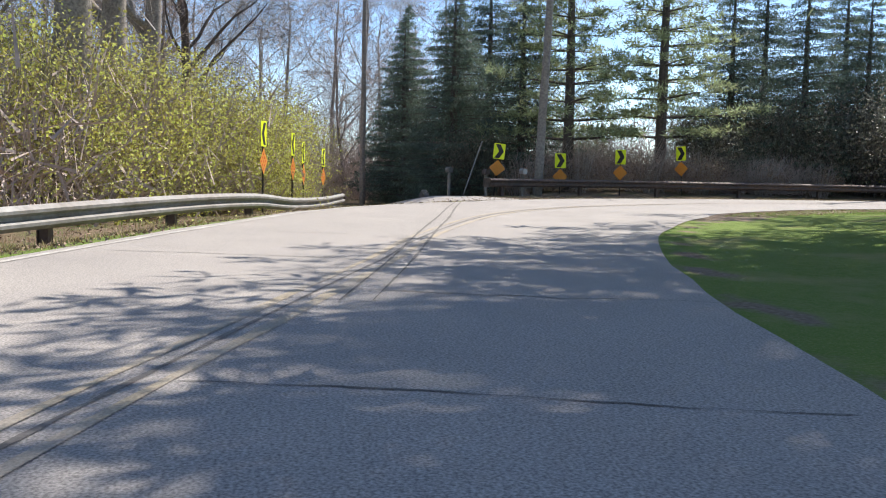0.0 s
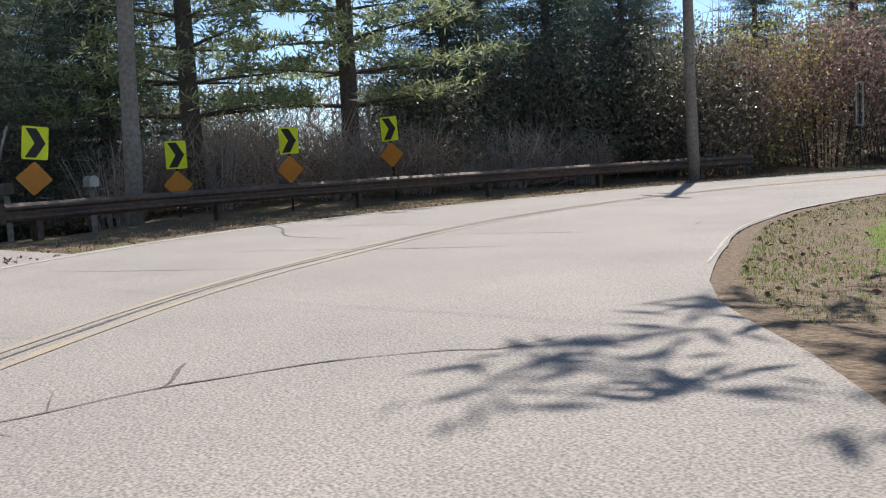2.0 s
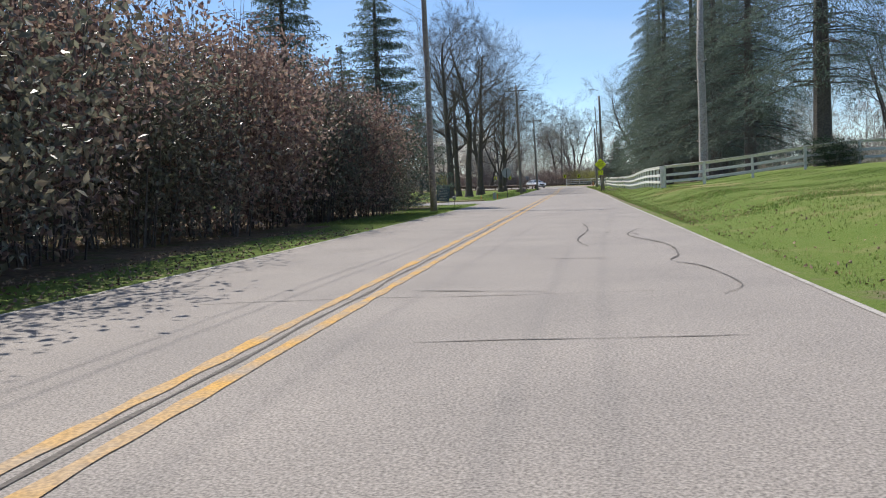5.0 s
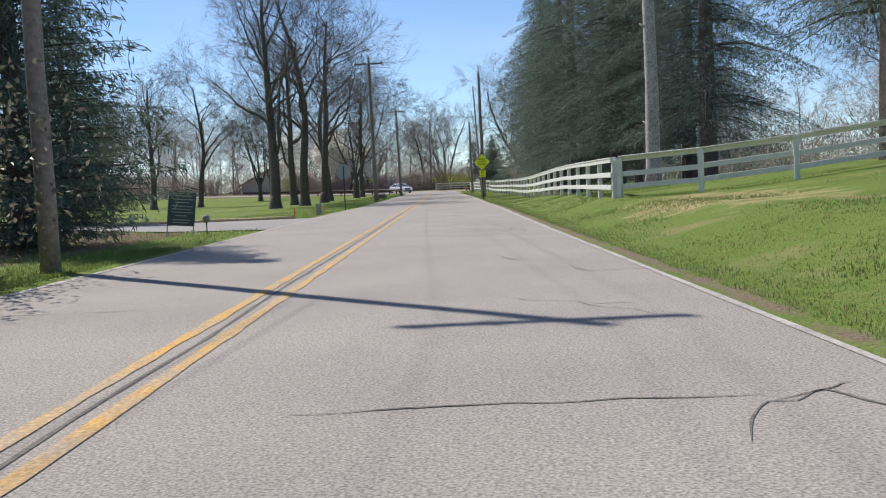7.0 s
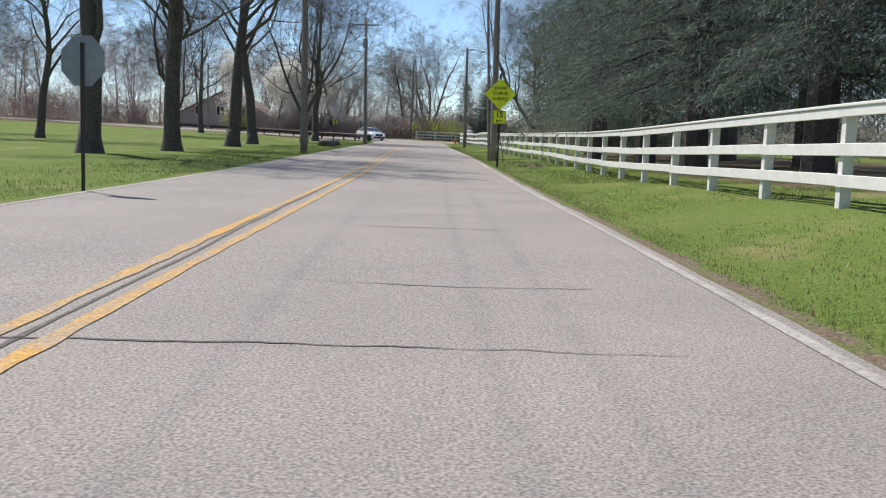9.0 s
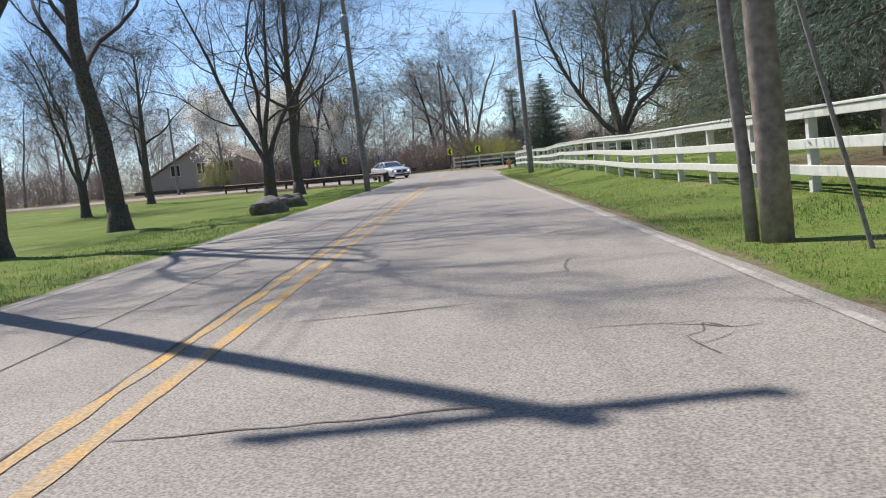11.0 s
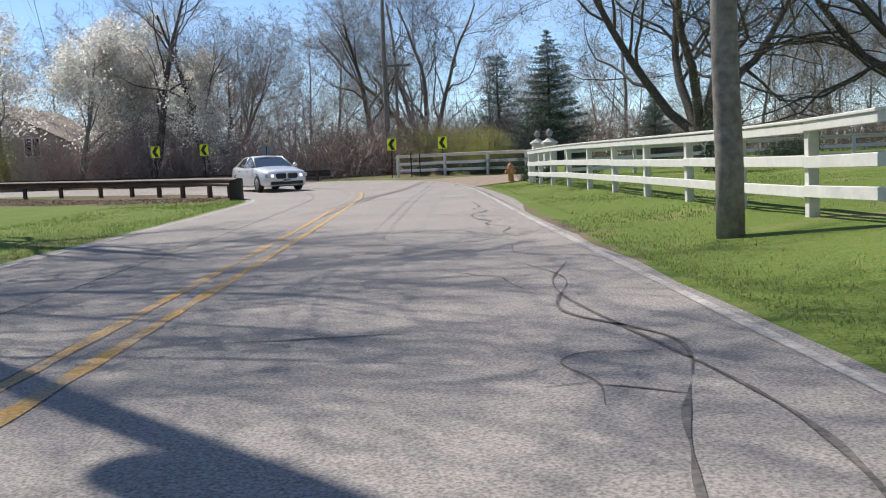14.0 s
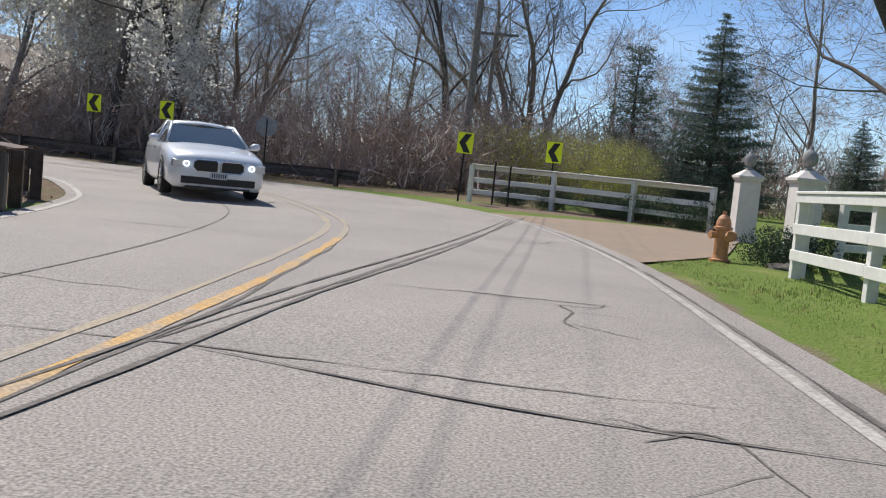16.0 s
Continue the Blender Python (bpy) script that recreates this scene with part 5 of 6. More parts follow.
# ---- guardrails ----
def guardrail(name, label, line, mat, post_mat, high=0.70, post_step=3.8, face=1, end=True):
    """A corrugated steel beam on posts along a line; its face to the road."""
    ob = thing(name, label, "guardrail")
    line = spline(line, 0.6)
    d = np.gradient(line, axis=0)
    d /= np.linalg.norm(d, axis=1)[:, None]
    nrm = np.column_stack([-d[:, 1], d[:, 0]]) * face
    z = heights(line)
    prof = [(0.00, -0.155), (0.03, -0.135), (0.075, -0.10), (0.075, -0.06), (0.01, -0.02), (0.01, 0.02), (0.075, 0.06), (0.075, 0.10), (0.03, 0.135), (0.0, 0.155)]
    back = [(a - 0.008, b) for a, b in prof[::-1]]
    ring = prof + back
    n, m = len(line), len(ring)
    g = Geo()
    g.add([(line[i][0] + nrm[i][0] * a, line[i][1] + nrm[i][1] * a, float(z[i]) + high - 0.155 + b) for i in range(n) for a, b in ring],
          [(i * m + k, i * m + (k + 1) % m, (i + 1) * m + (k + 1) % m, (i + 1) * m + k) for i in range(n - 1) for k in range(m)] + [tuple(range(m))[::-1], tuple((n - 1) * m + k for k in range(m))])
    part("beam", g, mat, ob)
    step = max(1, int(post_step / 0.6))
    for i in range(1, n, step):
        g = Geo()
        t = pose(0, 0, 0, 0, 0, math.degrees(math.atan2(d[i][1], d[i][0]))).to_3x3()
        p = line[i] - nrm[i] * 0.14
        zz = float(z[i])
        for o in (-0.075, 0.075):
            g.box(p[0] - nrm[i][0] * o, p[1] - nrm[i][1] * o, zz + high / 2 - 0.12, 0.11, 0.012, high + 0.2, t)
        g.box(p[0], p[1], zz + high / 2 - 0.12, 0.012, 0.14, high + 0.2, t)
        g.box(p[0] + nrm[i][0] * 0.1, p[1] + nrm[i][1] * 0.1, zz + high - 0.155, 0.1, 0.055, 0.30, t)
        part("guardrail_post", g, post_mat, ob)
    if end:
        for i in end:
            g = Geo()
            p, w = line[i], d[i] * (1 if i else -1)
            arc = [(p[0] + w[0] * 0.16 * math.sin(a) + nrm[i][0] * (0.03 - 0.16 * (1 - math.cos(a))), p[1] + w[1] * 0.16 * math.sin(a) + nrm[i][1] * (0.03 - 0.16 * (1 - math.cos(a)))) for a in np.linspace(0, math.pi, 9)]
            zz = float(z[i]) + high - 0.155
            nn = len(arc)
            inner = [(a[0] - w[0] * 0.012, a[1] - w[1] * 0.012) for a in arc]
            g.add([(a, b, zz - 0.16) for a, b in arc] + [(a, b, zz + 0.16) for a, b in arc] + [(a, b, zz - 0.16) for a, b in inner] + [(a, b, zz + 0.16) for a, b in inner],
                  [(k, k + 1, nn + k + 1, nn + k) for k in range(nn - 1)] + [(2 * nn + k + 1, 2 * nn + k, 3 * nn + k, 3 * nn + k + 1) for k in range(nn - 1)] + [(nn + k, nn + k + 1, 3 * nn + k + 1, 3 * nn + k) for k in range(nn - 1)])
            part("end_terminal", g, mat, ob)
    return ob


guardrail("guardrail", "weathered galvanised guardrail before the leafy thicket", [(34, -113.4), (26, -111.9), (21, -110.7), (17.7, -109.7), (13.9, -108.7), (9, -107.4), (5.0, -106.6), (1.5, -106.0), (-0.6, -105.65)], STEEL, RUST_STEEL, 0.52, 3.6, -1, end=(-1,))
# deep shade on this rail is put into its colour by the darker steel
guardrail("guardrail", "dark shaded guardrail round the outside of the bend", [(-3.1, -100.2), (-5.1, -96.6), (-6.3, -92.5), (-6.9, -88), (-7.3, -83.5), (-7.2, -79)], RUST_STEEL, RUST_STEEL, 0.66, 3.8, -1, end=(0,))
guardrail("guardrail", "dark weathered guardrail on the inside of the bend", [(-6.75, 78.6), (-8.0, 81.6), (-10.2, 84.2), (-13, 86.8), (-16.5, 88.2), (-22, 89.0)], RUST_STEEL, RUST_STEEL, 0.75, 1.9, 1, end=False)
flap = thing("guardrail_flap", "black curved end shield on the guardrail, standing on the ground", "guardrail", (-6.62, 78.3, gz(-6.62, 78.3)), 64)
g = Geo()
bow = [(0.34 * math.sin(a), 0.30 - 0.34 * math.cos(a)) for a in np.linspace(-1.25, 1.25, 11)]
hi_ = [0.66 + 0.06 * math.cos(a * 1.2) for a in np.linspace(-1.25, 1.25, 11)]
for u, w in ((0.0, 1), (0.012, -1)):
    g.add([(a, b + u, 0.0) for a, b in bow] + [(a, b + u, z_) for (a, b), z_ in zip(bow, hi_)], [((k, k + 1, 12 + k, 11 + k) if w > 0 else (11 + k, 12 + k, k + 1, k)) for k in range(10)])
g.add([(a, b, z_) for (a, b), z_ in zip(bow, hi_)] + [(a, b + 0.012, z_) for (a, b), z_ in zip(bow, hi_)], [(k, k + 1, 12 + k, 11 + k) for k in range(10)])
part("shield", g, CAR_BLACK, flap)
guardrail("guardrail", "low dark guardrail on the outside of the bend", [(-5.6, 97.4), (-9, 98.0), (-13, 98.3), (-20, 98.9), (-34, 99.6)], DARK_STEEL, DARK_STEEL, 0.55, 3.8, -1, end=False)


# ---- signs ----
def plate(outline, thick, y=0.0):
    """A flat plate in the x-z plane, facing -y."""
    g, n = Geo(), len(outline)
    g.add([(a, y - thick / 2, b) for a, b in outline] + [(a, y + thick / 2, b) for a, b in outline], [tuple(range(n)), tuple(range(n, 2 * n))[::-1]] + [(i + n, (i + 1) % n + n, (i + 1) % n, i) for i in range(n)])
    return g


def round_rect(w, h, cz, r=0.03, n=4):
    out = []
    for cx, cy, a0 in ((w / 2 - r, h / 2 - r, 0), (-w / 2 + r, h / 2 - r, 90), (-w / 2 + r, -h / 2 + r, 180), (w / 2 - r, -h / 2 + r, 270)):
        out += [(cx + r * math.cos(radians(a0 + 90 * k / n)), cz + cy + r * math.sin(radians(a0 + 90 * k / n))) for k in range(n + 1)]
    return out


def round_diamond(s, cz, r=0.04, n=3):
    """Outline of a square stood on its corner."""
    return [((a * math.cos(radians(45)) - b * math.sin(radians(45))), cz + a * math.sin(radians(45)) + b * math.cos(radians(45))) for a, b in round_rect(s, s, 0, r, n)]


def stake(geo, h, w=0.055):
    """A folded steel channel post."""
    prof = [(-w / 2, 0.0), (-w / 4, 0.03), (w / 4, 0.03), (w / 2, 0.0), (w / 2, 0.006), (w / 4, 0.036), (-w / 4, 0.036), (-w / 2, 0.006)]
    geo.add([(a, b + 0.006, z) for z in (-0.25, h) for a, b in prof], [(k, (k + 1) % 8, 8 + (k + 1) % 8, 8 + k) for k in range(8)] + [tuple(range(8))[::-1], tuple(range(8, 16))])


def lettering(text, size, cx, cz, mat, parent, y):
    cu = bpy.data.curves.new("lettering", "FONT")
    cu.body, cu.size, cu.align_x, cu.align_y, cu.extrude = text, size, "CENTER", "CENTER", 0.001
    cu.offset = size * (0.02 if len(text) < 3 else 0.006)
    tmp = new("lettering_source", cu)
    me_ = bpy.data.meshes.new_from_object(tmp.evaluated_get(bpy.context.evaluated_depsgraph_get()))
    bpy.data.objects.remove(tmp)
    me_.materials.append(mat)
    ob = new("lettering", me_)
    ob.parent = parent
    ob.matrix_basis = pose(cx, y, cz, 90, 0, 0)
    return ob


def chevron_sign(label, at, turn, top, left=False, diamond=True, lean=0.0, dots=False):
    ob = thing("chevron_sign", label, "road sign", (at[0], at[1], gz(*at)), turn)
    ob.matrix_basis = ob.matrix_basis @ pose(0, 0, 0, 0, lean, 0)
    g = Geo()
    stake(g, top + 0.2)
    part("post", g, SIGN_POST, ob)
    pan = part("panel", plate(round_rect(0.46, 0.61, top), 0.004), SIGN_YELLOW, ob)
    s = -1 if left else 1
    out = [(-0.17 * s, top + 0.27), (0.02 * s, top + 0.27), (0.18 * s, top), (0.02 * s, top - 0.27), (-0.17 * s, top - 0.27), (-0.01 * s, top)]
    if left:
        out = out[::-1]
    part("chevron", plate(out[::-1], 0.002, -0.005), SIGN_BLACK, pan, "black chevron arrow")
    if diamond:
        dm = part("hazard_panel", plate(round_diamond(0.46, top - 0.66, 0.03), 0.004), SIGN_ORANGE, ob, "orange diamond hazard panel")
        if dots:
            g = Geo()
            for a in (-1, 0, 1):
                for b in (-1, 0, 1):
                    g.lathe([(0.035, -0.004), (0.035, 0.004)], 0, 0, 10)
                    for k in range(len(g.v) - 20, len(g.v)):
                        x_, y_, z_ = g.v[k]
                        px, pz = (a - b) * 0.09, (a + b) * 0.09
                        g.v[k] = (px + x_, -0.004 + z_, top - 0.66 + pz + y_)
            part("reflectors", g, ORANGE_TAPE, dm, "round red reflectors")
    return ob


BEND_LABEL = "yellow chevron sign over an orange diamond on a thin post"
chevron_sign(BEND_LABEL, (-5.4, -99.6), 90, 1.78, lean=6)
chevron_sign(BEND_LABEL, (-7.4, -96.4), 64, 1.40)
chevron_sign(BEND_LABEL, (-7.1, -93.9), 50, 1.60)
chevron_sign(BEND_LABEL, (-8.0, -90.8), 40, 1.82, lean=-3)
SIDE_LABEL = "yellow chevron sign above an orange diamond, turned away"
chevron_sign(SIDE_LABEL, (7.6, -107.85), 167, 2.05, left=True, dots=True)
chevron_sign(SIDE_LABEL, (4.8, -107.2), 169, 1.95, left=True, dots=True)
chevron_sign(SIDE_LABEL, (2.3, -106.9), 171, 1.82, left=True, lean=-9, dots=True)
chevron_sign(SIDE_LABEL, (-1.6, -106.3), 165, 1.7, left=True, dots=True)
NORTH_LABEL = "yellow chevron sign with a black arrow on a dark post"
chevron_sign(NORTH_LABEL, (-15.4, 99.4), 14, 1.95, left=True, diamond=False)
chevron_sign(NORTH_LABEL, (-12.6, 98.9), 12, 1.95, left=True, diamond=False)
chevron_sign(NORTH_LABEL, (-2.2, 95.0), 6, 1.72, left=True, diamond=False, lean=2)
chevron_sign(NORTH_LABEL, (0.45, 95.3), -10, 1.68, left=True, diamond=False)

ws = thing("warning_sign", "fluorescent yellow diamond curve warning over a speed plaque", "road sign", (2.2, 7.9, gz(2.2, 7.9)), 1)
g = Geo()
stake(g, 3.2, 0.075)
part("post", g, SIGN_POST, ws)
pan = part("panel", plate(round_diamond(0.762, 2.50, 0.05), 0.004), SIGN_YELLOW, ws)
for text, dz, sz in (("SHARP", 0.20, 0.165), ("CURVE", 0.02, 0.165), ("AHEAD", -0.16, 0.165)):
    lettering(text, sz, 0, 2.50 + dz, SIGN_BLACK, pan, -0.005)
pl = part("plaque", plate(round_rect(0.457, 0.457, 1.72, 0.04), 0.004), SIGN_YELLOW, ws, "square yellow advisory speed plaque")
lettering("15", 0.27, 0, 1.80, SIGN_BLACK, pl, -0.005)
lettering("MPH", 0.11, 0, 1.59, SIGN_BLACK, pl, -0.005)
rim = Geo()
for w, hh, cx, cz in ((0.41, 0.012, 0, 1.72 + 0.2), (0.41, 0.012, 0, 1.72 - 0.2), (0.012, 0.41, -0.2, 1.72), (0.012, 0.41, 0.2, 1.72)):
    rim.box(cx, -0.004, cz, w, 0.002, hh)
part("border", rim, SIGN_BLACK, pl, "thin black border")

st = thing("stop_sign", "grey back of an octagonal sign on a steel post", "road sign", (-5.1, -10.9, gz(-5.1, -10.9)), 165)
g = Geo()
stake(g, 2.1)
part("post", g, SIGN_POST, st)
part("panel", plate([(0.38 * math.cos(radians(22.5 + 45 * k)), 1.85 + 0.38 * math.sin(radians(22.5 + 45 * k))) for k in range(8)], 0.004), SIGN_GREY, st)
st2 = thing("stop_sign", "grey back of an octagonal sign before the woods", "road sign", (-9.3, 99.6, gz(-9.3, 99.6)), 190)
g = Geo()
stake(g, 2.0)
part("post", g, SIGN_POST, st2)
part("panel", plate([(0.38 * math.cos(radians(22.5 + 45 * k)), 1.75 + 0.38 * math.sin(radians(22.5 + 45 * k))) for k in range(8)], 0.004), SIGN_GREY, st2)

mk = thing("marker_sign", "narrow weathered grey sign frame standing in the hedge", "sign", (-6.7, -74.6, gz(-6.7, -74.6)), 40)
g = Geo()
for sx_ in (-0.1, 0.1):
    g.box(sx_, 0, 2.1, 0.05, 0.03, 1.4)
for cz_ in (1.42, 2.78):
    g.box(0, 0, cz_, 0.15, 0.028, 0.05)
part("frame", g, SIGN_GREY, mk)
g = Geo()
g.box(0, 0.03, 1.3, 0.05, 0.03, 2.9)
part("post", g, SIGN_POST, mk, "dark post")

ab = thing("notice_board", "dark green notice board leaning on two thin legs", "sign", (-6.9, -32.2, gz(-6.9, -32.2)), 6)
ab.matrix_basis = ab.matrix_basis @ pose(0, 0, 0, -8, 6, 0) @ Matrix.Scale(0.85, 4)
bd = part("board", plate(round_rect(0.78, 0.98, 0.80, 0.02), 0.03), BOARD, ab)
for i_, (w, cz) in enumerate(((0.5, 1.18), (0.62, 1.08), (0.4, 0.99), (0.6, 0.88), (0.55, 0.79), (0.6, 0.70), (0.35, 0.6), (0.5, 0.48), (0.45, 0.40))):
    g = Geo()
    g.box(0.02 * (i_ % 2), -0.018, cz, w, 0.004, 0.022)
    part("line_of_writing", g, TEXT_PALE, bd, "pale bar of writing")
for sx_ in (-0.37, 0.37):
    g = Geo()
    g.tube([(sx_, 0.02, -0.3), (sx_, 0.02, 1.3)], 0.016, 6)
    part("leg", g, SIGN_GREY, ab)


# ---- poles and wires ----
def utility_pole(label, at, high, r=0.15, mat=POLE_WOOD, arms=(), lean=0.0, turn=0.0, can=False, z=None):
    ob = thing("utility_pole", label, "utility pole", (at[0], at[1], gz(*at) if z is None else z), turn)
    ob.matrix_basis = ob.matrix_basis @ pose(0, 0, 0, 0, lean, 0)
    g = Geo()
    n = 8
    g.tube([(0.01 * math.sin(i * 2.1), 0.01 * math.cos(i * 1.7), -0.3 + (high + 0.3) * i / n) for i in range(n + 1)], [r * (1 - 0.38 * i / n) for i in range(n + 1)], 12)
    part("shaft", g, mat, ob, smooth=True)
    for hh, ln in arms:
        g = Geo()
        g.box(0, -r * 0.9, hh, ln, 0.09, 0.12)
        for sx_ in (-1, 1):
            g.tube([(0, -r * 0.9 - 0.05, hh - 0.45), (sx_ * ln * 0.3, -r * 0.9 - 0.05, hh - 0.03)], 0.015, 5)
        arm = part("crossarm", g, POLE_GREY, ob)
        for sx_ in (-0.46, -0.2, 0.2, 0.46):
            g = Geo()
            g.lathe([(0.02, hh + 0.06), (0.045, hh + 0.09), (0.03, hh + 0.13), (0.045, hh + 0.16), (0.02, hh + 0.20)], sx_ * ln, -r * 0.9, 10)
            part("insulator", g, CERAMIC, arm)
    if can:
        g = Geo()
        g.lathe([(0.17, high - 2.5), (0.2, high - 2.45), (0.2, high - 1.75), (0.16, high - 1.68), (0.05, high - 1.6)], 0.0, -r - 0.2, 14)
        part("transformer", g, SIGN_GREY, ob, "grey steel transformer can")
    return ob


utility_pole("weathered wooden utility pole at the side street", (-15.6, -104.2), 12.0, 0.15, POLE_WOOD, z=-1.05)
utility_pole("bleached wooden utility pole behind the guardrail", (-6.75, -97.5), 13.0, 0.19, POLE_GREY, ((11.2, 2.4),), lean=2.0, turn=70)
utility_pole("stout wooden utility pole in front of dark conifers", (-7.2, -81.4), 12.8, 0.18, POLE_WOOD, ((11.9, 2.3), (10.5, 0.9)), lean=-1.0, turn=-18)
utility_pole("wooden utility pole at the end of the hedge", (-5.8, -42.3), 12.0, 0.14, POLE_WOOD, ((11.3, 2.0),))
utility_pole("wooden utility pole with one crossarm on the lawn", (-5.75, 17.5), 11.2, 0.17, POLE_WOOD, ((10.6, 2.2),), lean=-0.5, can=False)
utility_pole("tall grey utility pole beside the road", (-5.6, 55.2), 10.5, 0.16, POLE_GREY, ((9.9, 2.2),), lean=-1.2, can=True)
utility_pole("brown wooden utility pole in the grass verge", (2.62, 16.4), 9.5, 0.155, POLE_WOOD, lean=-0.6)
utility_pole("thin grey pole leaning beside a thicker one", (2.46, 16.65), 8.5, 0.07, POLE_GREY, lean=-2.6)
utility_pole("plain grey utility pole before the white fence", (2.9, 57.3), 8.5, 0.16, POLE_GREY, lean=-0.6)
utility_pole("grey utility pole at the bend", (-2.75, 105.0), 11.0, 0.18, POLE_GREY, lean=0.5)
utility_pole("dark utility pole with a crossarm behind the shrubs", (-2.2, 110.5), 7.6, 0.13, POLE_WOOD, ((7.15, 2.1),))
utility_pole("distant utility pole beyond the lawn trees", (-29, 98), 8.5, 0.14, POLE_GREY)


def wire(label, a, b, sag, r=0.004):
    a, b = Vector(a), Vector(b)
    g = Geo()
    g.tube([a.lerp(b, t) - Vector((0, 0, sag * 4 * t * (1 - t))) for t in np.linspace(0, 1, 13)], r, 5)
    slab("overhead_wire", g, CABLE, label, "cable")


WL = "black overhead wire slung between poles"
for o in (-0.8, 0.35, 0.8):
    wire(WL, (-7.2 + o, -81.4, 12.0), (-5.8 + o, -42.3, 11.5), 0.8)
    wire(WL, (-5.8 + o, -42.3, 11.5), (-5.75 + o, 17.5, 10.8), 0.9)
    wire(WL, (-5.75 + o, 17.5, 10.8), (-5.6 + o, 55.2, 10.1), 0.8)
    wire(WL, (-5.6 + o, 55.2, 10.1), (-2.9 + o * 0.5, 106.0, 10.2), 0.9)
    wire(WL, (-6.75, -97.5, 11.5), (-7.2 + o, -81.4, 12.0), 0.3)
    wire(WL, (-2.9, 106, 10.0 - 0.2 * o), (-60, 112 + o, 11), 0.8)
for zz in (7.6, 8.0):
    wire("thick black cable slung between poles", (-7.2, -81.4, zz), (-5.8, -42.3, zz), 0.7, 0.006)
    wire("thick black cable slung between poles", (-5.6, 55.2, zz), (-2.9, 106, zz - 0.6), 0.7, 0.006)
    wire("thick black cable slung between poles", (-5.75, 17.5, zz), (-5.6, 55.2, zz), 0.7, 0.006)
    wire("thick black cable slung between poles", (-6.75, -97.5, zz + 0.8), (26, -121, zz + 1.6), 0.6, 0.011)
wire("black overhead wire crossing the road", (-6.75, -97.5, 9.8), (24, -84, 10.2), 0.6)
wire("black overhead wire crossing the road", (-5.6, 55.2, 9.6), (2.9, 57.3, 8.3), 0.2)
wire("black overhead wire slung between poles", (2.9, 57.3, 8.3), (2.62, 16.4, 9.2), 0.7)
wire("guy wire running down to the ground", (-6.75, -97.5, 9.0), (-7.9, -100.4, 0.0), 0.0, 0.008)
gy_ = thing("guy_guard", "pale guard tube on a guy wire", "guy wire", (-7.9, -100.4, 0))
g = Geo()
g.tube([(0, 0, -0.1), (0.28, 0.70, 2.15)], 0.028, 6)
part("tube", g, SIGN_GREY, gy_)
g = Geo()
sl = thing("guy_guard", "leaning guy wire with a pale guard near the fence", "guy wire", (3.0, 15.2, gz(3.0, 15.2)))
g.tube([(0, 0, -0.1), (-1.15, 0.9, 6.6)], 0.022, 6)
part("tube", g, POLE_GREY, sl)


# ---- mailboxes ----
def mailbox(label, at, turn, mat=MAILBOX, h=1.0):
    ob = thing("mailbox", label, "mailbox", (at[0], at[1], gz(*at)), turn)
    g = Geo()
    g.box(0, 0, h / 2 - 0.12, 0.09, 0.09, h + 0.2)
    part("post", g, POLE_GREY, ob)
    g, n = Geo(), 9
    prof = [(-0.085, 0)] + [(-0.085 * math.cos(math.pi * k / n), 0.12 + 0.085 * math.sin(math.pi * k / n)) for k in range(n + 1)] + [(0.085, 0)]
    m_ = len(prof)
    g.add([(a, y_, h + b) for y_ in (-0.25, 0.25) for a, b in prof], [tuple(range(m_)), tuple(range(m_, 2 * m_))[::-1]] + [(k, m_ + k, m_ + (k + 1) % m_, (k + 1) % m_) for k in range(m_)])
    box_ = part("box", g, mat, ob)
    g = Geo()
    g.box(0.1, -0.05, h + 0.16, 0.008, 0.03, 0.16)
    part("flag", g, ORANGE_TAPE, box_, "small red flag")
    return ob


mailbox("dark arched mailbox on a post", (-5.3, -101.4), 100)
mailbox("rusty mailbox on a square post", (-5.0, -100.0), 95, RUST_STEEL, 0.85)
mailbox("grey mailbox beside the guardrail", (-4.7, -98.6), 95, SIGN_GREY, 0.85)

# ---- gate pillars ----
for i_, (px, py) in enumerate(((4.62, 89.3), (4.57, 84.8))):
    ob = thing("gate_pillar", "square white gate pillar with a stone pineapple finial", "pillar", (px, py, gz(px, py)), 4, "gate pillars")
    g = Geo()
    g.box(0, 0, 0.62, 0.46, 0.46, 1.5)
    g.box(0, 0, 0.08, 0.54, 0.54, 0.2)
    part("shaft", g, PILLAR, ob)
    g = Geo()
    g.box(0, 0, 1.385, 0.52, 0.52, 0.05)
    g.box(0, 0, 1.435, 0.58, 0.58, 0.05)
    g.add([(-0.28, -0.28, 1.46), (0.28, -0.28, 1.46), (0.28, 0.28, 1.46), (-0.28, 0.28, 1.46), (-0.09, -0.09, 1.6), (0.09, -0.09, 1.6), (0.09, 0.09, 1.6), (-0.09, 0.09, 1.6)], [(0, 1, 5, 4), (1, 2, 6, 5), (2, 3, 7, 6), (3, 0, 4, 7), (4, 5, 6, 7)])
    part("cap", g, PILLAR, ob)
    g = Geo()
    g.lathe([(0.09, 1.59), (0.10, 1.62), (0.05, 1.65), (0.05, 1.68), (0.10, 1.71), (0.135, 1.77), (0.14, 1.83), (0.12, 1.90), (0.07, 1.96), (0.03, 1.985), (0.035, 2.01), (0.0, 2.05)], sides=14)
    part("finial", g, URN, ob, "grey stone finial", True)

for px, py, hh in ((-1.2, 95.05, 1.25), (-0.75, 94.85, 1.15)):
    ob = thing("marker_stake", "dark steel stake in front of the white fence", "marker", (px, py, gz(px, py)), 10)
    g = Geo()
    stake(g, hh)
    part("post", g, SIGN_POST, ob)

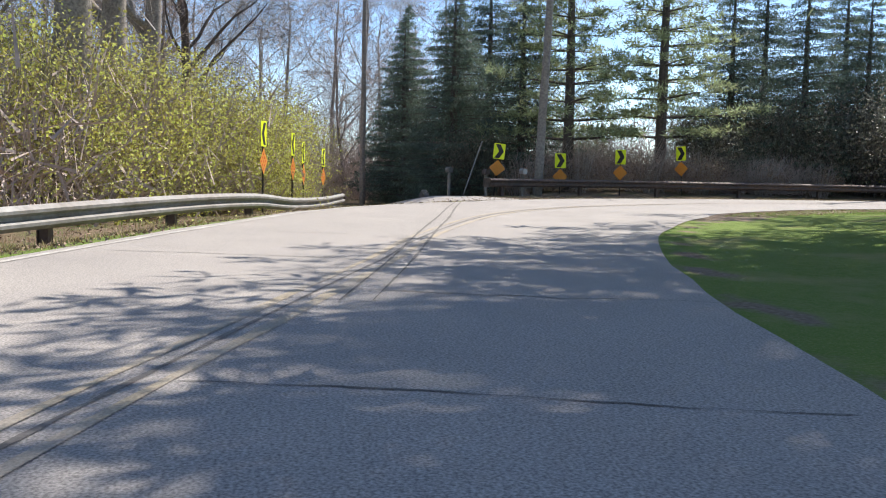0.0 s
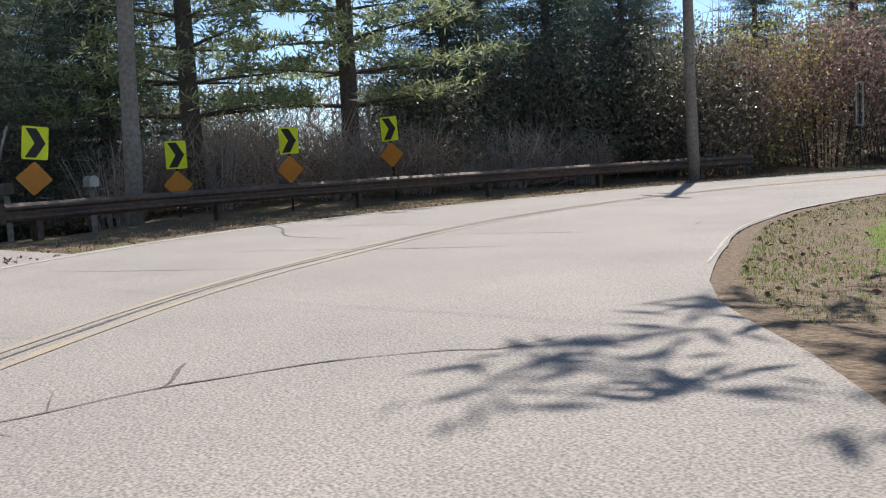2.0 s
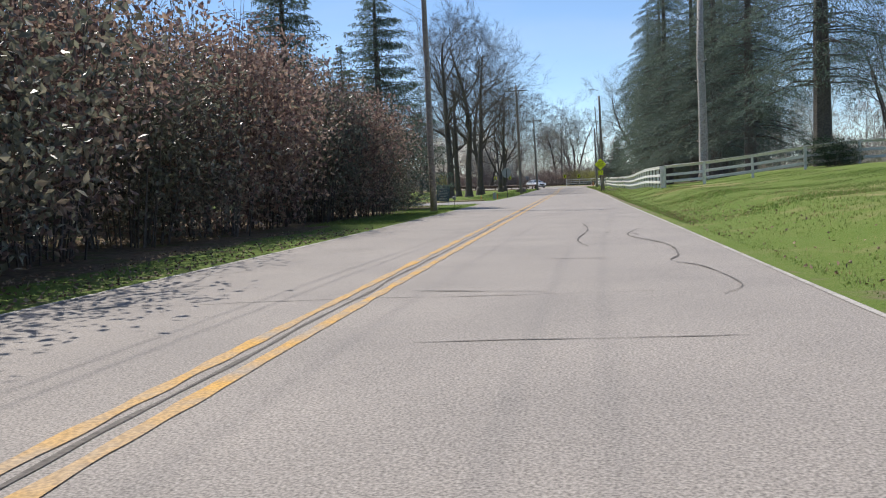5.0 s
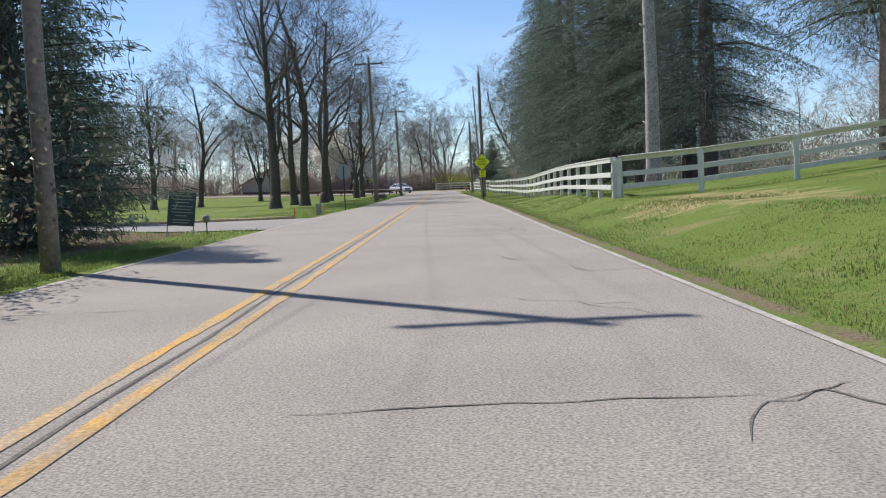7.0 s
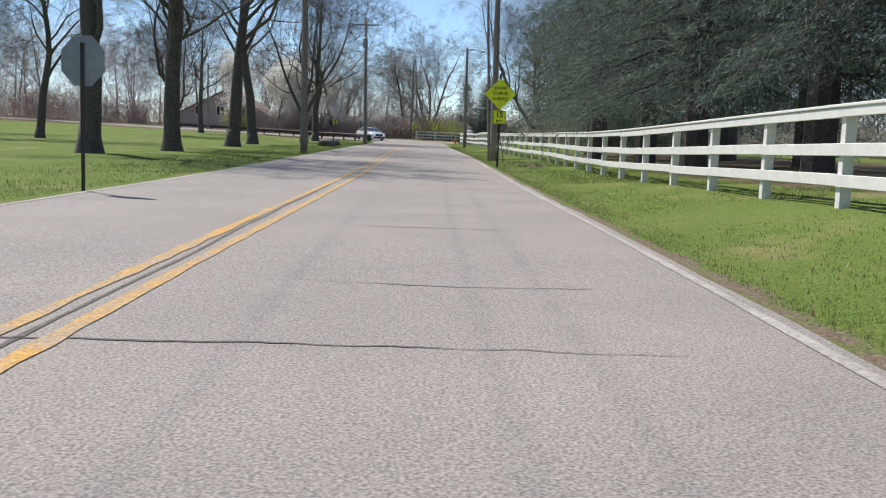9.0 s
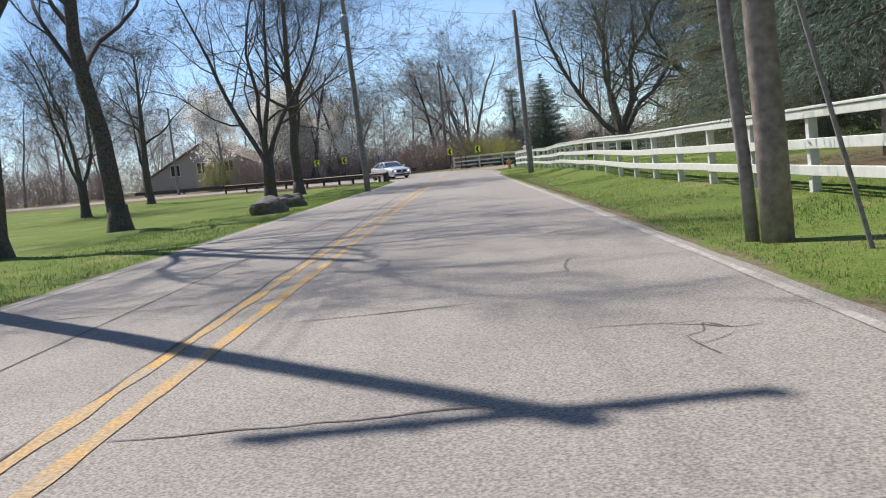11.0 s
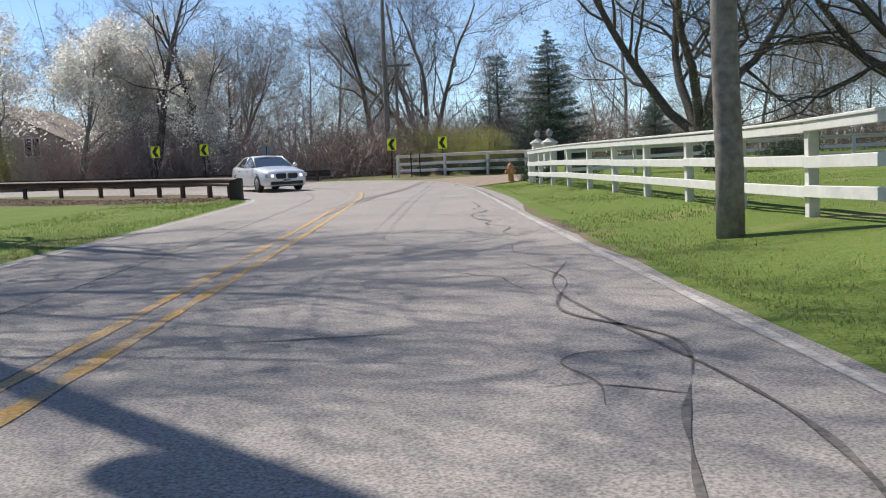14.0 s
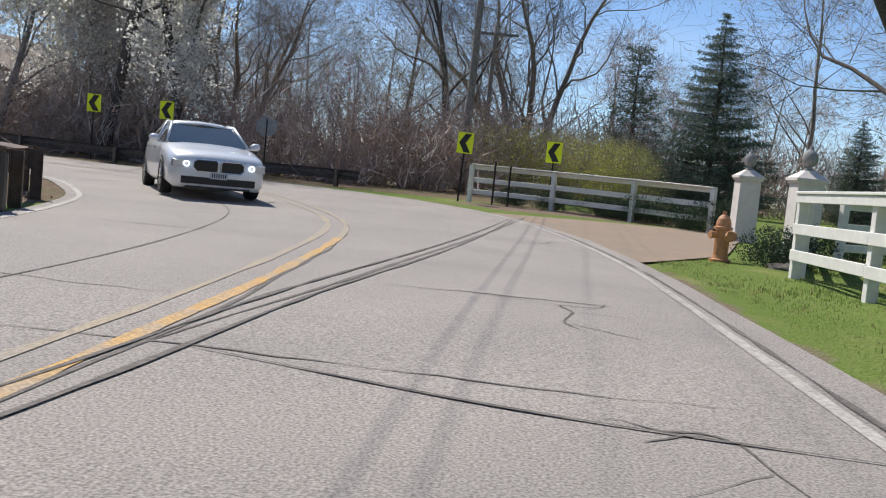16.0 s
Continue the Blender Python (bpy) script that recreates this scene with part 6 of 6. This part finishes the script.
# ---- hydrant ----
hy = thing("fire_hydrant", "faded orange fire hydrant on the grass", "hydrant", (2.78, 82.8, gz(2.78, 82.8)), 20)
g = Geo()
g.lathe([(0.17, -0.1), (0.17, 0.04), (0.13, 0.05), (0.115, 0.10), (0.115, 0.50), (0.15, 0.51), (0.15, 0.55), (0.12, 0.56), (0.12, 0.60), (0.10, 0.68), (0.06, 0.73), (0.03, 0.745), (0.03, 0.80), (0.0, 0.80)], sides=16)
bo = part("barrel", g, HYDRANT, hy, smooth=False)
for a, rr, ln in ((0, 0.055, 0.19), (180, 0.055, 0.19), (270, 0.075, 0.21)):
    g = Geo()
    v_ = Vector((math.cos(radians(a)), math.sin(radians(a)), 0))
    g.tube([v_ * 0.08 + Vector((0, 0, 0.42)), v_ * ln + Vector((0, 0, 0.42))], rr, 10)
    g.tube([v_ * ln + Vector((0, 0, 0.42)), v_ * (ln + 0.035) + Vector((0, 0, 0.42))], rr * 1.2, 8)
    part("nozzle", g, HYDRANT, bo)


# ---- stones, boxes, stakes, debris ----
def boulder(label, at, size, seed):
    q = random.Random(seed)
    bm = bmesh.new()
    bmesh.ops.create_icosphere(bm, subdivisions=3, radius=1.0)
    for v in bm.verts:
        n_ = noise.noise(v.co * 1.3 + Vector((seed, 0, 0))) * 0.35 + noise.noise(v.co * 3.5 + Vector((0, seed, 0))) * 0.12
        v.co *= 1 + n_
        v.co.x, v.co.y, v.co.z = v.co.x * size[0], v.co.y * size[1], max(v.co.z, -0.4) * size[2]
    me_ = bpy.data.meshes.new("boulder")
    bm.to_mesh(me_)
    bm.free()
    me_.materials.append(STONE)
    ob = new("boulder", me_)
    ob.matrix_basis = pose(at[0], at[1], gz(*at) + size[2] * 0.25, 0, 0, q.uniform(0, 360))
    return tagged(ob, label, "boulder")


boulder("large dark weathered boulder on the verge", (-6.95, 38.3), (0.82, 0.58, 0.46), 3)
boulder("smaller dark boulder behind a larger one", (-7.1, 42.6), (0.68, 0.5, 0.42), 5)
boulder("pale stone beside the side street", (-3.4, -102.6), (0.17, 0.15, 0.2), 8)
boulder("flat dark stone by the fence", (3.6, 82.0), (0.3, 0.22, 0.1), 9)
ub = thing("utility_box", "small grey utility pedestal on the lawn", "utility box", (-5.5, -17.2, gz(-5.5, -17.2)))
g = Geo()
g.box(0, 0, 0.18, 0.2, 0.2, 0.5)
g.box(0, 0, 0.44, 0.23, 0.23, 0.05)
part("case", g, SIGN_GREY, ub)
for p in ((-6.3, -18.5), (-5.35, -16.9), (-7.1, 79.2)):
    f_ = thing("marker_stake", "small orange marker stake in the grass", "marker", (p[0], p[1], gz(*p)))
    g = Geo()
    g.tube([(0, 0, -0.1), (0.03, 0, 0.34)], 0.022, 6)
    part("stake", g, ORANGE_TAPE, f_)
kb = thing("straw_log", "straw-coloured erosion log along the driveway edge", "edging", (0, 0, 0))
g = Geo()
g.tube([(x, -21.35 + 0.105 * (-5.6 - x), gz(x, -21.35 + 0.105 * (-5.6 - x)) + 0.03 + 0.015 * (k % 2)) for k, x in enumerate(np.arange(-5.8, -23, -0.9))], 0.075, 7)
part("log", g, STRAW, kb, smooth=True)
bl = thing("garden_light", "small round garden light on a short stake", "lamp", (-6.3, -31.9, gz(-6.3, -31.9)))
g = Geo()
g.tube([(0, 0, -0.1), (0, 0, 0.3)], 0.015, 6)
part("stake", g, SIGN_POST, bl)
g = Geo()
g.lathe([(0.02, 0.29), (0.07, 0.32), (0.10, 0.38), (0.09, 0.45), (0.05, 0.49), (0.0, 0.5)], sides=14)
part("globe", g, URN, bl, smooth=True)
db = thing("fallen_branch", "fallen dry branch with dead leaves on the grass", "branch", (3.3, 8.4, gz(3.3, 8.4)))
g = Geo()
q = random.Random(4)
for _ in range(9):
    a = q.random() * 6.28
    p = Vector((q.gauss(0, 0.25), q.gauss(0, 0.2), 0.03))
    g.tube([p, p + Vector((math.cos(a) * 0.3, math.sin(a) * 0.3, q.uniform(0, 0.15))), p + Vector((math.cos(a) * 0.6, math.sin(a) * 0.5, q.uniform(0.0, 0.22)))], [0.014, 0.009, 0.004], 4)
part("branchwork", g, BARK, db)
leaves("dead_leaves", db, [Vector((q.gauss(0, 0.3), q.gauss(0, 0.22), abs(q.gauss(0.05, 0.07)))) for _ in range(90)], 0.09, 0.05, LEAF_LITTER, 5)

# pale snag behind the fence corner
sn = thing("dead_trunk", "tall pale dead trunk behind the white fence", "tree", (8.2, -16.8, gz(8.2, -16.8)))
g = Geo()
g.tube([(0, 0, -0.2), (0.02, 0, 0.6), (0.05, 0.02, 4), (0.0, 0.06, 8), (0.1, 0, 13)], [0.42, 0.31, 0.27, 0.24, 0.17], 12)
for k_ in range(8):
    a = k_ * 2.4
    zz = 1.2 + k_ * 1.3
    g.tube([(0.2 * math.cos(a), 0.2 * math.sin(a), zz), (0.42 * math.cos(a), 0.42 * math.sin(a), zz + 0.12)], [0.05, 0.03], 6)
part("trunk", g, SNAG, sn, smooth=True)


# ---- silver saloon ----
def saloon(at, turn):
    """A four-door saloon from lengthwise sections: x forward, y left."""
    ob = thing("saloon_car", "clean silver four-door saloon car coming round the bend", "car", (at[0], at[1], gz(*at) + ROAD_Z), turn)
    # stations: x, half width at the sill, half width at the belt, height of the lower edge, belt height
    st_ = [(2.47, 0.66, 0.66, 0.24, 0.63), (2.42, 0.80, 0.80, 0.20, 0.72), (2.24, 0.87, 0.86, 0.18, 0.80), (1.85, 0.90, 0.89, 0.22, 0.85), (1.4, 0.92, 0.91, 0.24, 0.92), (0.95, 0.92, 0.91, 0.22, 0.97), (0.3, 0.92, 0.90, 0.20, 0.98),
           (-0.6, 0.92, 0.90, 0.20, 1.00), (-1.3, 0.92, 0.90, 0.24, 1.02), (-1.8, 0.90, 0.87, 0.26, 1.04), (-2.2, 0.86, 0.82, 0.28, 1.04), (-2.42, 0.76, 0.74, 0.34, 1.00), (-2.47, 0.70, 0.70, 0.45, 0.82)]
    g = Geo()
    ring = []
    for x, ws_, wb, z0_, zb in st_:
        mid = (z0_ + zb) / 2
        half = [(ws_ * 0.9, z0_), (ws_, z0_ + 0.08), (ws_ + 0.015, mid), (wb + 0.005, zb - 0.10), (wb - 0.03, zb - 0.02), (wb - 0.12, zb + 0.02), (wb * 0.5, zb + 0.05), (0, zb + 0.06)]
        ring.append([(x, w, z) for w, z in half] + [(x, -w, z) for w, z in half[-2::-1]])
    m_ = len(ring[0])
    g.add([p for r_ in ring for p in r_], [(i * m_ + k, i * m_ + k + 1, (i + 1) * m_ + k + 1, (i + 1) * m_ + k) for i in range(len(ring) - 1) for k in range(m_ - 1)] + [tuple(range(m_))[::-1], tuple((len(ring) - 1) * m_ + k for k in range(m_))]
          + [((i + 1) * m_, (i + 1) * m_ + m_ - 1, i * m_ + m_ - 1, i * m_) for i in range(len(ring) - 1)])
    body = part("body", g, CAR_SILVER, ob, smooth=True)
    # cabin: roof in paint, glass below it
    sec = [(1.0, 0.80, 0.98, 0.78, 1.00), (0.25, 0.82, 1.0, 0.60, 1.40), (-0.45, 0.82, 1.0, 0.60, 1.47), (-1.1, 0.80, 1.02, 0.58, 1.42), (-1.95, 0.72, 1.06, 0.66, 1.09)]
    g = Geo()
    top = []
    for x, wb, zb, wt, zt in sec[1:4]:
        top.append([(x, -wt - 0.02, zt - 0.05), (x, -wt * 0.8, zt + 0.005), (x, 0, zt + 0.03), (x, wt * 0.8, zt + 0.005), (x, wt + 0.02, zt - 0.05)])
    g.add([p for r_ in top for p in r_] + [(p[0], p[1] * 0.97, p[2] - 0.03) for r_ in top for p in r_], [(i * 5 + k, i * 5 + k + 1, (i + 1) * 5 + k + 1, (i + 1) * 5 + k) for i in range(2) for k in range(4)] + [(15 + (i + 1) * 5 + k, 15 + (i + 1) * 5 + k + 1, 15 + i * 5 + k + 1, 15 + i * 5 + k) for i in range(2) for k in range(4)] + [(0, 15, 16, 1), (1, 16, 17, 2), (2, 17, 18, 3), (3, 18, 19, 4), (10, 11, 26, 25), (11, 12, 27, 26), (12, 13, 28, 27), (13, 14, 29, 28)])
    part("roof", g, CAR_SILVER, ob, smooth=True)

    def pane(name_, q4, mat_=GLASS):
        gg = Geo()
        c_ = [Vector(p) for p in q4]
        nn = (c_[1] - c_[0]).cross(c_[3] - c_[0]).normalized() * 0.006
        gg.add([tuple(p) for p in c_] + [tuple(p - nn) for p in c_], [(0, 1, 2, 3), (7, 6, 5, 4), (0, 4, 5, 1), (1, 5, 6, 2), (2, 6, 7, 3), (3, 7, 4, 0)])
        return part(name_, gg, mat_, ob)

    pane("windscreen", [(1.02, -0.76, 1.0), (1.02, 0.76, 1.0), (0.24, 0.60, 1.385), (0.24, -0.60, 1.385)])
    pane("rear_window", [(-1.9, 0.66, 1.08), (-1.9, -0.66, 1.08), (-1.1, -0.57, 1.40), (-1.1, 0.57, 1.40)])
    for s in (1, -1):
        side = [(0.88, s * 0.83, 0.99), (-0.28, s * 0.85, 1.0), (-0.28, s * 0.635, 1.41), (0.24, s * 0.635, 1.36)]
        pane("side_window", side if s < 0 else side[::-1])
        side = [(-0.36, s * 0.85, 1.0), (-1.55, s * 0.80, 1.06), (-1.08, s * 0.61, 1.385), (-0.36, s * 0.635, 1.41)]
        pane("side_window", side if s < 0 else side[::-1])
        g = Geo()
        g.tube([(1.03, s * 0.80, 0.99), (0.24, s * 0.63, 1.395), (-0.45, s * 0.635, 1.44), (-1.1, s * 0.60, 1.40), (-1.95, s * 0.72, 1.07)], [0.03, 0.035, 0.03, 0.035, 0.04], 6)
        g.tube([(-0.32, s * 0.86, 0.98), (-0.32, s * 0.645, 1.42)], 0.03, 6)
        part("pillar", g, CAR_SILVER, ob, smooth=True)
        g = Geo()
        g.tube([(0.74, s * 0.90, 1.03), (0.73, s * 0.97, 1.05), (0.72, s * 1.06, 1.055), (0.72, s * 1.10, 1.05)], [0.04, 0.075, 0.075, 0.04], 8)
        g.box(0.76, s * 0.89, 0.995, 0.05, 0.12, 0.035)
        part("wing_mirror", g, CAR_SILVER, ob, smooth=True)
        for x in (1.45, -1.45):
            g = Geo()
            a_ = s * 0.95
            prof = [(0.20, -0.10), (0.31, -0.11), (0.335, -0.07), (0.335, 0.07), (0.31, 0.11), (0.20, 0.10)]
            nn = 22
            g.add([(x + r_ * math.cos(2 * math.pi * k / nn), s * 0.83 + o, 0.335 + r_ * math.sin(2 * math.pi * k / nn)) for r_, o in prof for k in range(nn)], [(i * nn + k, i * nn + (k + 1) % nn, (i + 1) * nn + (k + 1) % nn, (i + 1) * nn + k) for i in range(5) for k in range(nn)])
            wheel = part("wheel", g, TYRE, ob, "black tyre")
            g = Geo()
            for k in range(10):
                t_ = 2 * math.pi * k / 10
                g.box(x + 0.12 * math.cos(t_), s * 0.925, 0.335 + 0.12 * math.sin(t_), 0.20, 0.02, 0.025, pose(0, 0, 0, 0, -math.degrees(t_), 0).to_3x3())
            g.tube([(x, s * 0.90, 0.335), (x, s * 0.94, 0.335)], 0.05, 10)
            part("rim", g, CHROME, wheel, "silver spoked rim")
            g = Geo()
            g.add([(x + r_ * math.cos(math.pi * k / 14), s * 0.925, max(0.335 + r_ * math.sin(math.pi * k / 14), 0.25)) for r_ in (0.34, 0.40) for k in range(15)], [(k, k + 1, 16 + k, 15 + k) if s > 0 else (15 + k, 16 + k, k + 1, k) for k in range(14)])
            part("arch", g, CAR_BLACK, ob)
        hl = Geo()
        hl.box(2.425, s * 0.68, 0.625, 0.10, 0.36, 0.13, pose(0, 0, 0, 0, 10, -s * 16).to_3x3())
        lamp = part("headlight", hl, LAMP_GLASS, ob, "clear headlight")
        g = Geo()
        for cy_ in (0.60, 0.74):
            g.tube([(2.492 - (cy_ - 0.6) * 0.3, s * cy_ + 0.05 * math.cos(t_), 0.625 + 0.045 * math.sin(t_)) for t_ in np.linspace(0, 2 * math.pi, 13)], 0.012, 5)
        part("lamp_ring", g, LAMP_LIT, lamp, "bright ring of the headlight")
        g = Geo()
        shape = [(0.03, 0.50), (0.40, 0.50), (0.46, 0.56), (0.46, 0.66), (0.40, 0.71), (0.06, 0.71), (0.03, 0.67)]
        front = [(2.495 - 0.02 * (y_ / 0.46), s * y_, z_) for y_, z_ in shape]
        nn = len(front)
        order = list(range(nn)) if s > 0 else list(range(nn))[::-1]
        g.add(front + [(x_ - 0.08, y_, z_) for x_, y_, z_ in front], [tuple(order)] + [(order[(k + 1) % nn], order[k], nn + order[k], nn + order[(k + 1) % nn]) for k in range(nn)])
        gr_ = part("grille", g, CAR_BLACK, ob, "black kidney-shaped grille")
        g = Geo()
        g.tube([(x_ + 0.004, y_, z_) for x_, y_, z_ in front + front[:1]], 0.011, 5)
        part("surround", g, CHROME, gr_, "chrome surround")
        g = Geo()
        for k_ in (0.2, -0.9):
            g.box(k_, s * 0.925, 0.87, 0.16, 0.02, 0.025)
        part("door_handle", g, CHROME, ob)
    g = Geo()
    g.box(2.44, 0, 0.33, 0.09, 1.36, 0.13)
    g.box(2.40, 0, 0.22, 0.1, 1.2, 0.06)
    part("air_intake", g, CAR_BLACK, ob)
    g = Geo()
    g.box(2.50, 0, 0.44, 0.02, 0.32, 0.13)
    pl_ = part("number_plate", g, PLATE, ob)
    g = Geo()
    for k_ in range(7):
        g.box(2.513, -0.12 + 0.04 * k_, 0.44, 0.004, 0.018, 0.07)
    part("writing", g, SIGN_BLACK, pl_)
    return ob


saloon((-7.2, 87.0), -62)


# ---- distant houses ----
def house(name, label, at, turn, w, d, eave, ridge):
    ob = thing(name, label, "house", (at[0], at[1], gz(*at)), turn)
    g = Geo()
    g.add([(-w / 2, -d / 2, -0.5), (w / 2, -d / 2, -0.5), (w / 2, d / 2, -0.5), (-w / 2, d / 2, -0.5), (-w / 2, -d / 2, eave), (w / 2, -d / 2, eave), (w / 2, d / 2, eave), (-w / 2, d / 2, eave), (-w / 2, 0, ridge), (w / 2, 0, ridge)],
          [(0, 1, 5, 4), (1, 2, 6, 9, 5), (2, 3, 7, 6), (3, 0, 4, 8, 7)])
    part("wall", g, HOUSE_WALL, ob)
    g = Geo()
    o = 0.4
    for s in (-1, 1):
        a = [(-w / 2 - o, s * (d / 2 + o), eave - o * (ridge - eave) / (d / 2)), (w / 2 + o, s * (d / 2 + o), eave - o * (ridge - eave) / (d / 2)), (w / 2 + o, 0, ridge + 0.03), (-w / 2 - o, 0, ridge + 0.03)]
        g.add(a + [(x, y_, z + 0.15) for x, y_, z in a], [(0, 1, 2, 3), (7, 6, 5, 4), (0, 4, 5, 1), (1, 5, 6, 2), (2, 6, 7, 3), (3, 7, 4, 0)])
    part("roof", g, HOUSE_ROOF, ob)
    for y_ in (3.7, 0.6, -2.6):
        g = Geo()
        g.box(-w / 2 - 0.02, y_, 2.6, 0.06, 1.0, 1.2)
        wn_ = part("window", g, WINDOW_DARK, ob)
        g = Geo()
        for cy, cz, sy_, sz_ in ((0, 0.63, 1.16, 0.09), (0, -0.63, 1.16, 0.09), (-0.54, 0, 0.08, 1.2), (0.54, 0, 0.08, 1.2), (0, 0, 0.12, 1.2)):
            g.box(-w / 2 - 0.05, y_ + cy, 2.6 + cz, 0.06, sy_, sz_)
        part("window_frame", g, FENCE_WHITE, wn_)
    return ob


house("house", "beige sided house with a brown gable roof behind trees", (-29.6, 116.5), 86, 9, 14.0, 2.6 - gz(-29.6, 112), 6.1 - gz(-29.6, 112))


# ---- grass and litter, too many to count ----
def tufts(name, n, where, mat, label, seed, high=0.045, blades=3):
    q = np.random.RandomState(seed)
    pts = where(q, n)
    dr_ = heights(pts, True)[1]
    pts = pts[(dr_ > 0.72) | (dr_ < 0) | (pts[:, 1] < 62) | (pts[:, 1] > 92)]
    pts = pts[~(within(SIDE_ROAD, pts) | within(DRIVE, pts) | within(GRAVEL_MOUTH, pts))]
    zz = heights(pts)
    m = len(pts)
    v, f = [], []
    base = np.column_stack([pts, zz])
    vs = []
    for b in range(blades):
        a = q.uniform(0, 2 * np.pi, m)
        hh = high * q.uniform(0.5, 1.6, m)
        w = 0.004 + 0.005 * q.random_sample(m)
        lean_ = q.uniform(0.2, 0.9, m) * hh
        off = q.normal(0, 0.03, (m, 2))
        p = base + np.column_stack([off, np.zeros(m)])
        dx, dy = np.cos(a), np.sin(a)
        vs.append(np.stack([p + np.column_stack([-dy * w, dx * w, np.full(m, -0.02)]), p + np.column_stack([dy * w, -dx * w, np.full(m, -0.02)]), p + np.column_stack([dx * lean_, dy * lean_, hh])], 1))
    vv = np.concatenate(vs).reshape(-1, 3)
    ff = np.arange(len(vv)).reshape(-1, 3)
    me_ = bpy.data.meshes.new(name)
    me_.from_pydata(vv.tolist(), [], ff.tolist())
    me_.materials.append(mat)
    return tagged(new(name, me_), label, "grass", kind="stuff")


def verge(side, i0, i1, near, far_):
    line = R_LINE if side > 0 else L_LINE
    def where(q, n):
        i = q.uniform(i0, i1 - 1, n)
        k = i.astype(int)
        p = line[k] + (line[k + 1] - line[k]) * (i - k)[:, None]
        d = line[k + 1] - line[k]
        d = d / np.linalg.norm(d, axis=1)[:, None]
        nrm = np.column_stack([d[:, 1], -d[:, 0]]) * side
        return p + nrm * (near + (far_ - near) * q.random_sample(n) ** 1.5)[:, None]
    return where


def index_at(y, x_max=40):
    k = [i for i in range(N_ALONG) if C_LINE[i][0] < x_max and C_LINE[i][1] >= y]
    return k[0]


i_a, i_b, i_c = index_at(-104), index_at(-82), index_at(80)
i_d = index_at(-20)
i_e = [i for i in range(N_ALONG) if C_LINE[i][0] > 5.0 and C_LINE[i][1] < -90][-1]
tufts("grass", 150000, verge(1, i_a, i_c, 0.3, 9.0), GRASS_BLADE, "short green grass on the verge", 1, 0.02)
tufts("grass", 20000, verge(-1, i_d, i_c, 0.35, 4.5), GRASS_BLADE, "short green grass on the verge", 2)
tufts("grass", 9000, verge(-1, index_at(-34), i_d, 0.4, 3), GRASS_BLADE, "short green grass on the verge", 3)
tufts("dry_grass", 7000, verge(1, i_a, i_c, 0.35, 4.5), DRY_BLADE, "dry straw grass along the road edge", 4, 0.04)
tufts("dry_grass", 6000, verge(-1, 60, i_b, 0.4, 2.4), DRY_BLADE, "dry straw and weeds under the guardrail", 5, 0.06)
tufts("weeds", 1800, verge(-1, 60, i_e, 0.8, 3.5), GRASS_BLADE, "green weeds under the guardrail", 6, 0.07)


def litter(name, n, where, seed, label):
    q = np.random.RandomState(seed)
    p = where(q, n)
    z = heights(p)
    ob = new(name, leaf_mesh(name, np.column_stack([p, z + 0.02]), 0.06, 0.035, LEAF_LITTER, seed, out=np.column_stack([q.normal(size=(n, 2)), np.zeros(n)])))
    return tagged(ob, label, "leaf litter", kind="stuff")


def behind_rail(q, n):
    """Points on the strip between the lawn and the inner guardrail."""
    x = q.uniform(-20, -7.6, n)
    return np.column_stack([x, 76.8 + 0.62 * np.clip(-x - 7, 0, 14) + q.uniform(0, 4.5, n)])


litter("leaf_litter", 9000, verge(-1, 60, index_at(-36), 0.25, 2.5), 1, "dry brown leaves along the shaded verge")
litter("leaf_litter", 900, verge(1, i_a, index_at(-70), 0.3, 2.0), 2, "dry brown leaves on bare soil")
litter("leaf_litter", 5000, behind_rail, 3, "dry brown leaves behind the guardrail")
